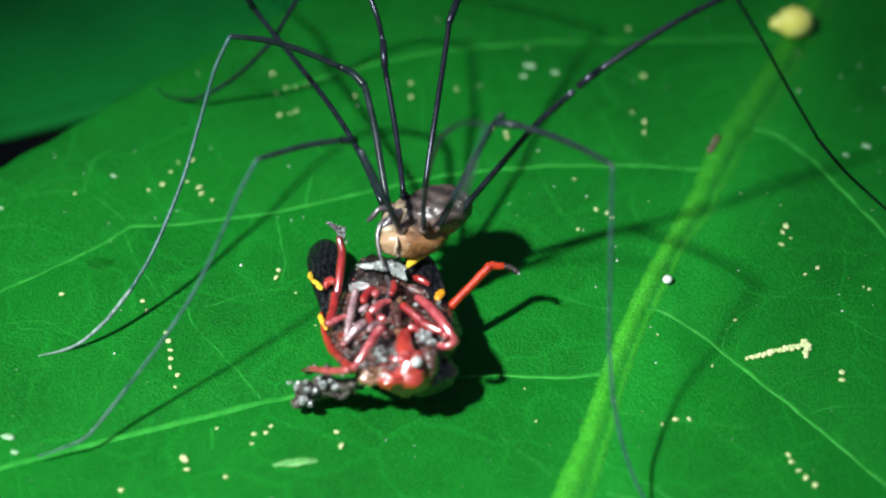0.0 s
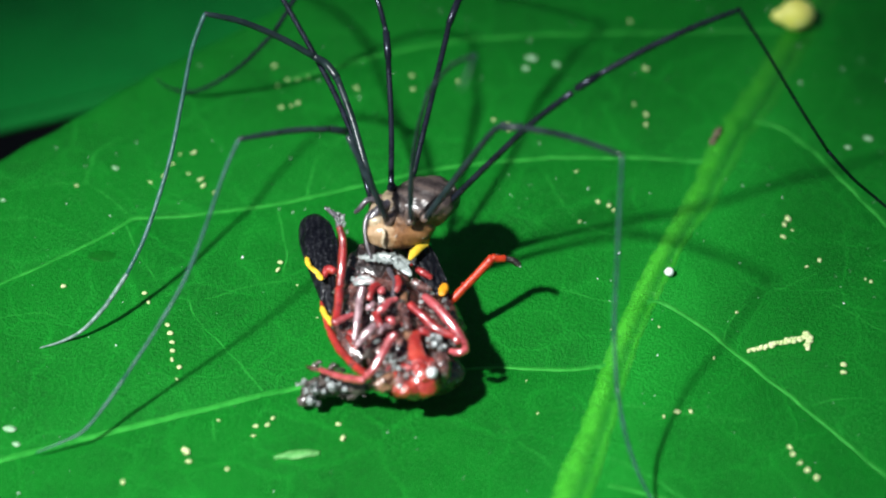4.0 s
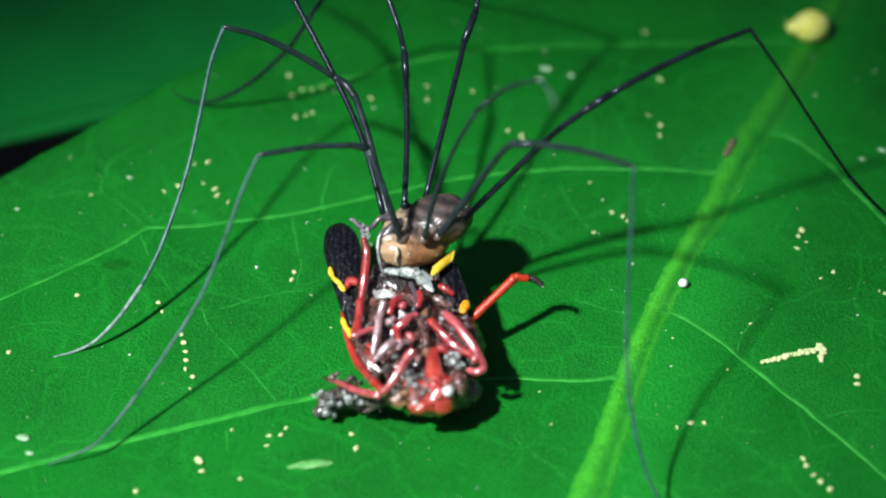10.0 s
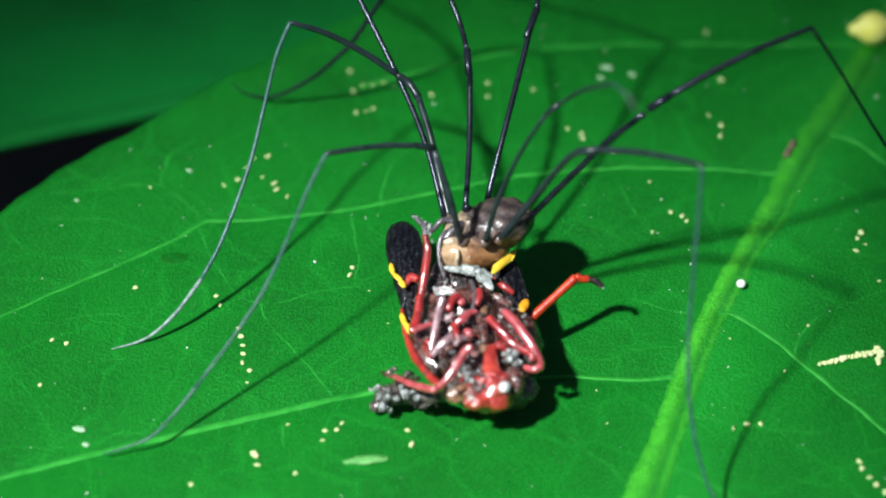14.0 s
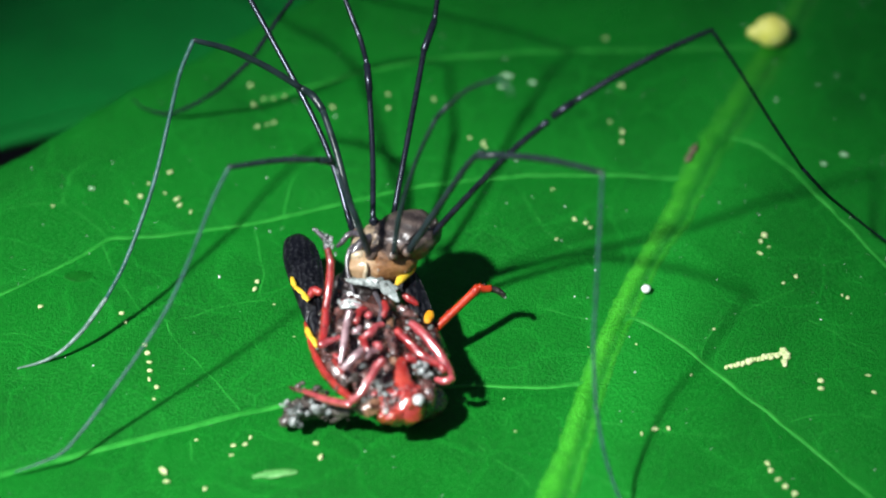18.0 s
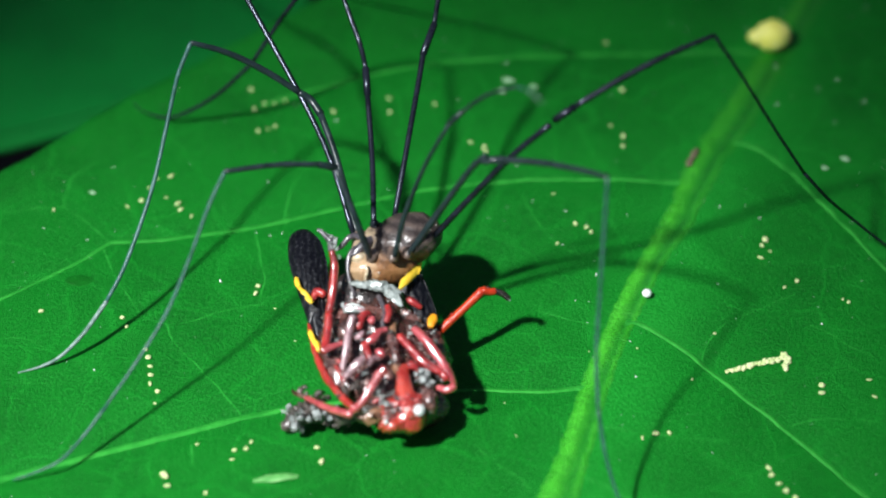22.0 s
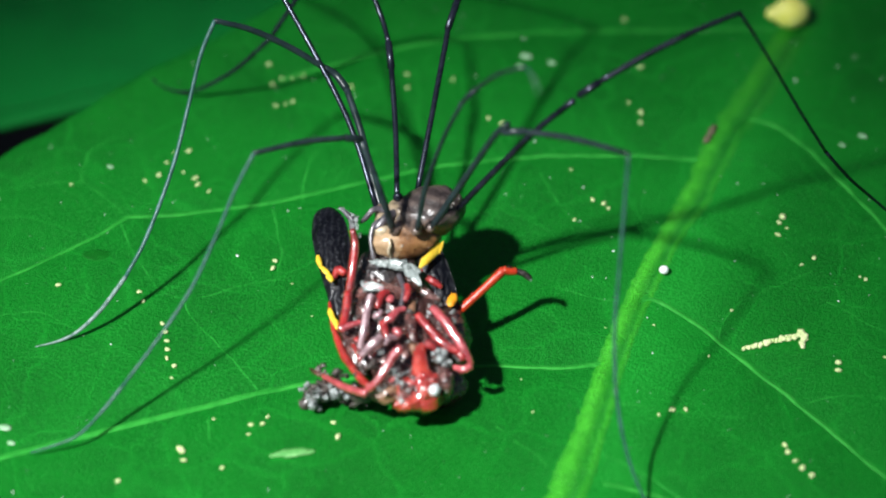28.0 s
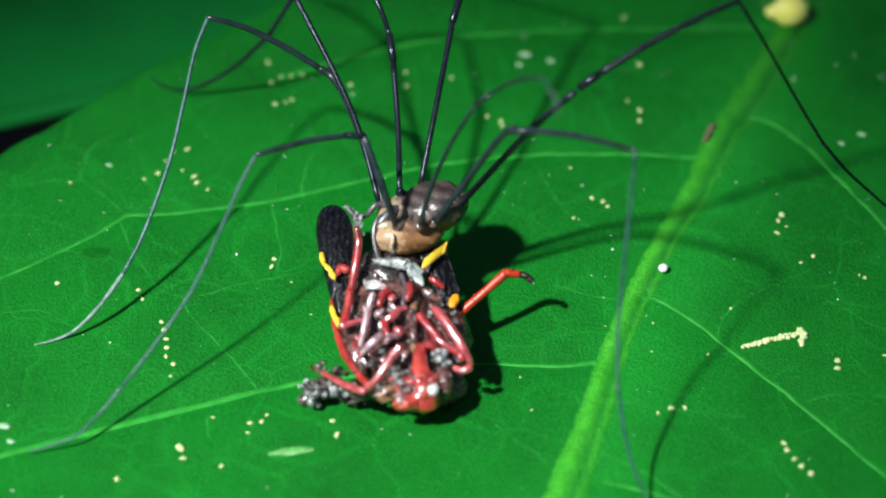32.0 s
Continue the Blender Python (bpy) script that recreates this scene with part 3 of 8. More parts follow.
BODY_AT = hpt((-1.19, -3.52, 5.20))


def on_body(name, geo, mat, label=""):
    return part(name, hgeo(geo), mat, body, label, BODY_AT)


on_body("belly", ball((-1.97, -4.81, 4.90), (1.95, 1.12, 1.0), (-10, 4, 12), 0.05, 1.8, 4, 2), SKIN, "tan glossy belly")
on_body("eye_mound", ball((-2.37, -3.10, 6.40), (0.26, 0.24, 0.3), (0, 0, 0), 0.1, 2, 3), LEG_BLACK, "small black eye mound")
on_body("head_plate", ball((-3.03, -3.91, 5.50), (0.6, 0.75, 0.6), (0, 20, 0), 0.15, 2.5, 3, 4), SKIN)
on_body("chelicera", ball((-3.18, -4.74, 5.30), (0.46, 0.42, 0.8), (25, -10, 0), 0.12, 2, 3, 5), CREAM, "cream-coloured jaw")
on_body("chelicera", ball((-2.73, -5.11, 4.90), (0.4, 0.4, 0.65), (25, 12, 0), 0.12, 2, 3, 6), CREAM, "cream-coloured jaw")
on_body("pedipalp", tube([(-2.85, -3.90, 6.00, 0.17), (-3.36, -3.80, 6.20, 0.16), (-3.75, -3.93, 6.20, 0.16), (-4.06, -4.14, 5.90, 0.15), (-4.36, -4.19, 5.60, 0.1)], 10, 5, 1.0, 0.1), PALP, "grey glossy feeler leg")
on_body("pedipalp", tube([(-3.09, -4.33, 6.00, 0.16), (-3.60, -4.66, 5.90, 0.14), (-3.80, -5.20, 5.50, 0.13), (-3.72, -5.90, 5.00, 0.11), (-3.45, -6.59, 4.50, 0.08)], 10, 5, 1.0, 0.1), PALP, "grey glossy feeler leg")
on_body("mouth_thread", tube([(-2.83, -5.69, 5.90, 0.07), (-2.77, -6.00, 5.70, 0.1), (-2.84, -6.01, 5.20, 0.11), (-2.72, -5.94, 4.70, 0.1)], 8, 5, 1.0, 0.2), CREAM, "pale wet thread of food")
on_body("pedipalp_base", tube([(-2.55, -3.90, 6.00, 0.26), (-3.02, -4.43, 6.10, 0.26), (-3.51, -4.90, 5.80, 0.2)], 8), PALP)
for j, (p, q) in enumerate((
        ((-2.59, -5.36, 6.00), (-2.18, -4.27, 5.60)), ((-3.17, -3.09, 5.20), (-2.38, -3.16, 5.10)), ((-3.41, -2.74, 5.20), (-2.31, -3.02, 5.30)), ((-2.38, -2.26, 5.50), (-1.89, -2.95, 5.40)),
        ((-1.25, -1.74, 5.50), (-1.10, -2.77, 5.40)), ((0.42, -3.84, 5.60), (-0.27, -3.61, 5.20)), ((-0.57, -5.30, 6.20), (-0.79, -3.93, 5.60)), ((-1.38, -5.66, 6.30), (-1.39, -4.20, 5.70)))):
    on_body("coxa", tube([(*q, 0.3), (*((Vector(p) + Vector(q)) / 2), 0.32), (*p, 0.26)], 12, 5, 1.0, 0.05, j), COXA)



def slim(pts, k=0.84):
    return [(*q[:3], q[3] * k) for q in pts]


def harvest_leg(femur, patella, tibia, meta, tarsus, low_mat, top_mat=LEG_BLACK):
    """A leg of three rigid pieces: femur, tibia with the patella, metatarsus with the tarsus. Points are (x, y, z, radius)."""
    joints = [Vector(q[:3]) for q in (femur[0], patella[0], tibia[-1], tarsus[-1])]
    a, p, k, f = joints
    one = part("femur", hgeo(tube(slim(femur), 12)), top_mat, harvestman, "", hpt(a))
    two = part("tibia", hgeo(tube(slim(tibia), 12)), top_mat, harvestman, "", hpt(p))
    part("patella", hgeo(tube(slim(patella, 0.95), 12)), top_mat, two, "", hpt(p))
    low = part("metatarsus", hgeo(tube([(*q[:3], q[3] * 0.85) for q in meta], 8)), low_mat, harvestman, "", hpt(k))
    part("tarsus", hgeo(tube(tarsus, 8)), LEG_PALE if low_mat is LEG_GREY else low_mat, low, "", hpt(k))
    for ob, q in ((one, a), (two, p), (low, k)):
        ob.location = hpt(q) * MM
    return (one, two, low), joints


leg_front_left = harvest_leg(
    [(-2.59, -5.27, 6.00, 0.22), (-3.30, -4.88, 8.74, 0.22), (-4.28, -3.17, 10.75, 0.21)],
    [(-4.28, -3.17, 10.75, 0.22), (-5.13, -3.48, 11.24, 0.21)],
    [(-5.13, -3.48, 11.24, 0.19), (-7.26, -4.03, 11.64, 0.20), (-9.96, -5.00, 11.95, 0.17)],
    [(-9.96, -5.00, 11.95, 0.15), (-10.80, -6.08, 10.53, 0.14), (-11.85, -7.84, 8.31, 0.14), (-13.06, -9.62, 6.08, 0.14), (-14.70, -11.47, 4.15, 0.13), (-16.34, -13.10, 2.41, 0.13)],
    [(-16.34, -13.10, 2.41, 0.13), (-17.38, -14.13, 1.46, 0.11), (-18.54, -15.30, 0.81, 0.10), (-19.73, -15.71, 0.38, 0.08), (-21.06, -16.07, 0.06, 0.06)], LEG_FAINT, LEG_SMOKE)
leg_left = harvest_leg(
    [(-3.23, -2.71, 5.00, 0.22), (-3.86, -0.53, 6.20, 0.23), (-4.42, 1.53, 7.20, 0.23), (-5.12, 3.64, 8.00, 0.22)],
    [(-5.12, 3.64, 8.00, 0.24), (-5.68, 4.40, 8.30, 0.23), (-6.30, 4.67, 8.60, 0.22)],
    [(-6.30, 4.67, 8.60, 0.21), (-8.13, 5.05, 9.80, 0.22), (-10.24, 5.06, 11.20, 0.21), (-12.20, 4.99, 12.00, 0.17)],
    [(-12.20, 4.99, 12.00, 0.15), (-12.91, 3.72, 10.60, 0.14), (-13.49, 1.83, 8.60, 0.14), (-14.24, -0.74, 6.40, 0.14), (-15.53, -3.74, 4.00, 0.14), (-16.58, -5.36, 2.60, 0.13)],
    [(-16.58, -5.36, 2.60, 0.13), (-17.79, -6.71, 1.50, 0.12), (-19.01, -7.58, 0.60, 0.10), (-20.08, -7.95, 0.15, 0.08), (-21.28, -8.33, 0.06, 0.04)], LEG_GREY, LEG_SMOKE)
leg_back_left = harvest_leg(
    [(-3.54, -2.57, 5.20, 0.20), (-4.57, 0.86, 6.90, 0.19), (-5.92, 4.06, 8.20, 0.19), (-8.58, 8.89, 10.50, 0.18), (-9.53, 10.45, 11.40, 0.18)],
    [(-9.53, 10.45, 11.40, 0.21), (-10.42, 11.44, 11.90, 0.20)],
    [(-10.42, 11.44, 11.90, 0.17), (-12.02, 12.98, 12.30, 0.17), (-13.62, 14.06, 12.40, 0.14)],
    [(-13.62, 14.06, 12.40, 0.14), (-15.04, 20.47, 8.00, 0.13), (-17.33, 28.08, 2.00, 0.13)],
    [(-17.33, 28.08, 2.00, 0.13), (-19.68, 34.65, -4.00, 0.11), (-21.93, 39.06, -8.20, 0.07)], LEG_BLACK)
leg_back_middle = harvest_leg(
    [(-2.41, -2.19, 5.60, 0.19), (-2.37, 1.50, 6.80, 0.19), (-2.50, 4.98, 8.40, 0.19)],
    [(-2.50, 4.98, 8.40, 0.22), (-2.60, 6.36, 9.10, 0.21)],
    [(-2.60, 6.36, 9.10, 0.17), (-2.92, 7.80, 9.60, 0.18), (-3.42, 9.00, 10.40, 0.17), (-4.24, 11.07, 11.60, 0.14)],
    [(-4.24, 11.07, 11.60, 0.16), (-5.79, 12.28, 9.80, 0.16), (-7.25, 12.15, 7.60, 0.155), (-9.03, 11.06, 5.00, 0.15)],
    [(-9.03, 11.06, 5.00, 0.13), (-11.02, 11.04, 2.60, 0.12), (-13.01, 11.22, 0.90, 0.11), (-14.18, 11.48, 0.35, 0.08), (-15.35, 12.20, 0.12, 0.06), (-16.04, 13.00, 0.08, 0.04)], LEG_BLACK)
leg_back_right = harvest_leg(
    [(-1.28, -1.67, 5.60, 0.19), (-0.49, 1.32, 7.40, 0.19), (0.49, 5.47, 9.20, 0.19), (0.74, 6.62, 9.70, 0.19)],
    [(0.74, 6.62, 9.70, 0.22), (1.37, 8.41, 10.30, 0.21)],
    [(1.37, 8.41, 10.30, 0.17), (1.68, 9.97, 11.20, 0.17), (2.37, 12.03, 12.50, 0.14)],
    [(2.37, 12.03, 12.50, 0.13), (0.19, 15.36, 9.00, 0.12), (-2.08, 18.50, 5.00, 0.11)],
    [(-2.08, 18.50, 5.00, 0.11), (-3.43, 20.69, 2.00, 0.09), (-4.13, 22.14, 0.50, 0.07), (-4.82, 23.63, 0.08, 0.04)], LEG_BLACK)
leg_right = harvest_leg(
    [(0.49, -3.75, 5.60, 0.21), (2.89, -3.33, 8.57, 0.21), (5.24, -3.47, 11.93, 0.21), (7.28, -3.19, 13.87, 0.21)],
    [(7.28, -3.19, 13.87, 0.23), (8.35, -2.78, 14.46, 0.22)],
    [(8.35, -2.78, 14.46, 0.20), (10.84, -1.68, 15.34, 0.21), (13.52, -0.64, 16.11, 0.19), (15.73, 0.10, 16.59, 0.15)],
    [(15.73, 0.10, 16.59, 0.13), (17.52, -0.38, 13.74, 0.11), (19.53, -0.64, 10.08, 0.11), (21.37, -0.73, 6.81, 0.11)],
    [(21.37, -0.73, 6.81, 0.11), (22.94, -0.55, 4.52, 0.10), (24.35, -0.16, 2.62, 0.09), (26.03, -0.20, 0.91, 0.07), (27.32, -0.46, 0.06, 0.04)], LEG_BLACK)
leg_front_right = harvest_leg(
    [(-0.54, -5.22, 6.20, 0.22), (1.32, -5.40, 9.58, 0.22), (2.83, -5.98, 12.61, 0.21), (3.55, -6.42, 13.72, 0.21)],
    [(3.55, -6.42, 13.72, 0.23), (4.62, -6.72, 14.12, 0.22)],
    [(4.62, -6.72, 14.12, 0.20), (6.57, -7.81, 14.92, 0.21), (8.27, -9.05, 15.63, 0.19), (9.60, -10.12, 16.13, 0.17)],
    [(9.60, -10.12, 16.13, 0.15), (9.50, -11.28, 13.77, 0.14), (9.36, -13.04, 10.62, 0.14), (9.26, -14.49, 7.94, 0.14), (9.39, -16.24, 5.55, 0.13)],
    [(9.39, -16.24, 5.55, 0.13), (9.82, -17.56, 3.55, 0.12), (10.43, -18.67, 1.94, 0.10), (11.09, -19.34, 0.72, 0.08), (11.76, -20.13, 0.06, 0.04)], LEG_FAINT, LEG_SMOKE)
leg_raised = harvest_leg(
    [(-1.32, -5.58, 6.30, 0.18), (-0.81, -5.15, 9.00, 0.17), (0.18, -5.04, 12.40, 0.14), (1.29, -5.13, 15.20, 0.14)],
    [(1.29, -5.13, 15.20, 0.15), (1.93, -5.13, 16.00, 0.15)],
    [(1.93, -5.13, 16.00, 0.13), (3.08, -5.74, 17.60, 0.13), (4.49, -6.74, 19.00, 0.11)],
    [(4.49, -6.74, 19.00, 0.10), (4.63, -8.08, 20.00, 0.09), (4.74, -10.12, 21.50, 0.09)],
    [(4.74, -10.12, 21.50, 0.08), (4.91, -12.39, 23.00, 0.07), (4.95, -14.73, 24.50, 0.04)], LEG_GREY, LEG_SMOKE)

# ---- the prey ----

BUG_AT = Vector((-2.40, -8.56, 0.00))
bug = thing("plant_bug", BUG_AT, "dead red and black bug with yellow marks lying belly up", "bug")


def on_bug(name, geo, mat, label="", parent=None):
    return part(name, ([Vector(v) - BUG_AT for v in geo[0]], geo[1]), mat, parent or bug, label)


on_bug("thorax", joined(
    ball((-2.30, -8.17, 2.22), (2.7, 3.1, 1.55), (14, 0, 18), 0.16, 2.6, 5, 1),
    ball((-1.32, -10.75, 2.09), (2.45, 1.9, 1.35), (4, 0, 18), 0.15, 2.6, 5, 2)), MAROON, "dark maroon wet underside")
on_bug("abdomen", ball((-2.55, -6.06, 3.10), (1.9, 1.9, 1.0), (20, 0, 12), 0.14, 2.4, 5, 3), DARK_WET, "dark hollow abdomen held in the jaws")
head = on_bug("head", ball((-0.77, -13.11, 2.29), (1.4, 0.95, 1.4), (10, 0, 12), 0.16, 2.2, 5, 4), HEAD, "shiny red and brown head")
on_bug("face", tube([(-0.72, -11.00, 3.60, 0.22), (-0.84, -11.6, 3.60, 0.36), (-0.80, -12.45, 3.45, 0.46), (-0.62, -13.2, 3.20, 0.68), (-0.52, -13.8, 2.85, 0.86), (-0.55, -14.25, 2.40, 0.7)], 20, 8, 0.62, 0.1, 3), FACE, "orange-red wet face", head)
on_bug("brow", ball((-0.54, -13.78, 3.35), (0.45, 0.5, 0.3), (20, 0, 0), 0.3, 2.2, 4, 12), FACE, "", head)
on_bug("lip", ball((-1.43, -14.39, 2.80), (0.75, 0.35, 0.4), (0, 0, 8), 0.3, 2.2, 4, 14), FACE, "", head)
on_bug("cheek", ball((0.48, -12.86, 2.80), (0.5, 0.9, 1.0), (20, 0, 10), 0.15, 2, 3, 9), MAROON, "", head)
on_bug("cheek", ball((-2.02, -13.36, 2.29), (0.5, 0.45, 0.45), (0, 0, 10), 0.15, 2, 3, 11), RED, "", head)
on_bug("keel", tube([(-1.26, -8.13, 3.70, 0.2), (-1.38, -9.59, 3.70, 0.24), (-1.20, -10.78, 3.55, 0.26), (-1.07, -11.63, 3.45, 0.22)], 8, 5, 0.8, 0.08), KEEL, "brown keel along the middle")
on_bug("eye", ball((-0.05, -14.01, 3.60), (0.32, 0.36, 0.26), (0, 0, 0), 0.08, 2, 3), EYE_WHITE, "round white eye", head)
on_bug("eye", ball((-1.78, -14.47, 3.20), (0.17, 0.17, 0.17), (0, 0, 0), 0.05, 2, 2), EYE_WHITE, "small white eye", head)

wing_l = on_bug("forewing", shell([(-5.86, -1.05, 3.05, 0.10), (-5.90, -1.28, 3.12, 0.50), (-5.90, -1.75, 3.18, 0.84), (-5.86, -2.6, 3.22, 1.04), (-5.75, -3.86, 3.25, 1.1), (-5.57, -5.42, 3.10, 0.9), (-5.33, -7.37, 2.70, 0.52), (-4.95, -9.30, 2.09, 0.3)], 0.12, 0.38, 12, 7, (0.93, -0.3, 0.1)), WING, "black ribbed wing cover with yellow band")
on_bug("yellow_band", joined(ball((-6.36, -5.40, 3.65), (0.14, 0.46, 0.07), (0, 0, 14), 0.3, 1.6, 4, 1), ball((-6.05, -6.09, 3.75), (0.14, 0.44, 0.07), (0, 0, 38), 0.3, 1.6, 4, 2), ball((-5.76, -6.60, 3.75), (0.16, 0.3, 0.08), (0, 0, 30), 0.2, 1.8, 4, 3)), YELLOW, "", wing_l)
on_bug("yellow_band", joined(ball((-5.59, -8.62, 3.00), (0.14, 0.5, 0.1), (0, 0, 14), 0.45, 2.4, 4, 4), ball((-5.33, -9.20, 3.00), (0.14, 0.4, 0.12), (0, 0, 14), 0.4, 2.4, 3, 5)), YELLOW, "", wing_l)
wing_r = on_bug("forewing", shell([(-0.98, -3.86, 3.90, 0.3), (-0.49, -4.85, 3.95, 0.72), (0.06, -6.18, 3.65, 0.7), (0.57, -7.53, 3.30, 0.56), (0.93, -8.73, 2.80, 0.25)], 0.12, 0.25, 10, 6, (0.93, 0.25, -0.1)), WING, "black ribbed wing cover with yellow band")
on_bug("yellow_band", shell([(-0.97, -6.27, 4.60, 0.34), (-0.48, -5.80, 4.65, 0.42), (0.21, -4.94, 4.55, 0.36)], 0.1, 0.1, 6, 4, (0.2, 0.8, 0.3)), YELLOW, "", wing_r)
on_bug("orange_patch", ball((0.81, -7.82, 3.55), (0.26, 0.5, 0.16), (0, 0, -14), 0.15, 2, 3), AMBER, "", wing_r)
on_bug("body_margin", tube([(-5.76, -7.36, 2.60, 0.1), (-5.42, -9.37, 2.60, 0.17), (-4.85, -11.12, 2.70, 0.2), (-4.05, -12.62, 2.90, 0.2), (-3.44, -13.54, 3.10, 0.18)], 12, 7, 1.0, 0.25, 4), HEAD, "orange-red body margin")


def sloped(pts, a):
    """The same run of points, tipped so that it rises by a at its start and drops by a at its end."""
    n = len(pts) - 1
    return [(q[0], q[1] - a * (1 - 2 * i / n), q[2] + a * (1 - 2 * i / n), q[3]) for i, q in enumerate(pts)]


def bug_leg(mats, *joints):
    """A leg of the prey: the first run of points is its femur, the later ones hang on it."""
    root = None
    for nm, mat, pts in zip(("leg", "tibia", "tarsus"), mats, joints):
        ob = on_bug(nm, tube(pts, 16, 7, 1.0, 0.05, len(pts)), mat, "", root)
        root = root or ob
    return root


bug_leg((PINK, PINK, MAROON), sloped([(-1.88, -11.54, 4.10, 0.24), (-2.20, -12.11, 4.15, 0.24), (-2.66, -13.07, 4.05, 0.21), (-3.18, -13.91, 3.80, 0.2), (-3.65, -14.33, 3.60, 0.2)], 0.55), [(-3.65, -14.36, 3.60, 0.2), (-4.73, -13.48, 3.00, 0.2), (-5.94, -12.23, 2.36, 0.15)], [(-5.95, -12.10, 2.22, 0.13), (-6.44, -11.53, 1.81, 0.12), (-6.63, -11.11, 1.54, 0.08)])
bug_leg((RED, RED, PALP), [(-5.06, -10.17, 3.70, 0.22), (-4.86, -9.31, 3.80, 0.24), (-4.72, -8.04, 4.20, 0.24)], sloped([(-4.72, -8.10, 4.30, 0.2), (-4.54, -6.86, 4.70, 0.24), (-4.44, -5.30, 5.00, 0.22), (-4.59, -4.39, 5.20, 0.17)], -0.5), [(-4.59, -4.39, 5.20, 0.2), (-4.64, -4.01, 5.50, 0.2), (-4.93, -3.68, 5.60, 0.14), (-5.32, -3.30, 5.70, 0.09)])
bug_leg((GLINT_SKIN,), sloped([(-3.49, -7.83, 4.00, 0.19), (-3.66, -8.84, 4.10, 0.2), (-3.86, -10.50, 4.10, 0.19), (-4.07, -11.94, 3.90, 0.15)], 0.75))
bug_leg((GLINT_SKIN, RED), sloped([(-2.92, -10.81, 4.10, 0.17), (-3.33, -11.48, 4.20, 0.24), (-3.97, -12.23, 4.00, 0.17)], 0.3), [(-3.97, -12.14, 3.70, 0.15), (-4.16, -11.59, 3.60, 0.14), (-4.38, -10.90, 3.40, 0.12)])
bug_leg((PINK, PINK), sloped([(-0.23, -8.52, 3.80, 0.22), (0.40, -9.59, 4.00, 0.27), (1.17, -10.89, 3.90, 0.26), (1.64, -11.76, 3.70, 0.22), (1.89, -12.22, 3.50, 0.17)], 0.45), [(1.87, -12.27, 3.50, 0.22), (1.46, -12.45, 3.40, 0.22), (0.95, -12.20, 3.30, 0.14)])
bug_leg((RED, RED), [(-1.03, -9.31, 4.00, 0.24), (-0.43, -10.08, 3.95, 0.22), (0.22, -10.88, 3.80, 0.26), (1.17, -11.42, 3.60, 0.2)], [(1.17, -11.42, 3.60, 0.2), (1.46, -11.81, 3.50, 0.18)])
bug_leg((PINK,), [(-0.85, -9.78, 4.20, 0.1), (-0.49, -10.27, 4.20, 0.12), (-0.02, -10.70, 4.05, 0.1)])
bug_leg((ORANGE, ORANGE, DARK_WET), [(1.30, -7.75, 2.70, 0.24), (2.38, -7.01, 3.40, 0.22), (3.53, -6.13, 4.10, 0.25)], [(3.53, -6.13, 4.10, 0.24), (3.89, -6.13, 4.00, 0.2), (4.19, -6.05, 3.95, 0.2)], [(4.19, -6.00, 3.90, 0.17), (4.61, -6.07, 3.80, 0.18), (4.96, -6.24, 3.60, 0.16)])
bug_leg((RED, PINK), [(-5.57, -6.33, 3.40, 0.14), (-5.31, -6.04, 3.70, 0.25), (-4.94, -6.30, 3.80, 0.2)], [(-5.06, -10.12, 3.70, 0.2), (-4.65, -9.94, 3.80, 0.18), (-4.06, -9.74, 3.90, 0.13)])
bug_leg((RED,), [(-0.55, -11.09, 3.80, 0.26), (-0.19, -11.21, 3.75, 0.2), (-0.02, -11.33, 3.50, 0.14)])
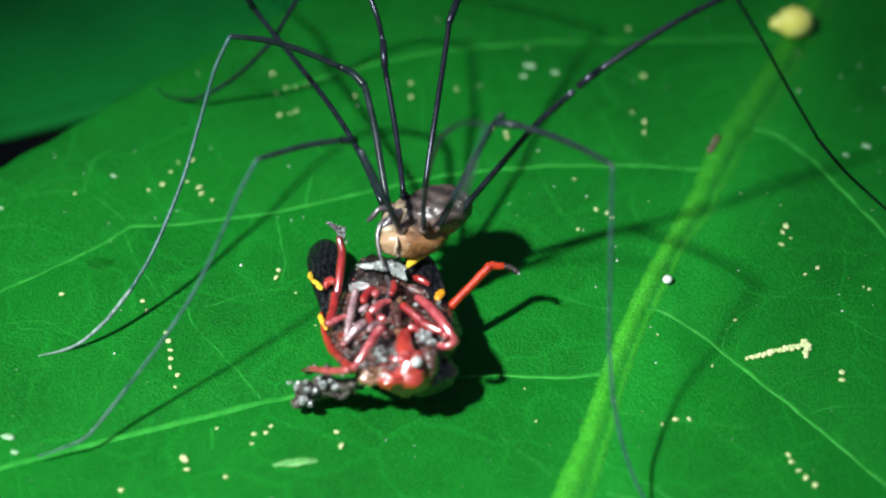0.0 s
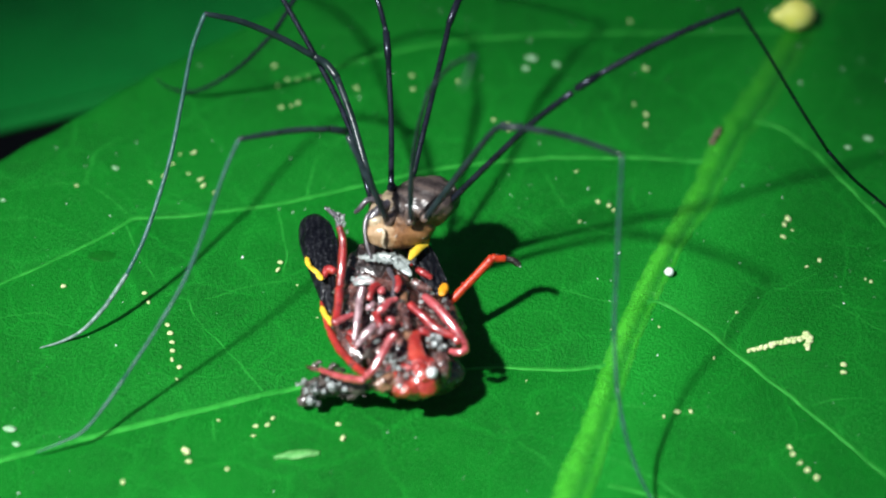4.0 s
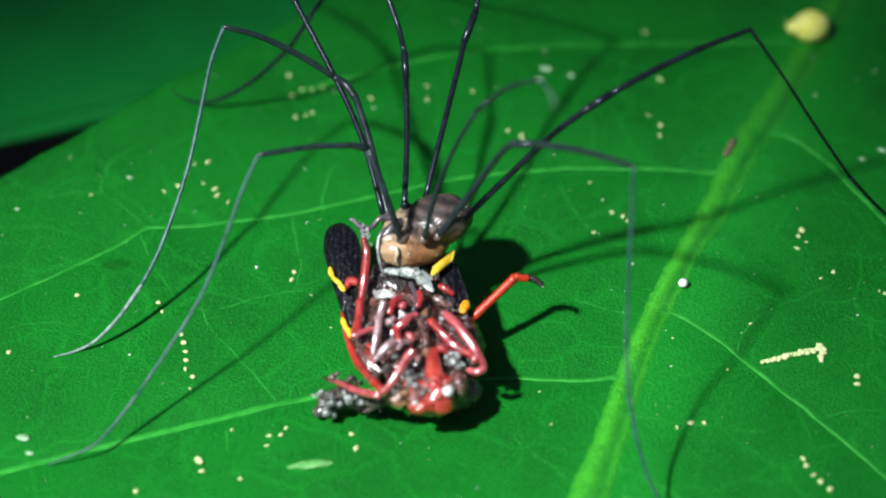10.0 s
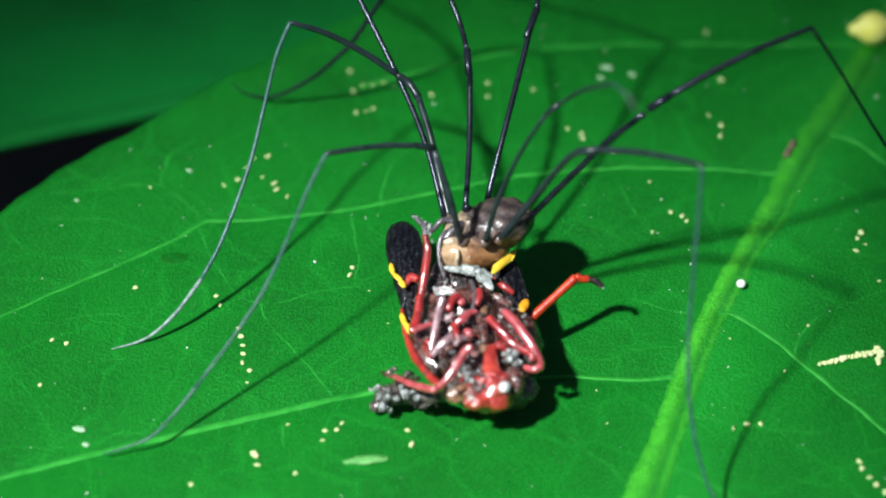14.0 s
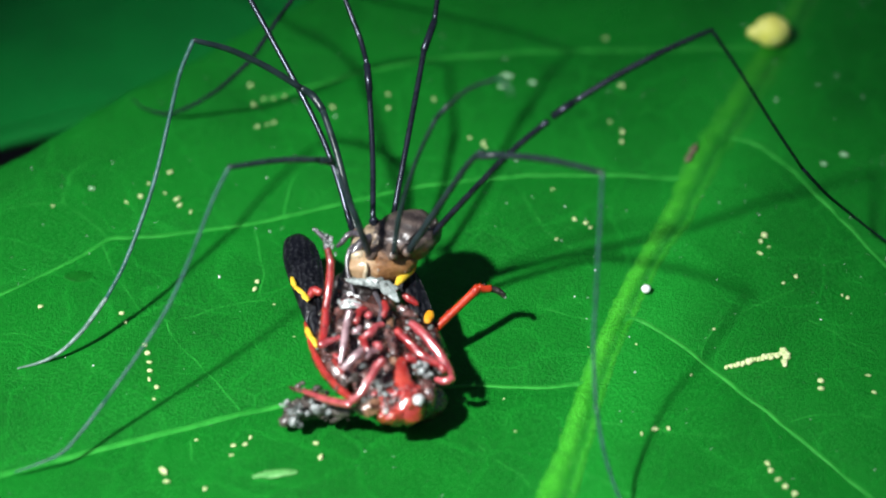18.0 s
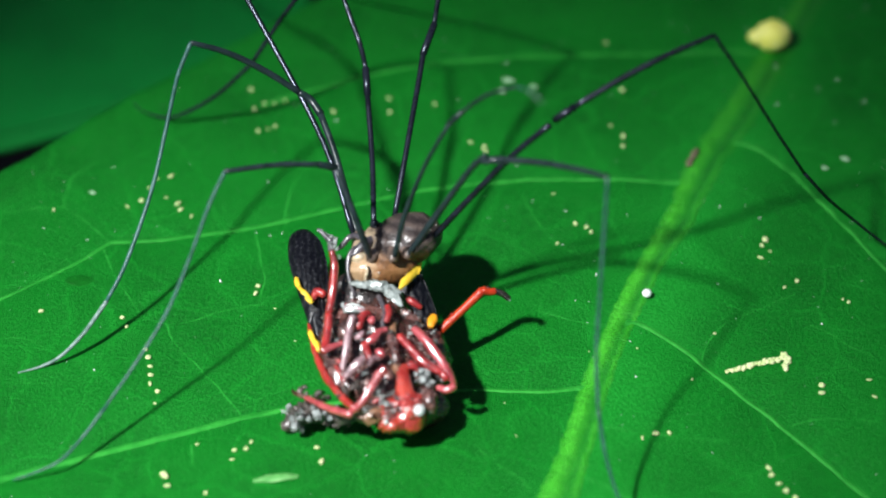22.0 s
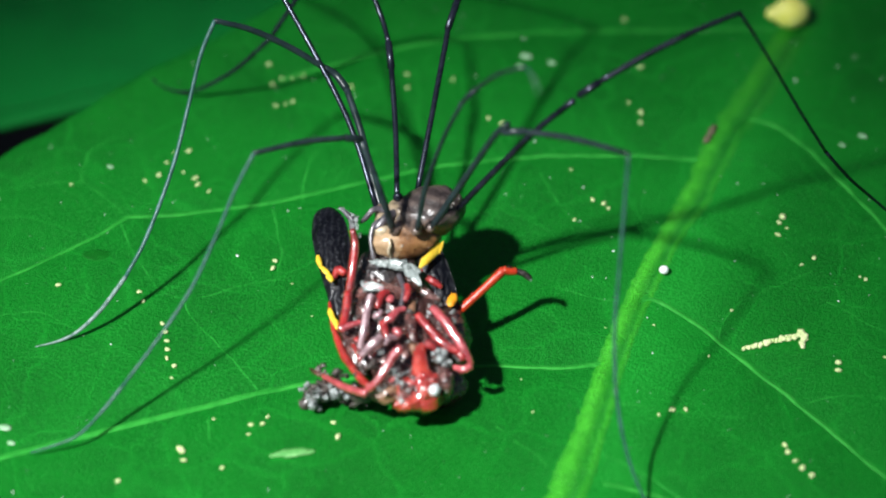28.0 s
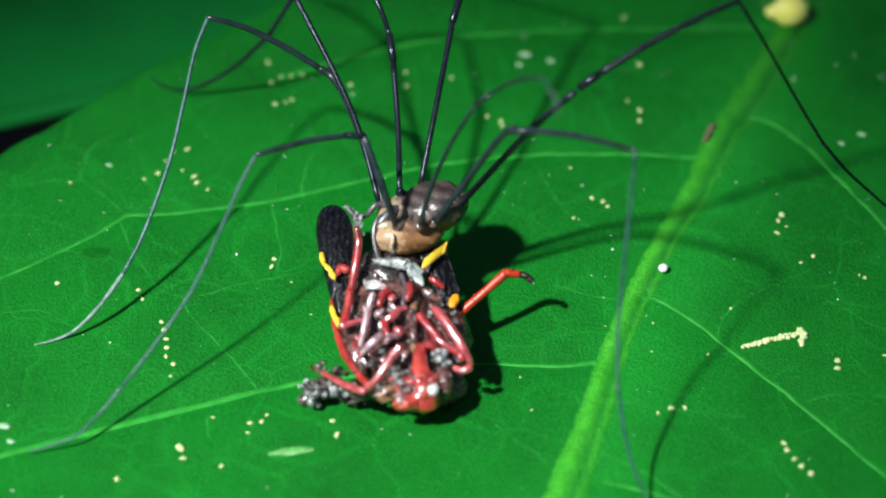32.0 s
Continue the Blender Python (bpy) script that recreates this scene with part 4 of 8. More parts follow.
for mat_, pts_ in ((RED, [(-3.17, -8.86, 4.10, 0.2), (-3.09, -8.46, 4.20, 0.24), (-2.88, -8.06, 4.25, 0.22), (-2.58, -7.91, 4.20, 0.16)]), (PINK, [(-2.54, -8.67, 4.30, 0.16), (-2.49, -8.57, 4.40, 0.22), (-2.38, -8.32, 4.35, 0.15)]), (PINK, [(-2.75, -9.85, 4.10, 0.18), (-2.39, -9.62, 4.20, 0.24), (-2.10, -9.20, 4.20, 0.2), (-1.68, -8.94, 4.10, 0.14)]),
        (RED, [(-1.63, -7.47, 4.30, 0.16), (-1.55, -7.97, 4.30, 0.2), (-1.69, -8.46, 4.20, 0.16)]), (PINK, [(-2.21, -10.43, 4.10, 0.18), (-2.03, -10.65, 4.20, 0.22), (-1.89, -10.75, 4.10, 0.16)]), (GLINT_SKIN, [(-3.87, -7.52, 4.10, 0.18), (-3.42, -7.59, 4.25, 0.16), (-2.86, -7.77, 4.30, 0.12)]),
        (RED, [(-2.87, -9.74, 3.90, 0.2), (-2.69, -10.40, 3.90, 0.2), (-2.56, -10.80, 3.80, 0.16)]), (GLINT_SKIN, [(-3.35, -9.41, 3.90, 0.12), (-3.11, -9.31, 4.00, 0.18), (-2.93, -9.01, 4.00, 0.12)]), (GLINT_SKIN, [(-2.74, -11.22, 3.90, 0.14), (-2.44, -10.90, 4.00, 0.2), (-2.09, -10.82, 4.00, 0.14)]),
        (PALP, [(-2.06, -6.60, 4.10, 0.14), (-1.75, -7.79, 4.20, 0.13), (-1.90, -8.69, 4.10, 0.12)]), (MAROON, [(-1.44, -9.34, 4.00, 0.26), (-1.32, -10.16, 4.00, 0.28), (-1.18, -10.96, 3.80, 0.22)]), (MAROON, [(-0.80, -7.59, 4.00, 0.22), (-0.38, -7.83, 3.90, 0.26), (0.10, -8.05, 3.70, 0.2)]), (RED, [(-0.56, -6.67, 4.00, 0.16), (-0.20, -6.92, 4.00, 0.2), (0.22, -7.15, 3.80, 0.14)])):
    on_bug("mouthpart" if mat_ is GLINT_SKIN else "leg_joint", tube(pts_, 12, 6, 1.0, 0.12, 3), mat_)
on_bug("side_plate", ball((0.22, -8.83, 2.09), (1.5, 2.7, 1.3), (0, 0, 14), 0.14, 2.4, 4, 7), MAROON, "dark wet flank")
on_bug("side_plate", ball((-4.20, -9.49, 2.09), (1.15, 2.5, 1.0), (0, 0, 14), 0.14, 2.4, 4, 8), MAROON, "dark wet flank")
on_bug("side_plate", ball((-0.08, -11.82, 1.26), (1.75, 1.4, 0.95), (0, 0, 10), 0.14, 2.4, 4, 6), MAROON, "dark wet flank")
on_bug("throat", ball((-2.55, -13.47, 2.50), (0.85, 0.5, 0.5), (0, 0, 10), 0.25, 2.2, 4, 5), KEEL, "brown throat")


def clump(centre, r, n, seed=0):
    """A loose heap of small uneven crumbs."""
    rnd = random.Random(seed)
    geos = []
    for i in range(n):
        o = Vector((rnd.uniform(-1, 1), rnd.uniform(-1, 1), rnd.uniform(-0.6, 0.6))) * r * 0.6
        k = min(rnd.lognormvariate(-1.8, 0.5), 0.4) * r
        geos.append(ball(Vector(centre) + o, (k, k * rnd.uniform(0.5, 1.2), k * rnd.uniform(0.5, 1.1)), (rnd.uniform(0, 90), 0, rnd.uniform(0, 90)), 0.55, 2.2, 2, i + seed))
    return joined(*geos)


for j, (c_, r_, n_, mat_) in enumerate((((0.16, -11.65, 3.50), .62, 26, DUST), ((0.57, -12.11, 3.30), .4, 12, DUST), ((-2.14, -12.88, 3.60), .4, 14, DUST), ((-1.90, -13.52, 3.50), .42, 16, DUST), ((-2.26, -12.14, 3.50), .5, 20, CRUMB), ((-6.31, -12.67, 1.12), .8, 30, CRUMB), ((-5.61, -12.02, 1.12), .8, 34, CRUMB),
        ((-5.01, -11.73, 1.68), .6, 26, CRUMB), ((-6.10, -11.11, 1.54), .5, 20, CRUMB), ((-4.47, -12.67, 1.12), .7, 30, CRUMB), ((-3.57, -13.06, 1.54), .5, 20, CRUMB), ((-4.04, -12.39, 2.90), .5, 20, CRUMB), ((-3.33, -12.18, 3.20), .5, 22, CRUMB), ((-3.11, -9.31, 3.80), .4, 16, DUST), ((-0.61, -7.76, 4.00), .4, 16, DUST),
        ((-3.73, -7.27, 4.10), .4, 16, DUST), ((-4.80, -7.81, 3.80), .4, 16, CRUMB), ((-0.02, -8.31, 3.80), .4, 16, CRUMB), ((-1.57, -9.01, 4.00), .35, 14, CRUMB), ((1.17, -11.56, 3.40), .4, 16, CRUMB), ((-1.55, -13.80, 3.20), .4, 16, CRUMB), ((-4.53, -4.06, 5.60), .38, 18, DUST), ((-5.20, -3.48, 5.70), .25, 10, DUST))):
    on_bug("dust_clump", clump(c_, r_, n_, j), mat_, "pale grey dusty crumbs" if mat_ is DUST else "dark brown crumbs")
for j, (c_, r_, n_, mat_) in enumerate((
        ((-2.02, -11.82, 3.70), 0.28, 14, DUST), ((-2.27, -10.63, 3.70), 0.25, 14, CRUMB), ((-1.60, -13.05, 3.70), 0.30, 14, DUST), ((-2.52, -8.76, 3.70), 0.22, 14, DUST), ((-0.96, -10.42, 3.70), 0.25, 14, CRUMB),
        ((0.18, -9.59, 3.70), 0.22, 14, DUST), ((-3.99, -11.74, 3.70), 0.28, 14, DUST), ((-4.30, -10.67, 3.70), 0.22, 14, CRUMB), ((-0.42, -8.76, 3.70), 0.20, 14, DUST), ((0.84, -8.76, 3.70), 0.22, 14, DUST),
        ((-3.33, -12.40, 3.70), 0.25, 14, CRUMB), ((-2.78, -14.11, 3.70), 0.30, 14, DUST), ((-1.89, -14.51, 3.70), 0.25, 14, DUST), ((-3.67, -8.76, 3.70), 0.20, 14, CRUMB), ((-4.32, -9.38, 3.70), 0.20, 14, DUST),
        ((-1.17, -8.13, 3.70), 0.20, 14, DUST), ((0.48, -10.42, 3.70), 0.22, 14, CRUMB),
        ((-0.27, -8.52, 3.80), 0.22, 14, DUST), ((0.18, -8.35, 3.80), 0.20, 14, DUST), ((0.93, -9.48, 3.80), 0.25, 14, DUST), ((-0.06, -10.52, 3.80), 0.20, 14, DUST), ((0.72, -11.01, 3.80), 0.22, 14, DUST),
        ((-5.49, -12.52, 2.00), 0.30, 14, DUST), ((-6.23, -12.92, 2.00), 0.30, 14, DUST), ((-5.80, -11.90, 2.00), 0.25, 14, DUST), ((-4.83, -12.92, 2.00), 0.30, 14, DUST), ((-6.67, -13.41, 2.00), 0.25, 14, DUST),
        ((-7.04, -12.92, 2.00), 0.22, 14, DUST), ((-4.30, -12.52, 2.00), 0.22, 14, DUST), ((-5.24, -13.25, 2.00), 0.28, 14, DUST), ((-2.82, -9.48, 3.80), 0.20, 14, DUST), ((-1.46, -10.93, 3.80), 0.22, 14, DUST),
        ((-2.86, -11.67, 3.80), 0.22, 14, DUST),
        ((-4.61, -3.67, 5.60), 0.20, 12, DUST), ((-4.49, -4.10, 5.60), 0.24, 12, DUST), ((-4.33, -4.62, 5.60), 0.22, 12, DUST), ((-4.54, -4.44, 5.60), 0.18, 12, DUST), ((-4.20, -5.13, 5.60), 0.16, 12, DUST), ((-4.89, -3.45, 5.60), 0.12, 12, DUST))):
    on_bug("dust_clump", clump(c_, r_, n_, j + 40), mat_, "pale grey dusty crumbs" if mat_ is DUST else "dark brown crumbs")
on_bug("dusty_foot_mass", tube([(-7.04, -12.77, 0.44, 0.3), (-6.33, -12.29, 0.71, 0.5), (-5.37, -12.22, 0.99, 0.5), (-4.41, -12.60, 1.40, 0.42), (-3.56, -13.41, 2.09, 0.3)], 12, 6, 0.8, 0.2, 9), CRUMB, "dark crumbly mass round the foot")
for p, r_ in (((-6.20, -12.89, 1.54), .29), ((-5.33, -12.77, 1.68), .25), ((-4.69, -12.89, 1.54), .24), ((-6.45, -13.10, 0.99), .3), ((-6.80, -11.99, 1.26), .2), ((-5.77, -12.93, 1.40), .2), ((-6.13, -13.10, 0.71), .2), ((0.22, -12.05, 3.75), .22), ((0.48, -12.27, 3.55), .2), ((0.10, -11.48, 3.75), .17), ((-2.19, -12.94, 3.80), .16)):
    on_bug("dust_lump", ball(p, (r_ * 0.95, r_ * 0.85, r_ * 0.8), (0, 0, r_ * 300), 0.6, 2.4, 3, int(r_ * 100)), DUST)


def scatter(name, mat, label, n, lo, hi, seed):
    """Small wet lumps sitting on the upper skin of the prey."""
    rnd2 = random.Random(seed)
    spots = []
    for ob in bug.children_recursive:
        if ob.name.split(".")[0] in ("thorax", "head", "leg", "leg_joint", "side_plate", "mouthpart", "leg_socket", "tibia", "abdomen", "face"):
            spots += [v.co / MM for v in ob.data.vertices if v.normal.z - v.normal.y > 0.75 and v.co.z / MM > 2.0 and v.co.z / MM < 4.8]
    geos = []
    for i in range(n):
        k = rnd2.uniform(lo, hi) * rnd2.uniform(0.5, 1.0)
        geos.append(ball(rnd2.choice(spots), (k * rnd2.uniform(0.8, 1.9), k, k * 0.7), (rnd2.uniform(0, 60), 0, rnd2.uniform(0, 180)), 0.35, 2, 2, i))
    part(name, joined(*geos), mat, bug, label)


on_bug("claw", ball((4.96, -6.23, 3.55), (0.1, 0.16, 0.1), (0, 0, 30), 0.3, 2, 2, 3), PALE, "tiny pale claw")
# Pale lumps added to stand for small highlights on the wet skin.
scatter("wet_film", GLINT_SKIN, "tiny pale specks in place of glints on the wet skin", 150, 0.04, 0.11, 21)
scatter("red_tissue", RED, "small red shreds of tissue", 70, 0.08, 0.2, 22)
scatter("dark_tissue", MAROON, "small dark shreds of tissue", 90, 0.08, 0.2, 23)
scatter("clear_film", FILM, "tiny clear wet drops", 320, 0.05, 0.15, 24)
on_bug("torn_tissue", joined(ball((-2.95, -6.32, 4.70), (0.6, 0.2, 0.12), (25, 0, -6), 0.5, 2.6, 4, 1), ball((-2.11, -6.47, 4.75), (0.6, 0.3, 0.14), (30, 0, -14), 0.5, 2.6, 4, 2), ball((-1.39, -6.82, 4.70), (0.42, 0.34, 0.14), (30, 0, -30), 0.5, 2.6, 4, 3), shell([(-1.51, -6.87, 4.80, 0.26), (-1.19, -7.32, 4.75, 0.24), (-0.87, -7.73, 4.60, 0.06)], 0.1, 0.15, 8, 6, (0.75, 0.55, 0.3))), PALE, "torn whitish tissue")
on_bug("torn_tissue", shell([(-3.94, -7.62, 4.20, 0.22), (-3.48, -7.65, 4.35, 0.26), (-2.88, -7.77, 4.35, 0.14)], 0.08, 0.1, 6, 5, (0.1, 0.85, 0.45)), PALE, "small torn whitish flake")


# ---- grains and marks on the leaf ----

# White specks modelled in place of the leaf's sparkling highlights.
glint_v, glint_f = [], []
rnd = random.Random(11)
for i in range(420):
    x, y = rnd.uniform(-29, 27), rnd.uniform(-24, 22)
    s_, w_ = leaf_sw(x, y)
    if abs(w_) > half_width(s_) - 1 or (abs(x + 1) < 8 and -14 < y < 2):
        continue
    r_ = min(rnd.lognormvariate(-3.75, 0.45), 0.07)
    v_, f_ = ball((x, y, leaf_z(x, y) + r_ * 0.6), (r_ * rnd.uniform(0.8, 1.8), r_, r_), (0, 0, rnd.uniform(0, 180)), 0.3, 2, 1, i)
    glint_f += [tuple(q + len(glint_v) for q in f) for f in f_]
    glint_v += v_
tagged(new("leaf_dust", mesh_of("leaf_dust", glint_v, glint_f, WHITE)), "tiny pale specks scattered over the leaf in place of glints", "dust", kind="stuff")
grain_meshes = [mesh_of("grain", *ball((0, 0, 0.3), (0.5, 0.5 * k, 0.34), (0, 0, 0), 0.25, 1.6, 2, i), GRAIN) for i, k in enumerate((1.0, 0.7, 0.85, 0.6))]
rnd = random.Random(5)


def grains(*spots):
    """Loose grains on the blade: x, y and length in mm."""
    for x, y, size in spots:
        ob = tagged(new("grain", rnd.choice(grain_meshes)), "tiny yellow grain lying on the green leaf", "grain", "grains on the leaf")
        size *= 0.8 if y > 6 else 0.92
        ob.scale = (size * 1.2, size * rnd.uniform(0.85, 1.2), size * 0.85)
        ob.location = metres((x, y, leaf_z(x, y) - 0.005))
        ob.rotation_euler = (0, 0, rnd.uniform(0, 3.1))


grains((-14.50, -6.71, 0.28), (-14.33, -7.30, 0.32), (-14.20, -7.97, 0.30), (-14.15, -8.60, 0.30), (-14.15, -9.27, 0.32), (-13.73, -9.81, 0.28), (-13.84, -10.64, 0.20), (-9.51, -14.00, 0.30), (-9.61, -14.69, 0.26))
grains((-8.89, -13.92, 0.28), (-8.63, -13.43, 0.26), (-13.15, -15.77, 0.55), (-12.97, -16.49, 0.35), (-5.15, -13.92, 0.30), (-4.89, -14.97, 0.40), (-8.62, -2.50, 0.36), (-8.51, -1.89, 0.28), (-14.38, 6.76, 0.20))
grains((-13.59, 6.90, 0.40), (-14.76, 5.98, 0.25), (-15.19, 4.98, 0.28), (-15.96, 4.52, 0.28), (-13.83, 5.21, 0.20), (-13.12, 4.70, 0.40), (-12.97, 4.21, 0.38), (-12.35, 3.71, 0.28), (-20.32, -3.67, 0.30))
grains((-15.85, -4.32, 0.28), (-15.60, -5.00, 0.24), (-23.74, -7.97, 0.30), (-20.06, 4.21, 0.20), (-9.02, 12.66, 0.30), (-8.48, 13.23, 0.22), (-7.90, 13.23, 0.22), (-7.28, 13.38, 0.28), (-8.77, 10.72, 0.30))
grains((-8.20, 10.86, 0.25), (-7.81, 11.10, 0.25), (-4.50, 12.33, 0.35), (-1.30, 13.38, 0.30), (-1.26, 12.19, 0.30), (-9.25, 14.24, 0.30), (1.33, 12.90, 0.30), (3.34, 9.59, 0.30), (4.11, 9.13, 0.42))
grains((4.20, 8.75, 0.35), (12.15, 14.10, 0.45), (12.04, 9.97, 0.40), (11.97, 9.13, 0.35), (11.36, 10.86, 0.25), (11.43, 18.82, 0.30), (9.07, 2.81, 0.30), (9.69, 2.54, 0.28), (9.94, 2.18, 0.24))
grains((7.93, 5.30, 0.20), (8.03, 1.29, 0.24), (19.58, 1.46, 0.40), (19.36, 1.02, 0.30), (19.24, 0.04, 0.35), (19.78, 0.58, 0.20), (20.41, -2.28, 0.24), (21.12, -1.80, 0.28), (21.89, -9.73, 0.35))
grains((21.85, -10.31, 0.38), (12.11, -13.39, 0.26), (12.84, -13.07, 0.35), (13.56, -13.03, 0.30), (18.66, -15.61, 0.36), (18.78, -16.09, 0.30), (19.15, -16.73, 0.34), (19.48, -17.21, 0.34), (19.95, -17.72, 0.36))
grains((16.39, -5.69, 0.20), (14.98, -9.06, 0.20), (12.12, -6.71, 0.15), (23.83, -3.45, 0.25), (23.54, -3.24, 0.20), (-10.93, -17.05, 0.25), (-16.36, -17.92, 0.30), (-11.50, -13.51, 0.20), (9.51, -6.88, 0.12))
grains((4.87, -10.64, 0.14), (5.43, -13.11, 0.14), (-7.54, -3.67, 0.16), (-6.41, -6.11, 0.15), (24.46, -9.40, 0.30), (24.67, -10.64, 0.30), (-24.53, -7.72, 0.30), (-24.88, -11.06, 0.30))


def trail(name, pts, label, mat=GRAIN, r=0.14, seed=3):
    """A crumbly trail lying on the blade."""
    rnd2 = random.Random(seed)
    geos = []
    for x, y, _ in spline(pts, 7):
        for _k in range(3):
            q = rnd2.uniform(0.6, 1.2) * r
            px, py = x + rnd2.gauss(0, r * 0.5), y + rnd2.gauss(0, r * 0.5)
            geos.append(ball((px, py, leaf_z(px, py) + q * 0.6), (q * 1.2, q, q * 0.8), (0, 0, rnd2.uniform(0, 90)), 0.3, 2, 2, rnd2.randint(0, 99)))
    v, f = joined(*geos)
    o = Vector(v[0])
    ob = new(name, mesh_of(name, [Vector(a) - o for a in v], f, mat))
    ob.location = o * MM
    return tagged(ob, label, "debris")


trail("frass_trail", [(17.01, -8.44, 0.00), (18.15, -8.23, 0.00), (19.24, -7.93, 0.00), (20.01, -7.72, 0.00)], "crumbly pale yellow frass trail on the leaf", GRAIN, 0.13)
trail("frass_trail", [(20.03, -7.38, 0.00), (20.19, -7.81, 0.00), (20.02, -8.56, 0.00)], "short crumbly pale yellow frass piece", GRAIN, 0.11, 5)
scale_at = Vector((-7.25, -16.09, 0.00))
scale = tagged(new("scale_insect", mesh_of("scale_insect", *ball((0, 0, 0.05), (1.15, 0.26, 0.1), (0, 0, 9), 0.3, 2, 4, 6), SCALE_SKIN)), "flat pale green scale insect flat on the leaf", "insect")
scale.location = metres((scale_at.x, scale_at.y, leaf_z(scale_at.x, scale_at.y)))
for x_, y_, z_, r_ in ((5.59, 15.06, 0.00, 0.36), (5.24, 14.10, 0.00, 0.24), (7.04, 14.48, 0.00, 0.26), (-22.54, -14.12, 0.00, 0.36), (-22.11, -15.13, 0.00, 0.24), (24.55, 8.10, 0.00, 0.28), (23.34, 7.36, 0.00, 0.22), (-24.09, 3.08, 0.00, 0.17), (-17.98, 5.66, 0.00, 0.2)):
    fleck = tagged(new("fleck", mesh_of("fleck", *ball((0, 0, 0.04), (r_ * 1.0, r_ * 0.6, 0.06), (0, 0, -20), 0.35, 1.8, 2, int(r_ * 100)), FLECK)), "flat pale fleck on the green leaf", "debris", "flecks on the leaf")
    fleck.location = metres((x_, y_, leaf_z(x_, y_)))
for x_, y_, z_ in ((16.02, 8.38, 0.00), (15.73, 7.73, 0.00)):
    scar = tagged(new("scar", mesh_of("scar", *ball((0, 0, 0.14), (0.2, 0.42, 0.08), (0, 0, -25), 0.4, 1.8, 3, int(x_)), SCAR)), "brown scar on the midrib of the leaf", "scar")
    scar.location = metres((x_, y_, leaf_z(x_, y_)))
blotch = tagged(new("blotch", mesh_of("blotch", *ball((0, 0, 0.0), (0.88, 0.44, 0.03), (0, 0, -6), 0.2, 1.6, 4, 2), BLOTCH)), "dark green oval blotch on the leaf", "blotch")
blotch.location = metres((-18.23, -1.28, leaf_z(-18.23, -1.28) + 0.01))
seed_at = Vector((21.15, 18.95, 0.00))
seed = tagged(new("seed", mesh_of("seed", *joined(ball((0, 0, 0.85), (1.06, 0.96, 0.92), (0, 0, 0), 0.06, 1.5, 4, 3), ball((-0.8, 0, 0.75), (0.68, 0.46, 0.46), (0, 0, 0), 0.05, 1.5, 3, 4)), SEED)), "rounded pale yellow seed lying on the leaf", "seed")
seed.location = metres((seed_at.x, seed_at.y - 0.4, leaf_z(seed_at.x, seed_at.y) - 0.02))
bead_at = Vector((12.82, -2.80, 0.00))
bead = tagged(new("bead", mesh_of("bead", *ball((0, 0, 0.12), (0.27, 0.27, 0.22), (0, 0, 0), 0.05, 2, 3), WHITE)), "tiny shiny white bead on the midrib", "droplet")
bead.location = metres((bead_at.x, bead_at.y, leaf_z(bead_at.x, bead_at.y) + 0.2))



# ---- movement ----
def basis(d, n):
    d = d.normalized()
    n = (n - d * n.dot(d)).normalized()
    return Matrix((d, n, d.cross(n))).transposed()


def stride(leg, rows):
    """Keys a leg. Rows: seconds, then the hip, the joint at the patella, the knee and the foot in mm."""
    pieces, (a0, p0, k0, f0) = leg
    n0 = (k0 - a0).cross(f0 - a0)
    rest = [basis(y - x, n0).transposed() for x, y in ((a0, p0), (p0, k0), (k0, f0))]
    keys = ([], [], [])
    for t, a, p, k, f in rows:
        a, p, k, f = Vector(a), Vector(p), Vector(k), Vector(f)
        n = (k - a).cross(f - a)
        for i, (x, y) in enumerate(((a, p), (p, k), (k, f))):
            keys[i].append((t, Matrix.Translation(hpt(x) * MM) @ (basis(y - x, n) @ rest[i]).to_4x4()))
    for ob, rows_ in zip(pieces, keys):
        walk(ob, rows_)


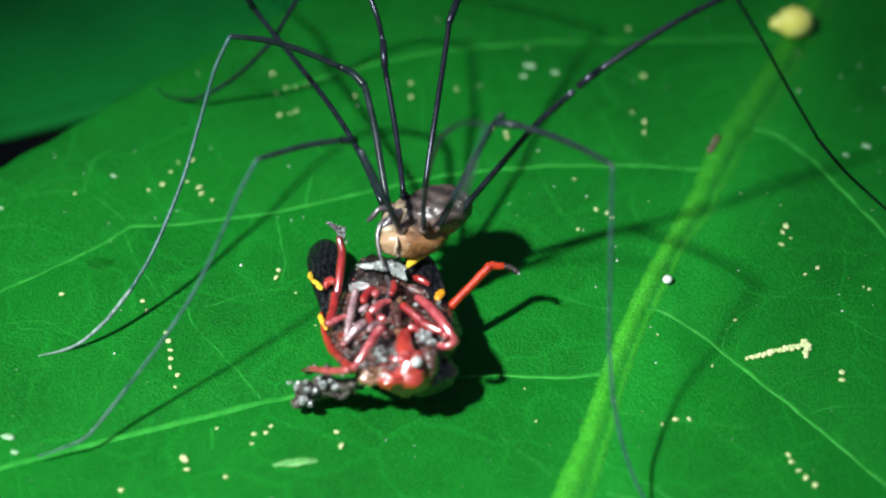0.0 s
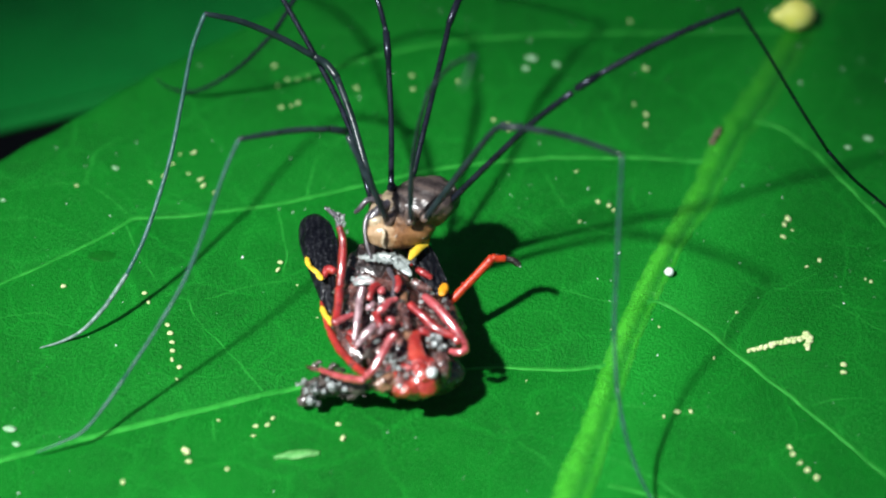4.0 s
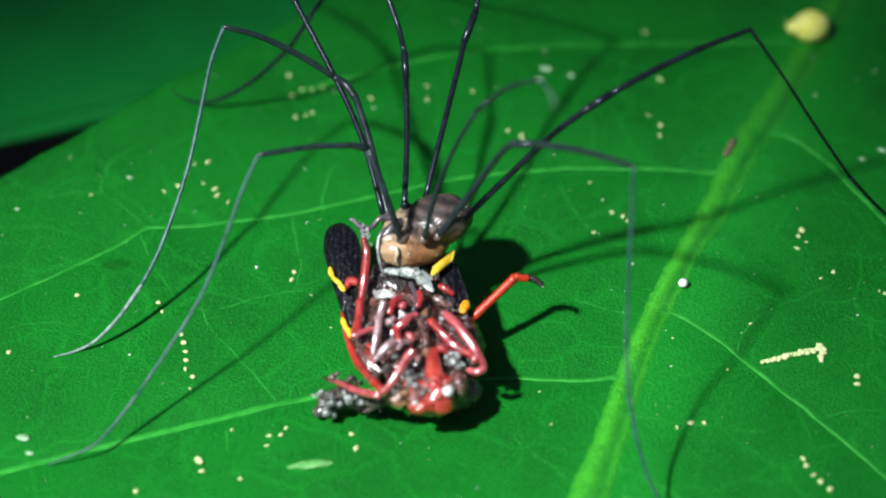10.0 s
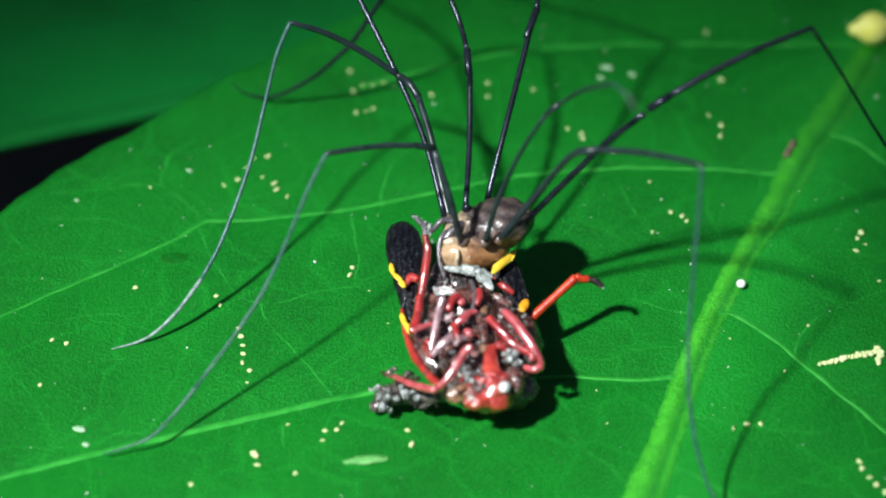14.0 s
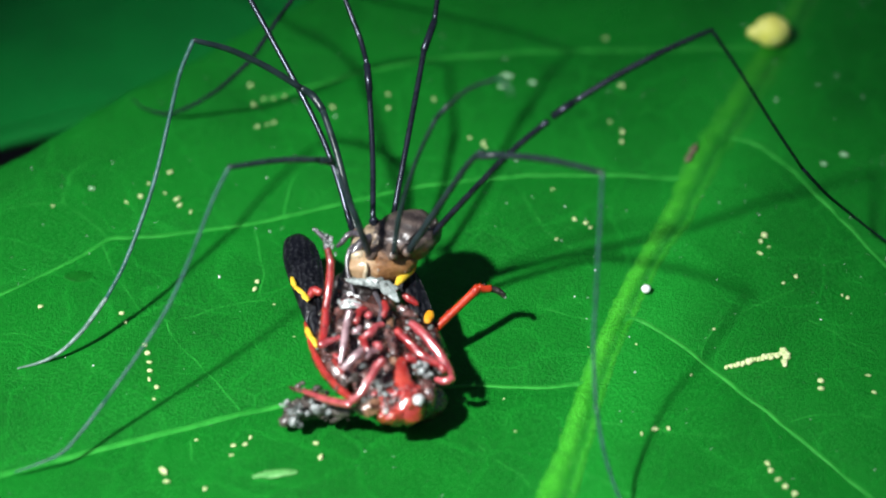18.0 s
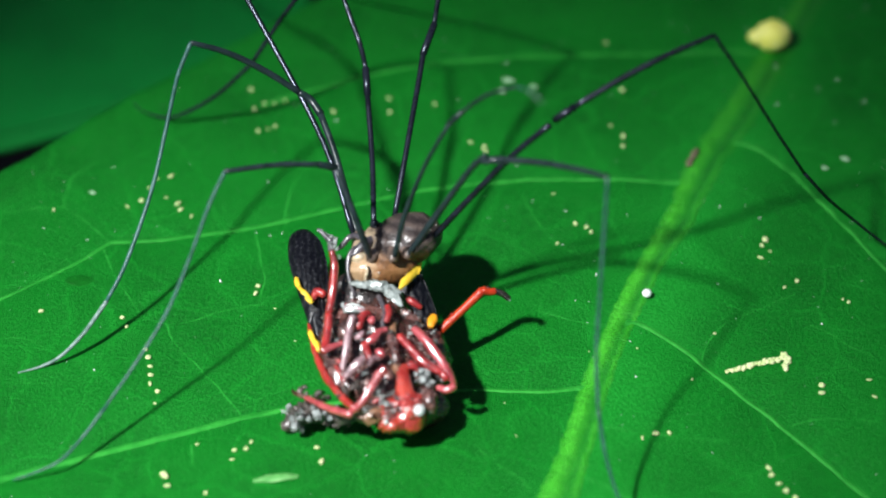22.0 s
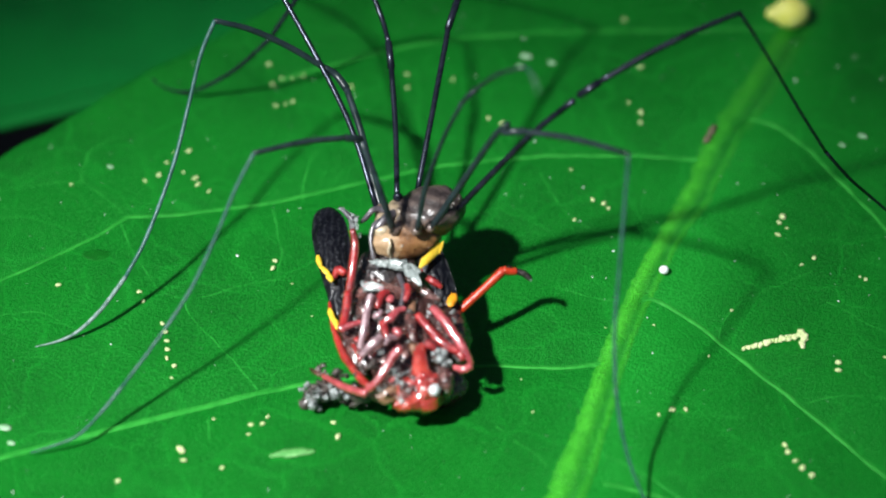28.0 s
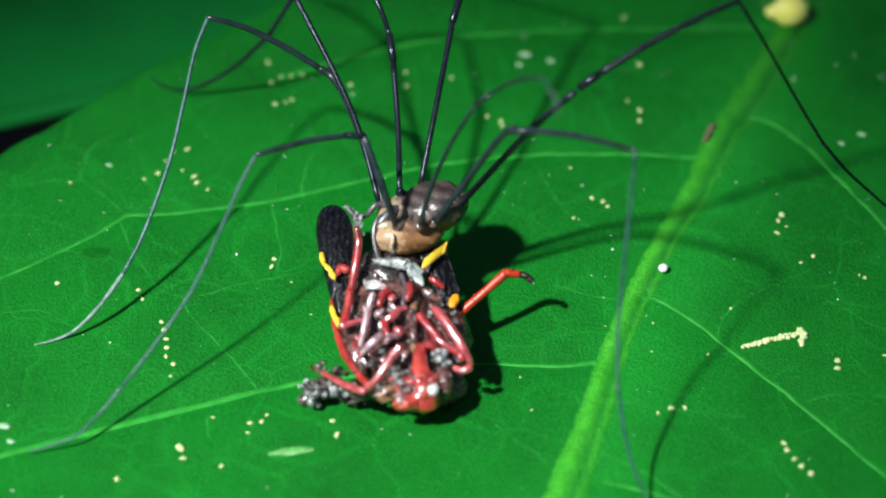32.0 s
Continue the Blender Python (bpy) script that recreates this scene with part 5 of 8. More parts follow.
def motions():
    stride(leg_front_left, [
        (0, (-1.78, -5.02, 6.26), (-4.09, -3.88, 11.82), (-9.14, -6.94, 13.36), (-21.06, -16.07, 0.06)), (0.5, (-2.07, -5.22, 6.06), (-4.18, -4.00, 11.67), (-9.26, -6.88, 13.43), (-21.06, -16.07, 0.06)),
        (1, (-2.27, -5.19, 6.09), (-4.34, -3.96, 11.70), (-9.43, -6.81, 13.51), (-21.06, -16.07, 0.06)), (1.5, (-2.76, -5.07, 6.20), (-4.83, -3.32, 11.20), (-10.42, -5.19, 12.69), (-21.06, -16.07, 0.06)),
        (2, (-2.19, -5.22, 6.06), (-4.26, -3.57, 11.21), (-9.72, -5.79, 12.71), (-21.06, -16.07, 0.06)), (2.5, (-2.76, -5.02, 6.26), (-4.83, -3.19, 11.14), (-10.48, -4.99, 12.50), (-21.06, -16.07, 0.06)),
        (3, (-2.27, -5.16, 6.11), (-4.30, -3.34, 11.05), (-9.89, -5.37, 12.36), (-21.06, -16.07, 0.06)), (3.5, (-2.51, -5.19, 6.09), (-4.33, -3.16, 10.87), (-10.00, -5.04, 12.05), (-21.06, -16.07, 0.06)),
        (4, (-2.55, -4.99, 6.29), (-4.70, -3.33, 11.35), (-10.23, -5.44, 12.81), (-21.06, -16.07, 0.06)), (4.5, (-2.35, -5.19, 6.08), (-4.31, -3.34, 11.04), (-9.88, -5.39, 12.38), (-21.06, -16.07, 0.06)),
        (6.5, (-2.59, -5.28, 6.00), (-4.33, -3.22, 10.79), (-10.00, -5.03, 12.04), (-21.06, -16.07, 0.06)), (7, (-2.63, -5.22, 6.06), (-4.39, -3.19, 10.88), (-10.04, -5.08, 12.15), (-21.06, -16.07, 0.06)),
        (7.5, (-2.19, -5.19, 6.09), (-4.29, -3.34, 10.94), (-9.94, -5.19, 12.20), (-21.06, -16.07, 0.06)), (8, (-2.35, -4.99, 6.29), (-4.51, -3.19, 11.16), (-10.12, -5.19, 12.39), (-21.06, -16.07, 0.06)),
        (8.5, (-2.72, -5.22, 6.06), (-4.60, -3.19, 10.79), (-10.32, -4.78, 12.06), (-21.06, -16.07, 0.06)), (9, (-2.59, -5.27, 6.00), (-4.28, -3.17, 10.75), (-9.96, -5.00, 11.95), (-21.06, -16.07, 0.06)),
        (9.5, (-2.60, -5.30, 5.97), (-4.21, -3.25, 10.84), (-9.81, -5.26, 12.14), (-21.06, -16.07, 0.06)), (10, (-2.59, -5.27, 6.00), (-4.29, -3.13, 10.67), (-10.01, -4.84, 11.80), (-21.06, -16.07, 0.06)),
        (10.5, (-2.59, -5.30, 5.97), (-4.26, -3.24, 10.80), (-9.90, -5.14, 12.08), (-21.06, -16.07, 0.06)), (11, (-2.64, -5.36, 5.91), (-4.26, -3.29, 10.76), (-9.90, -5.15, 12.10), (-21.06, -16.07, 0.06)),
        (11.5, (-2.64, -5.45, 5.83), (-4.14, -3.34, 10.68), (-9.76, -5.22, 12.04), (-21.06, -16.07, 0.06)), (12, (-2.72, -5.48, 5.80), (-4.20, -3.39, 10.69), (-9.81, -5.26, 12.14), (-21.06, -16.07, 0.06)),
        (12.5, (-2.64, -5.45, 5.83), (-4.09, -3.34, 10.71), (-9.67, -5.33, 12.08), (-21.06, -16.07, 0.06)), (13, (-2.76, -5.51, 5.77), (-4.11, -3.44, 10.78), (-9.61, -5.55, 12.30), (-21.06, -16.07, 0.06)),
        (13.5, (-2.64, -5.51, 5.77), (-4.03, -3.43, 10.73), (-9.58, -5.49, 12.18), (-21.06, -16.07, 0.06)), (15.5, (-2.23, -5.51, 5.77), (-3.94, -3.51, 10.68), (-9.54, -5.43, 12.06), (-21.06, -16.07, 0.06)),
        (16, (-2.39, -5.65, 5.62), (-3.94, -3.67, 10.66), (-9.48, -5.63, 12.25), (-21.06, -16.07, 0.06)), (16.5, (-2.31, -5.56, 5.71), (-3.83, -3.44, 10.54), (-9.45, -5.35, 11.85), (-21.06, -16.07, 0.06)),
        (17, (-2.31, -5.36, 5.91), (-4.19, -3.57, 11.01), (-9.69, -5.68, 12.54), (-21.06, -16.07, 0.06)), (17.5, (-2.35, -5.45, 5.83), (-4.08, -3.62, 10.96), (-9.56, -5.78, 12.52), (-21.06, -16.07, 0.06)),
        (18, (-2.27, -5.56, 5.71), (-4.10, -3.91, 11.02), (-9.49, -6.09, 12.81), (-21.06, -16.07, 0.06)), (18.5, (-2.19, -5.53, 5.74), (-3.98, -3.69, 10.81), (-9.52, -5.69, 12.37), (-21.06, -16.07, 0.06)),
        (19, (-2.43, -5.51, 5.77), (-4.17, -3.47, 10.59), (-9.86, -5.11, 11.99), (-21.06, -16.07, 0.06)), (19.5, (-2.27, -5.56, 5.71), (-3.94, -3.64, 10.76), (-9.48, -5.67, 12.28), (-21.06, -16.07, 0.06)),
        (20, (-2.47, -5.36, 5.91), (-4.38, -3.32, 10.60), (-10.15, -4.77, 11.86), (-21.06, -16.07, 0.06)), (20.5, (-2.35, -5.51, 5.77), (-4.10, -3.56, 10.72), (-9.71, -5.40, 12.21), (-21.06, -16.07, 0.06)),
        (21, (-2.39, -5.39, 5.88), (-4.30, -3.37, 10.60), (-10.06, -4.87, 11.89), (-21.06, -16.07, 0.06)), (21.5, (-2.43, -5.42, 5.86), (-4.32, -3.35, 10.52), (-10.11, -4.75, 11.77), (-21.06, -16.07, 0.06)),
        (22, (-2.27, -5.51, 5.77), (-4.06, -3.39, 10.43), (-9.83, -4.87, 11.64), (-21.06, -16.07, 0.06)), (22.5, (-2.51, -5.36, 5.91), (-4.50, -3.27, 10.44), (-10.35, -4.43, 11.60), (-21.06, -16.07, 0.06)),
        (23, (-2.23, -5.25, 6.03), (-4.73, -3.30, 10.31), (-10.69, -3.97, 11.29), (-21.06, -16.07, 0.06)), (23.5, (-2.39, -5.42, 5.86), (-4.19, -3.22, 10.34), (-10.03, -4.54, 11.38), (-21.06, -16.07, 0.06)),
        (24, (-2.39, -5.48, 5.80), (-4.09, -3.28, 10.38), (-9.89, -4.73, 11.51), (-21.06, -16.07, 0.06)), (24.5, (-2.47, -5.51, 5.77), (-4.07, -3.23, 10.26), (-9.90, -4.60, 11.32), (-21.06, -16.07, 0.06)),
        (25, (-2.47, -5.48, 5.80), (-4.04, -3.25, 10.42), (-9.79, -4.84, 11.56), (-21.06, -16.07, 0.06)), (25.5, (-2.47, -5.48, 5.80), (-4.08, -3.29, 10.45), (-9.83, -4.87, 11.65), (-21.06, -16.07, 0.06)),
        (26, (-2.35, -5.42, 5.86), (-3.97, -3.23, 10.50), (-9.69, -4.95, 11.59), (-21.06, -16.07, 0.06)), (26.5, (-2.19, -5.42, 5.86), (-3.80, -3.20, 10.46), (-9.52, -5.02, 11.47), (-21.06, -16.07, 0.06)),
        (28.5, (-1.95, -5.42, 5.86), (-3.62, -3.36, 10.70), (-9.17, -5.58, 11.82), (-21.06, -16.07, 0.06)), (29, (-2.00, -5.40, 5.87), (-3.68, -3.26, 10.57), (-9.33, -5.27, 11.59), (-21.06, -16.07, 0.06)),
        (29.5, (-1.97, -5.40, 5.87), (-3.67, -3.32, 10.66), (-9.27, -5.44, 11.74), (-21.06, -16.07, 0.06)), (30, (-2.00, -5.38, 5.89), (-3.50, -3.09, 10.45), (-9.15, -5.18, 11.25), (-21.06, -16.07, 0.06)),
        (30.5, (-1.79, -5.31, 5.97), (-3.36, -3.03, 10.50), (-8.97, -5.28, 11.16), (-21.06, -16.07, 0.06)), (31, (-1.76, -5.29, 5.99), (-3.36, -3.02, 10.52), (-8.97, -5.29, 11.17), (-21.06, -16.07, 0.06)),
        (31.5, (-1.79, -5.33, 5.95), (-3.40, -3.04, 10.43), (-9.07, -5.15, 11.10), (-21.06, -16.07, 0.06)), (32, (-1.76, -5.31, 5.97), (-3.44, -3.11, 10.56), (-9.06, -5.32, 11.32), (-21.06, -16.07, 0.06)),
    ])
    stride(leg_left, [
        (0, (-2.42, -2.46, 5.26), (-3.73, 3.95, 8.44), (-10.92, 3.56, 12.46), (-21.28, -8.33, 0.06)), (0.5, (-2.71, -2.66, 5.06), (-3.88, 3.75, 8.30), (-10.97, 3.58, 12.49), (-21.28, -8.33, 0.06)),
        (1, (-2.91, -2.63, 5.09), (-4.13, 3.75, 8.36), (-11.21, 3.67, 12.60), (-21.28, -8.33, 0.06)), (1.5, (-3.40, -2.51, 5.20), (-5.07, 3.67, 8.65), (-12.08, 3.95, 12.98), (-21.28, -8.33, 0.06)),
        (2, (-2.83, -2.66, 5.06), (-4.30, 3.93, 7.77), (-11.55, 4.93, 11.56), (-21.28, -8.33, 0.06)), (2.5, (-3.40, -2.46, 5.26), (-5.35, 3.60, 8.77), (-12.36, 4.04, 13.09), (-21.28, -8.33, 0.06)),
        (3, (-2.91, -2.60, 5.11), (-4.65, 3.88, 7.92), (-11.88, 5.01, 11.73), (-21.28, -8.33, 0.06)), (3.5, (-3.15, -2.63, 5.09), (-4.90, 3.63, 8.36), (-11.96, 4.29, 12.56), (-21.28, -8.33, 0.06)),
        (4, (-3.19, -2.43, 5.29), (-5.32, 3.56, 8.82), (-12.36, 4.04, 13.09), (-21.28, -8.33, 0.06)), (4.5, (-2.99, -2.63, 5.08), (-4.89, 3.57, 8.38), (-11.96, 4.29, 12.56), (-21.28, -8.33, 0.06)),
        (6.5, (-3.23, -2.72, 5.00), (-5.16, 3.75, 7.72), (-12.28, 5.49, 11.48), (-21.28, -8.33, 0.06)), (7, (-3.27, -2.66, 5.06), (-5.24, 3.71, 7.96), (-12.35, 5.22, 11.85), (-21.28, -8.33, 0.06)),
        (7.5, (-2.83, -2.63, 5.09), (-4.84, 3.70, 8.05), (-12.01, 4.91, 11.94), (-21.28, -8.33, 0.06)), (8, (-2.99, -2.43, 5.29), (-5.18, 3.85, 8.24), (-12.39, 5.07, 12.05), (-21.28, -8.33, 0.06)),
        (8.5, (-3.36, -2.66, 5.06), (-5.42, 3.62, 8.11), (-12.48, 5.07, 12.12), (-21.28, -8.33, 0.06)), (9, (-3.23, -2.71, 5.00), (-5.12, 3.64, 8.00), (-12.20, 4.99, 12.00), (-21.28, -8.33, 0.06)),
        (9.5, (-3.24, -2.74, 4.97), (-4.98, 3.60, 8.07), (-12.04, 4.71, 12.19), (-21.28, -8.33, 0.06)), (10, (-3.23, -2.71, 5.00), (-5.11, 3.64, 8.01), (-12.19, 4.98, 12.01), (-21.28, -8.33, 0.06)),
        (10.5, (-3.23, -2.74, 4.97), (-5.09, 3.56, 8.09), (-12.13, 4.76, 12.20), (-21.28, -8.33, 0.06)), (11, (-3.28, -2.80, 4.91), (-5.12, 3.48, 8.08), (-12.13, 4.73, 12.24), (-21.28, -8.33, 0.06)),
        (11.5, (-3.28, -2.89, 4.83), (-5.06, 3.41, 7.99), (-12.04, 4.71, 12.19), (-21.28, -8.33, 0.06)), (12, (-3.36, -2.92, 4.80), (-5.19, 3.36, 7.98), (-12.13, 4.76, 12.20), (-21.28, -8.33, 0.06)),
        (12.5, (-3.28, -2.89, 4.83), (-5.04, 3.32, 8.18), (-11.97, 4.33, 12.53), (-21.28, -8.33, 0.06)), (13, (-3.40, -2.94, 4.77), (-5.14, 3.42, 7.82), (-12.10, 4.96, 11.96), (-21.28, -8.33, 0.06)),
        (13.5, (-3.27, -2.94, 4.77), (-5.07, 3.21, 8.20), (-11.96, 4.23, 12.62), (-21.28, -8.33, 0.06)), (15.5, (-2.87, -2.94, 4.77), (-4.87, 3.25, 8.01), (-11.84, 4.54, 12.22), (-21.28, -8.33, 0.06)),
        (16, (-3.03, -3.09, 4.62), (-4.93, 2.91, 8.26), (-11.73, 3.84, 12.83), (-21.28, -8.33, 0.06)), (16.5, (-2.95, -3.00, 4.71), (-4.86, 3.02, 8.31), (-11.71, 3.84, 12.82), (-21.28, -8.33, 0.06)),
        (17, (-2.95, -2.80, 4.91), (-5.12, 3.12, 8.53), (-12.02, 3.93, 12.96), (-21.28, -8.33, 0.06)), (17.5, (-2.99, -2.89, 4.83), (-4.93, 3.13, 8.41), (-11.82, 3.87, 12.87), (-21.28, -8.33, 0.06)),
        (18, (-2.91, -3.00, 4.71), (-4.79, 3.04, 8.30), (-11.66, 3.82, 12.80), (-21.28, -8.33, 0.06)), (18.5, (-2.83, -2.97, 4.74), (-4.84, 3.01, 8.35), (-11.71, 3.84, 12.82), (-21.28, -8.33, 0.06)),
        (19, (-3.07, -2.94, 4.77), (-5.16, 2.99, 8.42), (-11.99, 3.93, 12.94), (-21.28, -8.33, 0.06)), (19.5, (-2.91, -3.00, 4.71), (-4.81, 3.03, 8.31), (-11.68, 3.82, 12.81), (-21.28, -8.33, 0.06)),
        (20, (-3.11, -2.80, 4.91), (-5.36, 3.07, 8.57), (-12.23, 4.00, 13.04), (-21.28, -8.33, 0.06)), (20.5, (-2.99, -2.94, 4.77), (-5.00, 3.03, 8.39), (-11.86, 3.88, 12.89), (-21.28, -8.33, 0.06)),
        (21, (-3.03, -2.83, 4.88), (-5.16, 3.11, 8.51), (-12.04, 3.94, 12.97), (-21.28, -8.33, 0.06)), (21.5, (-3.07, -2.86, 4.86), (-5.23, 3.18, 8.28), (-12.15, 4.40, 12.59), (-21.28, -8.33, 0.06)),
        (22, (-2.91, -2.94, 4.77), (-4.95, 3.12, 8.23), (-11.87, 4.19, 12.59), (-21.28, -8.33, 0.06)), (22.5, (-3.15, -2.80, 4.91), (-5.50, 3.01, 8.60), (-12.34, 4.03, 13.09), (-21.28, -8.33, 0.06)),
        (23, (-2.87, -2.69, 5.03), (-5.40, 3.31, 8.27), (-12.41, 4.84, 12.33), (-21.28, -8.33, 0.06)), (23.5, (-3.03, -2.86, 4.86), (-5.19, 3.52, 7.60), (-12.24, 5.59, 11.34), (-21.28, -8.33, 0.06)),
        (24, (-3.03, -2.92, 4.80), (-5.04, 3.19, 8.20), (-11.97, 4.33, 12.53), (-21.28, -8.33, 0.06)), (24.5, (-3.11, -2.94, 4.77), (-5.10, 3.26, 8.00), (-12.04, 4.68, 12.22), (-21.28, -8.33, 0.06)),
        (25, (-3.11, -2.91, 4.80), (-5.08, 3.30, 8.02), (-12.04, 4.68, 12.22), (-21.28, -8.33, 0.06)), (25.5, (-3.11, -2.92, 4.80), (-5.08, 3.31, 8.00), (-12.04, 4.71, 12.19), (-21.28, -8.33, 0.06)),
        (26, (-2.99, -2.86, 4.86), (-5.02, 3.47, 7.81), (-12.07, 5.12, 11.76), (-21.28, -8.33, 0.06)), (26.5, (-2.83, -2.86, 4.86), (-4.85, 3.52, 7.72), (-11.94, 5.19, 11.57), (-21.28, -8.33, 0.06)),
        (28.5, (-2.59, -2.86, 4.86), (-4.49, 3.37, 8.09), (-11.55, 4.29, 12.25), (-21.28, -8.33, 0.06)), (29, (-2.64, -2.84, 4.87), (-4.62, 3.45, 7.93), (-11.72, 4.71, 11.94), (-21.28, -8.33, 0.06)),
        (29.5, (-2.61, -2.84, 4.87), (-4.62, 3.44, 7.94), (-11.72, 4.71, 11.94), (-21.28, -8.33, 0.06)), (30, (-2.64, -2.82, 4.89), (-4.66, 3.52, 7.83), (-11.79, 4.95, 11.72), (-21.28, -8.33, 0.06)),
        (30.5, (-2.43, -2.75, 4.97), (-4.73, 3.49, 7.91), (-11.88, 5.01, 11.73), (-21.28, -8.33, 0.06)), (31, (-2.40, -2.73, 4.99), (-4.66, 3.59, 7.81), (-11.85, 5.16, 11.52), (-21.28, -8.33, 0.06)),
        (31.5, (-2.43, -2.76, 4.95), (-4.80, 3.49, 7.81), (-11.94, 5.21, 11.55), (-21.28, -8.33, 0.06)), (32, (-2.40, -2.75, 4.97), (-4.79, 3.50, 7.82), (-11.94, 5.21, 11.55), (-21.28, -8.33, 0.06)),
    ])
    stride(leg_back_left, [
        (0, (-2.73, -2.31, 5.46), (-10.02, 11.35, 7.47), (-13.47, 13.29, 11.36), (-21.93, 39.06, -8.20)), (0.5, (-3.01, -2.51, 5.26), (-10.01, 11.24, 7.65), (-13.51, 13.32, 11.42), (-21.93, 39.06, -8.20)),
        (1, (-3.21, -2.48, 5.29), (-10.07, 11.31, 7.84), (-13.60, 13.41, 11.57), (-21.93, 39.06, -8.20)), (1.5, (-3.70, -2.37, 5.40), (-9.77, 11.12, 10.39), (-13.93, 14.09, 12.56), (-21.93, 39.06, -8.20)),
        (2, (-3.13, -2.51, 5.26), (-10.08, 10.65, 9.98), (-13.99, 13.84, 12.28), (-21.93, 39.06, -8.20)), (2.5, (-3.70, -2.31, 5.46), (-9.67, 11.19, 10.54), (-13.89, 14.15, 12.61), (-21.93, 39.06, -8.20)),
        (3, (-3.21, -2.46, 5.31), (-9.69, 10.49, 11.15), (-13.77, 14.04, 12.43), (-21.93, 39.06, -8.20)), (3.5, (-3.46, -2.48, 5.29), (-9.65, 10.62, 11.08), (-13.78, 14.07, 12.47), (-21.93, 39.06, -8.20)),
        (4, (-3.50, -2.28, 5.49), (-9.63, 11.09, 10.71), (-13.86, 14.15, 12.60), (-21.93, 39.06, -8.20)), (4.5, (-3.29, -2.48, 5.28), (-9.59, 10.50, 11.24), (-13.69, 14.05, 12.42), (-21.93, 39.06, -8.20)),
        (6.5, (-3.54, -2.57, 5.20), (-9.56, 10.47, 11.32), (-13.66, 14.05, 12.41), (-21.93, 39.06, -8.20)), (7, (-3.58, -2.51, 5.26), (-9.57, 10.63, 11.19), (-13.71, 14.09, 12.47), (-21.93, 39.06, -8.20)),
        (7.5, (-3.13, -2.48, 5.29), (-9.55, 10.35, 11.45), (-13.60, 14.03, 12.36), (-21.93, 39.06, -8.20)), (8, (-3.30, -2.28, 5.49), (-9.57, 10.93, 10.95), (-13.79, 14.15, 12.57), (-21.93, 39.06, -8.20)),
        (8.5, (-3.66, -2.51, 5.26), (-9.55, 10.68, 11.19), (-13.72, 14.11, 12.49), (-21.93, 39.06, -8.20)), (9, (-3.54, -2.57, 5.20), (-9.53, 10.45, 11.40), (-13.62, 14.06, 12.40), (-21.93, 39.06, -8.20)),
        (9.5, (-3.54, -2.60, 5.17), (-9.51, 10.39, 11.45), (-13.58, 14.05, 12.37), (-21.93, 39.06, -8.20)), (10, (-3.54, -2.57, 5.20), (-9.49, 10.48, 11.37), (-13.60, 14.07, 12.40), (-21.93, 39.06, -8.20)),
        (10.5, (-3.54, -2.60, 5.17), (-9.47, 10.42, 11.43), (-13.56, 14.05, 12.36), (-21.93, 39.06, -8.20)), (11, (-3.58, -2.66, 5.11), (-9.45, 10.33, 11.51), (-13.50, 14.03, 12.31), (-21.93, 39.06, -8.20)),
        (11.5, (-3.58, -2.74, 5.03), (-9.42, 10.11, 11.69), (-13.38, 13.97, 12.19), (-21.93, 39.06, -8.20)), (12, (-3.66, -2.77, 5.00), (-9.40, 10.12, 11.69), (-13.36, 13.97, 12.18), (-21.93, 39.06, -8.20)),
        (12.5, (-3.58, -2.74, 5.03), (-9.38, 10.14, 11.67), (-13.36, 13.98, 12.19), (-21.93, 39.06, -8.20)), (13, (-3.70, -2.80, 4.97), (-9.36, 10.10, 11.70), (-13.32, 13.96, 12.16), (-21.93, 39.06, -8.20)),
        (13.5, (-3.58, -2.80, 4.97), (-9.36, 10.00, 11.79), (-13.26, 13.93, 12.09), (-21.93, 39.06, -8.20)), (15.5, (-3.17, -2.80, 4.97), (-9.36, 9.63, 12.12), (-13.00, 13.80, 11.82), (-21.93, 39.06, -8.20)),
        (16, (-3.34, -2.94, 4.82), (-9.35, 9.33, 12.38), (-12.69, 13.67, 11.50), (-21.93, 39.06, -8.20)), (16.5, (-3.25, -2.86, 4.91), (-9.37, 9.51, 12.22), (-12.91, 13.75, 11.71), (-21.93, 39.06, -8.20)),
        (17, (-3.25, -2.66, 5.11), (-9.42, 10.07, 11.73), (-13.36, 13.96, 12.16), (-21.93, 39.06, -8.20)), (17.5, (-3.30, -2.74, 5.03), (-9.42, 9.86, 11.92), (-13.23, 13.89, 12.03), (-21.93, 39.06, -8.20)),
        (18, (-3.21, -2.86, 4.91), (-9.41, 9.43, 12.29), (-12.88, 13.72, 11.65), (-21.93, 39.06, -8.20)), (18.5, (-3.13, -2.83, 4.94), (-9.43, 9.42, 12.30), (-12.88, 13.72, 11.65), (-21.93, 39.06, -8.20)),
        (19, (-3.38, -2.80, 4.97), (-9.46, 9.72, 12.03), (-13.18, 13.85, 11.95), (-21.93, 39.06, -8.20)), (19.5, (-3.21, -2.86, 4.91), (-9.46, 9.38, 12.33), (-12.87, 13.70, 11.63), (-21.93, 39.06, -8.20)),
        (20, (-3.42, -2.66, 5.11), (-9.51, 10.13, 11.68), (-13.47, 13.98, 12.24), (-21.93, 39.06, -8.20)), (20.5, (-3.29, -2.80, 4.97), (-9.49, 9.61, 12.13), (-13.12, 13.81, 11.87), (-21.93, 39.06, -8.20)),
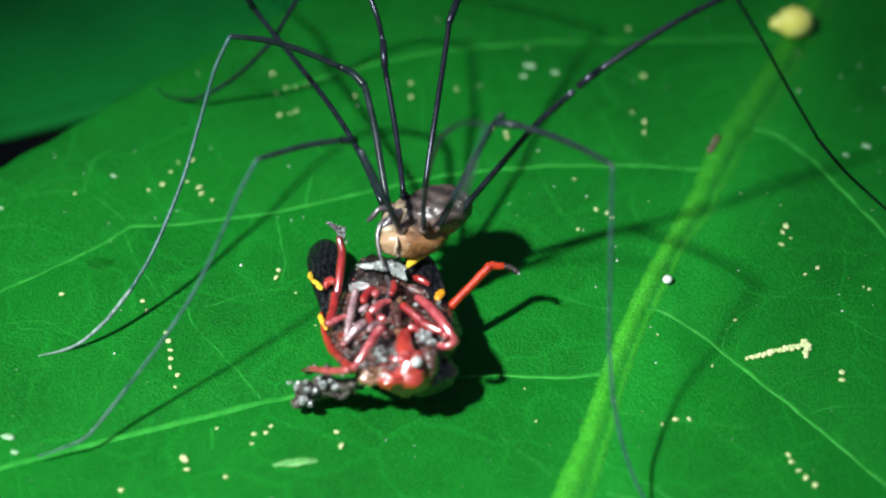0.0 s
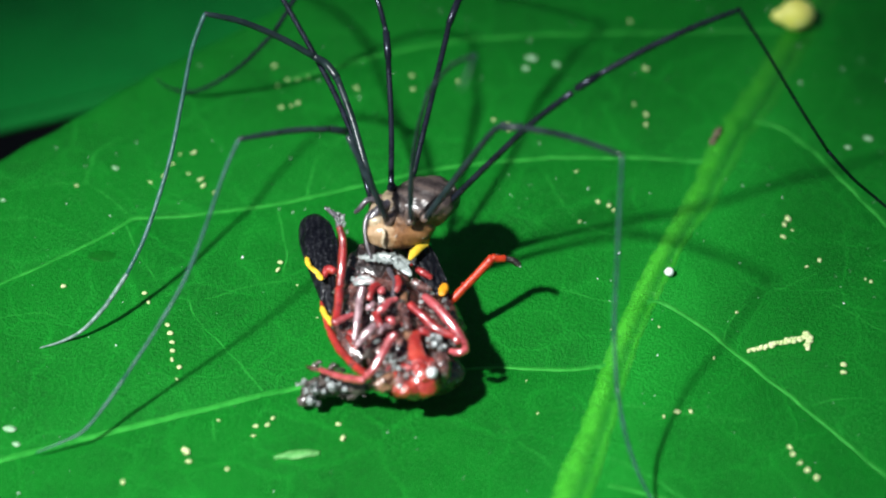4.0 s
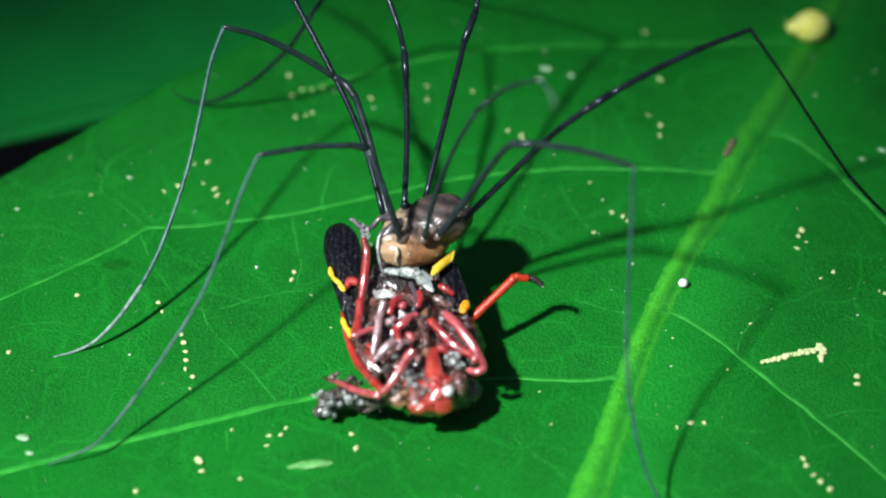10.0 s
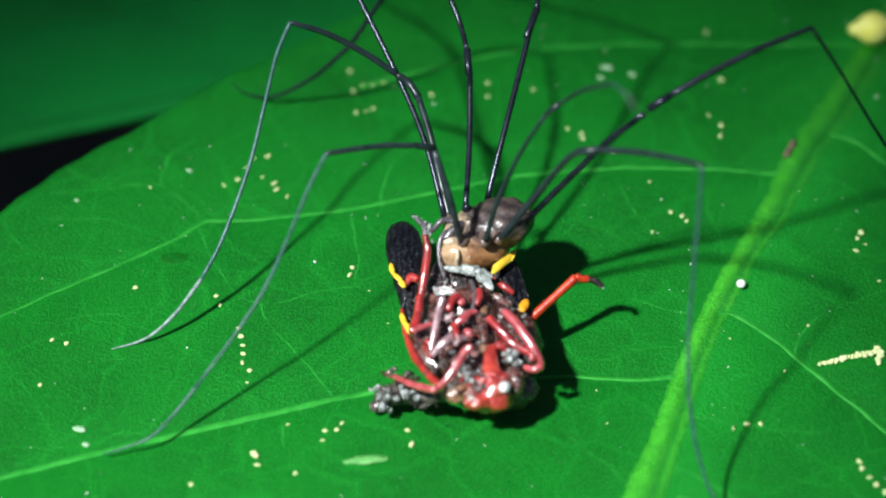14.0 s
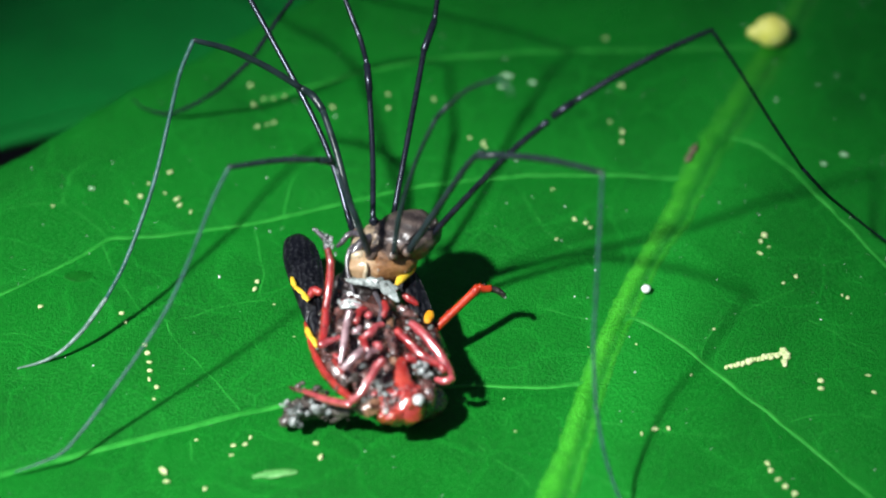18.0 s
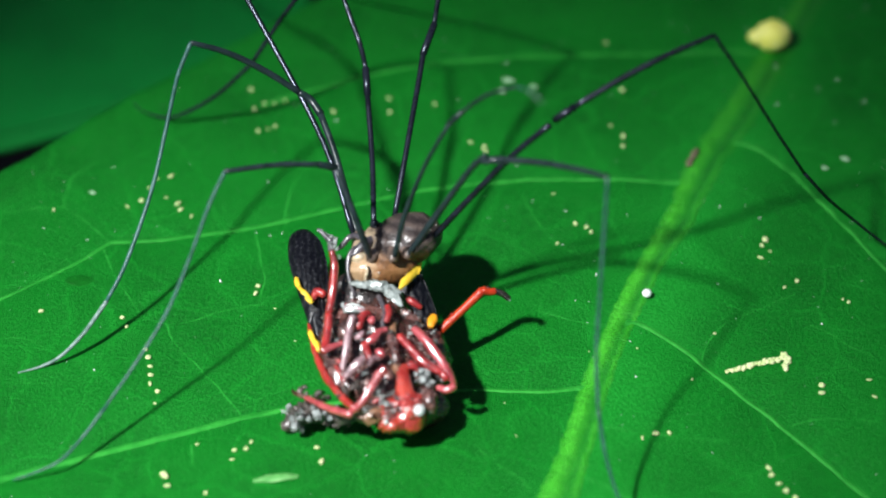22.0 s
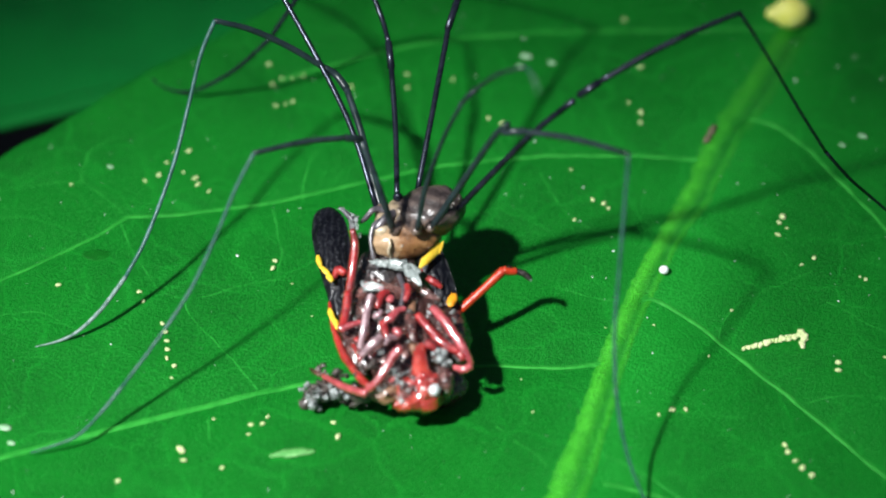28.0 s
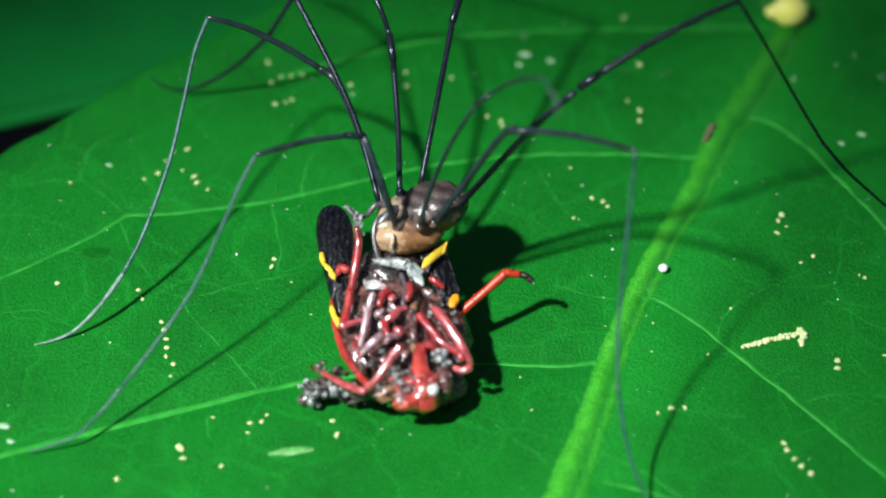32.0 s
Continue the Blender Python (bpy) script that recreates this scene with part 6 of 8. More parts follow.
        (21, (-3.34, -2.69, 5.08), (-9.52, 9.98, 11.81), (-13.39, 13.94, 12.15), (-21.93, 39.06, -8.20)), (21.5, (-3.37, -2.71, 5.06), (-9.52, 9.93, 11.86), (-13.37, 13.92, 12.12), (-21.93, 39.06, -8.20)),
        (22, (-3.21, -2.80, 4.97), (-9.50, 9.52, 12.21), (-13.05, 13.77, 11.79), (-21.93, 39.06, -8.20)), (22.5, (-3.46, -2.66, 5.11), (-9.54, 10.14, 11.67), (-13.50, 13.99, 12.26), (-21.93, 39.06, -8.20)),
        (23, (-3.17, -2.54, 5.23), (-9.55, 10.20, 11.62), (-13.54, 14.00, 12.29), (-21.93, 39.06, -8.20)), (23.5, (-3.33, -2.71, 5.06), (-9.48, 9.93, 11.85), (-13.33, 13.92, 12.10), (-21.93, 39.06, -8.20)),
        (24, (-3.34, -2.77, 5.00), (-9.41, 9.82, 11.95), (-13.20, 13.88, 12.00), (-21.93, 39.06, -8.20)), (24.5, (-3.42, -2.80, 4.97), (-9.36, 9.86, 11.92), (-13.18, 13.89, 12.00), (-21.93, 39.06, -8.20)),
        (25, (-3.42, -2.77, 5.00), (-9.31, 9.99, 11.80), (-13.21, 13.93, 12.07), (-21.93, 39.06, -8.20)), (25.5, (-3.42, -2.77, 5.00), (-9.25, 10.03, 11.76), (-13.19, 13.94, 12.07), (-21.93, 39.06, -8.20)),
        (26, (-3.30, -2.71, 5.06), (-9.20, 10.14, 11.67), (-13.20, 13.97, 12.11), (-21.93, 39.06, -8.20)), (26.5, (-3.13, -2.71, 5.06), (-9.21, 9.99, 11.80), (-13.12, 13.92, 12.02), (-21.93, 39.06, -8.20)),
        (28.5, (-2.89, -2.71, 5.06), (-9.26, 9.71, 12.04), (-12.97, 13.83, 11.84), (-21.93, 39.06, -8.20)), (29, (-2.94, -2.69, 5.07), (-9.28, 9.80, 11.97), (-13.06, 13.87, 11.92), (-21.93, 39.06, -8.20)),
        (29.5, (-2.92, -2.69, 5.07), (-9.16, 9.87, 11.93), (-12.99, 13.89, 11.92), (-21.93, 39.06, -8.20)), (30, (-2.94, -2.68, 5.09), (-9.05, 10.03, 11.81), (-12.99, 13.94, 11.98), (-21.93, 39.06, -8.20)),
        (30.5, (-2.73, -2.60, 5.17), (-8.94, 10.13, 11.74), (-12.94, 13.97, 12.00), (-21.93, 39.06, -8.20)), (31, (-2.70, -2.58, 5.19), (-8.82, 10.24, 11.66), (-12.89, 14.00, 12.01), (-21.93, 39.06, -8.20)),
        (31.5, (-2.73, -2.62, 5.15), (-8.70, 10.24, 11.68), (-12.78, 14.00, 11.96), (-21.93, 39.06, -8.20)), (32, (-2.70, -2.60, 5.17), (-8.59, 10.35, 11.61), (-12.73, 14.03, 11.97), (-21.93, 39.06, -8.20)),
    ])
    stride(leg_back_middle, [
        (0, (-1.60, -1.94, 5.86), (-2.64, 5.10, 8.80), (-4.41, 11.28, 11.81), (-16.04, 13.00, 0.08)), (0.5, (-1.88, -2.14, 5.66), (-2.65, 5.07, 8.25), (-4.24, 11.12, 11.61), (-16.04, 13.00, 0.08)),
        (1, (-2.09, -2.11, 5.69), (-2.64, 4.97, 8.67), (-4.36, 11.13, 11.73), (-16.04, 13.00, 0.08)), (1.5, (-2.57, -1.99, 5.80), (-2.74, 5.18, 8.60), (-4.39, 11.30, 11.78), (-16.04, 13.00, 0.08)),
        (2, (-2.00, -2.13, 5.66), (-2.55, 5.07, 8.32), (-4.24, 11.13, 11.61), (-16.04, 13.00, 0.08)), (2.5, (-2.57, -1.94, 5.86), (-2.69, 5.18, 8.79), (-4.43, 11.35, 11.83), (-16.04, 13.00, 0.08)),
        (3, (-2.09, -2.08, 5.71), (-2.50, 5.05, 8.59), (-4.30, 11.18, 11.68), (-16.04, 13.00, 0.08)), (3.5, (-2.33, -2.11, 5.69), (-2.59, 4.95, 8.75), (-4.37, 11.14, 11.74), (-16.04, 13.00, 0.08)),
        (4, (-2.37, -1.91, 5.89), (-2.55, 5.24, 8.74), (-4.38, 11.38, 11.79), (-16.04, 13.00, 0.08)), (4.5, (-2.17, -2.11, 5.68), (-2.45, 5.03, 8.54), (-4.28, 11.15, 11.65), (-16.04, 13.00, 0.08)),
        (6.5, (-2.41, -2.19, 5.60), (-2.64, 4.93, 8.51), (-4.31, 11.06, 11.67), (-16.04, 13.00, 0.08)), (7, (-2.45, -2.14, 5.66), (-2.69, 4.97, 8.60), (-4.35, 11.12, 11.72), (-16.04, 13.00, 0.08)),
        (7.5, (-2.01, -2.11, 5.69), (-2.60, 5.12, 8.27), (-4.24, 11.16, 11.61), (-16.04, 13.00, 0.08)), (8, (-2.17, -1.91, 5.89), (-2.69, 5.18, 8.86), (-4.45, 11.36, 11.86), (-16.04, 13.00, 0.08)),
        (8.5, (-2.53, -2.13, 5.66), (-2.65, 5.06, 8.39), (-4.28, 11.15, 11.66), (-16.04, 13.00, 0.08)), (9, (-2.41, -2.19, 5.60), (-2.50, 4.98, 8.40), (-4.24, 11.07, 11.60), (-16.04, 13.00, 0.08)),
        (9.5, (-2.41, -2.22, 5.57), (-2.41, 4.95, 8.36), (-4.20, 11.03, 11.55), (-16.04, 13.00, 0.08)), (10, (-2.41, -2.19, 5.60), (-2.36, 5.05, 8.21), (-4.15, 11.08, 11.50), (-16.04, 13.00, 0.08)),
        (10.5, (-2.41, -2.22, 5.57), (-2.36, 4.95, 8.35), (-4.19, 11.03, 11.54), (-16.04, 13.00, 0.08)), (11, (-2.45, -2.28, 5.51), (-2.41, 4.83, 8.48), (-4.23, 10.95, 11.56), (-16.04, 13.00, 0.08)),
        (11.5, (-2.45, -2.37, 5.43), (-2.36, 4.66, 8.56), (-4.23, 10.83, 11.54), (-16.04, 13.00, 0.08)), (12, (-2.53, -2.40, 5.40), (-2.36, 4.59, 8.63), (-4.24, 10.78, 11.55), (-16.04, 13.00, 0.08)),
        (12.5, (-2.45, -2.37, 5.43), (-2.36, 4.61, 8.67), (-4.26, 10.81, 11.57), (-16.04, 13.00, 0.08)), (13, (-2.57, -2.42, 5.37), (-2.36, 4.51, 8.70), (-4.26, 10.72, 11.56), (-16.04, 13.00, 0.08)),
        (13.5, (-2.45, -2.42, 5.37), (-2.26, 4.51, 8.70), (-4.23, 10.72, 11.53), (-16.04, 13.00, 0.08)), (15.5, (-2.04, -2.42, 5.37), (-2.22, 4.62, 8.48), (-4.16, 10.76, 11.46), (-16.04, 13.00, 0.08)),
        (16, (-2.21, -2.57, 5.22), (-2.22, 4.41, 8.47), (-4.15, 10.58, 11.41), (-16.04, 13.00, 0.08)), (16.5, (-2.13, -2.48, 5.31), (-2.21, 4.58, 8.38), (-4.13, 10.70, 11.41), (-16.04, 13.00, 0.08)),
        (17, (-2.13, -2.28, 5.51), (-2.21, 4.82, 8.48), (-4.17, 10.93, 11.51), (-16.04, 13.00, 0.08)), (17.5, (-2.17, -2.37, 5.43), (-2.26, 4.71, 8.45), (-4.17, 10.84, 11.49), (-16.04, 13.00, 0.08)),
        (18, (-2.09, -2.48, 5.31), (-2.26, 4.62, 8.28), (-4.11, 10.72, 11.40), (-16.04, 13.00, 0.08)), (18.5, (-2.00, -2.45, 5.34), (-2.26, 4.64, 8.33), (-4.13, 10.75, 11.42), (-16.04, 13.00, 0.08)),
        (19, (-2.25, -2.42, 5.37), (-2.40, 4.62, 8.48), (-4.21, 10.77, 11.52), (-16.04, 13.00, 0.08)), (19.5, (-2.09, -2.48, 5.31), (-2.31, 4.57, 8.39), (-4.16, 10.71, 11.45), (-16.04, 13.00, 0.08)),
        (20, (-2.29, -2.28, 5.51), (-2.50, 4.86, 8.38), (-4.22, 10.96, 11.56), (-16.04, 13.00, 0.08)), (20.5, (-2.17, -2.42, 5.37), (-2.41, 4.66, 8.37), (-4.18, 10.78, 11.49), (-16.04, 13.00, 0.08)),
        (21, (-2.21, -2.31, 5.48), (-2.45, 4.88, 8.23), (-4.17, 10.94, 11.50), (-16.04, 13.00, 0.08)), (21.5, (-2.24, -2.34, 5.46), (-2.50, 4.73, 8.51), (-4.25, 10.88, 11.58), (-16.04, 13.00, 0.08)),
        (22, (-2.09, -2.42, 5.37), (-2.41, 4.74, 8.17), (-4.13, 10.80, 11.43), (-16.04, 13.00, 0.08)), (22.5, (-2.33, -2.28, 5.51), (-2.50, 4.90, 8.28), (-4.20, 10.97, 11.54), (-16.04, 13.00, 0.08)),
        (23, (-2.05, -2.16, 5.63), (-2.41, 5.06, 8.26), (-4.18, 11.10, 11.54), (-16.04, 13.00, 0.08)), (23.5, (-2.20, -2.34, 5.46), (-2.36, 4.77, 8.40), (-4.19, 10.89, 11.51), (-16.04, 13.00, 0.08)),
        (24, (-2.21, -2.40, 5.40), (-2.31, 4.69, 8.40), (-4.17, 10.81, 11.48), (-16.04, 13.00, 0.08)), (24.5, (-2.29, -2.42, 5.37), (-2.26, 4.71, 8.27), (-4.11, 10.79, 11.42), (-16.04, 13.00, 0.08)),
        (25, (-2.29, -2.39, 5.40), (-2.31, 4.69, 8.41), (-4.17, 10.81, 11.48), (-16.04, 13.00, 0.08)), (25.5, (-2.29, -2.40, 5.40), (-2.26, 4.73, 8.31), (-4.13, 10.82, 11.44), (-16.04, 13.00, 0.08)),
        (26, (-2.17, -2.34, 5.46), (-2.27, 4.82, 8.29), (-4.13, 10.89, 11.45), (-16.04, 13.00, 0.08)), (26.5, (-2.00, -2.34, 5.46), (-2.22, 4.82, 8.29), (-4.12, 10.89, 11.44), (-16.04, 13.00, 0.08)),
        (28.5, (-1.76, -2.34, 5.46), (-2.07, 4.85, 8.19), (-4.05, 10.88, 11.37), (-16.04, 13.00, 0.08)), (29, (-1.81, -2.32, 5.47), (-2.12, 4.81, 8.37), (-4.11, 10.89, 11.43), (-16.04, 13.00, 0.08)),
        (29.5, (-1.79, -2.32, 5.47), (-2.08, 4.89, 8.16), (-4.04, 10.91, 11.36), (-16.04, 13.00, 0.08)), (30, (-1.81, -2.30, 5.49), (-1.94, 4.94, 8.12), (-3.99, 10.93, 11.31), (-16.04, 13.00, 0.08)),
        (30.5, (-1.60, -2.22, 5.57), (-1.89, 4.90, 8.47), (-4.08, 10.97, 11.42), (-16.04, 13.00, 0.08)), (31, (-1.58, -2.21, 5.59), (-1.88, 4.90, 8.54), (-4.10, 10.98, 11.44), (-16.04, 13.00, 0.08)),
        (31.5, (-1.60, -2.24, 5.55), (-1.93, 4.76, 8.72), (-4.16, 10.91, 11.49), (-16.04, 13.00, 0.08)), (32, (-1.58, -2.22, 5.57), (-1.93, 4.75, 8.80), (-4.18, 10.91, 11.51), (-16.04, 13.00, 0.08)),
    ])
    stride(leg_back_right, [
        (0, (-0.47, -1.41, 5.86), (0.88, 6.66, 10.63), (2.36, 12.37, 12.82), (-4.82, 23.63, 0.08)), (0.5, (-0.75, -1.61, 5.66), (0.79, 6.47, 10.35), (2.29, 12.14, 12.65), (-4.82, 23.63, 0.08)),
        (1, (-0.96, -1.58, 5.69), (0.84, 6.66, 9.99), (2.40, 12.17, 12.61), (-4.82, 23.63, 0.08)), (1.5, (-1.44, -1.47, 5.80), (0.69, 6.58, 10.32), (2.29, 12.19, 12.70), (-4.82, 23.63, 0.08)),
        (2, (-0.88, -1.61, 5.66), (0.79, 6.91, 9.45), (2.48, 12.13, 12.53), (-4.82, 23.63, 0.08)), (2.5, (-1.44, -1.41, 5.86), (0.70, 7.02, 9.59), (2.46, 12.24, 12.65), (-4.82, 23.63, 0.08)),
        (3, (-0.96, -1.56, 5.71), (0.93, 6.50, 10.32), (2.37, 12.18, 12.64), (-4.82, 23.63, 0.08)), (3.5, (-1.20, -1.58, 5.69), (0.84, 6.41, 10.35), (2.30, 12.10, 12.61), (-4.82, 23.63, 0.08)),
        (4, (-1.24, -1.38, 5.89), (0.79, 7.08, 9.60), (2.52, 12.31, 12.67), (-4.82, 23.63, 0.08)), (4.5, (-1.04, -1.58, 5.68), (0.88, 6.46, 10.29), (2.34, 12.13, 12.62), (-4.82, 23.63, 0.08)),
        (6.5, (-1.28, -1.67, 5.60), (0.65, 6.47, 10.03), (2.26, 12.01, 12.55), (-4.82, 23.63, 0.08)), (7, (-1.32, -1.61, 5.66), (0.60, 6.58, 10.00), (2.27, 12.07, 12.60), (-4.82, 23.63, 0.08)),
        (7.5, (-0.88, -1.58, 5.69), (0.65, 6.76, 9.90), (2.35, 12.17, 12.64), (-4.82, 23.63, 0.08)), (8, (-1.04, -1.38, 5.89), (0.65, 6.70, 10.52), (2.28, 12.33, 12.83), (-4.82, 23.63, 0.08)),
        (8.5, (-1.41, -1.61, 5.66), (0.65, 6.65, 9.81), (2.33, 12.06, 12.56), (-4.82, 23.63, 0.08)), (9, (-1.28, -1.67, 5.60), (0.74, 6.62, 9.70), (2.37, 12.03, 12.50), (-4.82, 23.63, 0.08)),
        (9.5, (-1.29, -1.70, 5.57), (0.83, 6.43, 9.93), (2.34, 11.99, 12.49), (-4.82, 23.63, 0.08)), (10, (-1.28, -1.67, 5.60), (0.84, 6.74, 9.40), (2.47, 12.02, 12.43), (-4.82, 23.63, 0.08)),
        (10.5, (-1.28, -1.70, 5.57), (0.88, 6.54, 9.71), (2.41, 12.00, 12.45), (-4.82, 23.63, 0.08)), (11, (-1.33, -1.76, 5.51), (0.83, 6.44, 9.74), (2.36, 11.93, 12.42), (-4.82, 23.63, 0.08)),
        (11.5, (-1.33, -1.84, 5.43), (0.83, 6.25, 9.85), (2.29, 11.83, 12.36), (-4.82, 23.63, 0.08)), (12, (-1.41, -1.87, 5.40), (0.79, 6.14, 9.95), (2.23, 11.78, 12.35), (-4.82, 23.63, 0.08)),
        (12.5, (-1.33, -1.84, 5.43), (0.79, 6.20, 9.95), (2.25, 11.83, 12.38), (-4.82, 23.63, 0.08)), (13, (-1.45, -1.90, 5.37), (0.79, 6.10, 9.92), (2.22, 11.74, 12.32), (-4.82, 23.63, 0.08)),
        (13.5, (-1.32, -1.90, 5.37), (0.88, 5.95, 10.18), (2.19, 11.73, 12.32), (-4.82, 23.63, 0.08)), (15.5, (-0.92, -1.90, 5.37), (0.84, 6.19, 9.97), (2.27, 11.83, 12.38), (-4.82, 23.63, 0.08)),
        (16, (-1.08, -2.04, 5.22), (0.83, 6.02, 9.80), (2.23, 11.66, 12.23), (-4.82, 23.63, 0.08)), (16.5, (-1.00, -1.96, 5.31), (0.84, 6.19, 9.77), (2.29, 11.77, 12.31), (-4.82, 23.63, 0.08)),
        (17, (-1.00, -1.76, 5.51), (0.84, 6.58, 9.61), (2.41, 11.98, 12.44), (-4.82, 23.63, 0.08)), (17.5, (-1.04, -1.84, 5.43), (0.79, 6.34, 9.83), (2.30, 11.88, 12.41), (-4.82, 23.63, 0.08)),
        (18, (-0.96, -1.96, 5.31), (0.74, 6.25, 9.72), (2.26, 11.78, 12.33), (-4.82, 23.63, 0.08)), (18.5, (-0.88, -1.93, 5.34), (0.79, 6.22, 9.88), (2.26, 11.81, 12.36), (-4.82, 23.63, 0.08)),
        (19, (-1.12, -1.90, 5.37), (0.65, 6.33, 9.71), (2.24, 11.81, 12.37), (-4.82, 23.63, 0.08)), (19.5, (-0.96, -1.96, 5.31), (0.70, 6.27, 9.70), (2.25, 11.78, 12.33), (-4.82, 23.63, 0.08)),
        (20, (-1.16, -1.76, 5.51), (0.55, 6.51, 9.80), (2.24, 11.95, 12.50), (-4.82, 23.63, 0.08)), (20.5, (-1.04, -1.90, 5.37), (0.65, 6.29, 9.81), (2.22, 11.82, 12.39), (-4.82, 23.63, 0.08)),
        (21, (-1.08, -1.79, 5.48), (0.60, 6.50, 9.74), (2.27, 11.93, 12.47), (-4.82, 23.63, 0.08)), (21.5, (-1.12, -1.81, 5.46), (0.60, 6.47, 9.72), (2.26, 11.90, 12.44), (-4.82, 23.63, 0.08)),
        (22, (-0.96, -1.90, 5.37), (0.65, 6.39, 9.66), (2.26, 11.83, 12.38), (-4.82, 23.63, 0.08)), (22.5, (-1.20, -1.76, 5.51), (0.55, 6.66, 9.47), (2.31, 11.93, 12.45), (-4.82, 23.63, 0.08)),
        (23, (-0.92, -1.64, 5.63), (0.74, 6.97, 9.19), (2.50, 12.06, 12.46), (-4.82, 23.63, 0.08)), (23.5, (-1.08, -1.81, 5.46), (0.75, 6.60, 9.41), (2.39, 11.90, 12.38), (-4.82, 23.63, 0.08)),
        (24, (-1.08, -1.87, 5.40), (0.79, 6.48, 9.44), (2.37, 11.85, 12.33), (-4.82, 23.63, 0.08)), (24.5, (-1.16, -1.90, 5.37), (0.84, 6.51, 9.23), (2.42, 11.80, 12.26), (-4.82, 23.63, 0.08)),
        (25, (-1.16, -1.87, 5.40), (0.79, 6.45, 9.48), (2.36, 11.84, 12.33), (-4.82, 23.63, 0.08)), (25.5, (-1.16, -1.87, 5.40), (0.84, 6.48, 9.38), (2.40, 11.84, 12.31), (-4.82, 23.63, 0.08)),
        (26, (-1.04, -1.81, 5.46), (0.84, 6.72, 9.10), (2.48, 11.89, 12.30), (-4.82, 23.63, 0.08)), (26.5, (-0.88, -1.81, 5.46), (0.89, 6.62, 9.39), (2.46, 11.94, 12.37), (-4.82, 23.63, 0.08)),
        (28.5, (-0.64, -1.81, 5.46), (1.03, 6.55, 9.58), (2.49, 11.99, 12.40), (-4.82, 23.63, 0.08)), (29, (-0.69, -1.79, 5.47), (1.03, 6.68, 9.33), (2.54, 11.99, 12.36), (-4.82, 23.63, 0.08)),
        (29.5, (-0.66, -1.79, 5.47), (1.03, 6.74, 9.22), (2.57, 11.98, 12.35), (-4.82, 23.63, 0.08)), (30, (-0.69, -1.78, 5.49), (1.17, 6.73, 9.22), (2.63, 12.01, 12.33), (-4.82, 23.63, 0.08)),
        (30.5, (-0.48, -1.70, 5.57), (1.31, 6.64, 9.69), (2.63, 12.14, 12.45), (-4.82, 23.63, 0.08)), (31, (-0.45, -1.68, 5.59), (1.31, 6.75, 9.52), (2.67, 12.16, 12.45), (-4.82, 23.63, 0.08)),
        (31.5, (-0.48, -1.72, 5.55), (1.26, 6.71, 9.49), (2.64, 12.12, 12.42), (-4.82, 23.63, 0.08)), (32, (-0.45, -1.70, 5.57), (1.31, 6.46, 10.04), (2.55, 12.13, 12.49), (-4.82, 23.63, 0.08)),
    ])
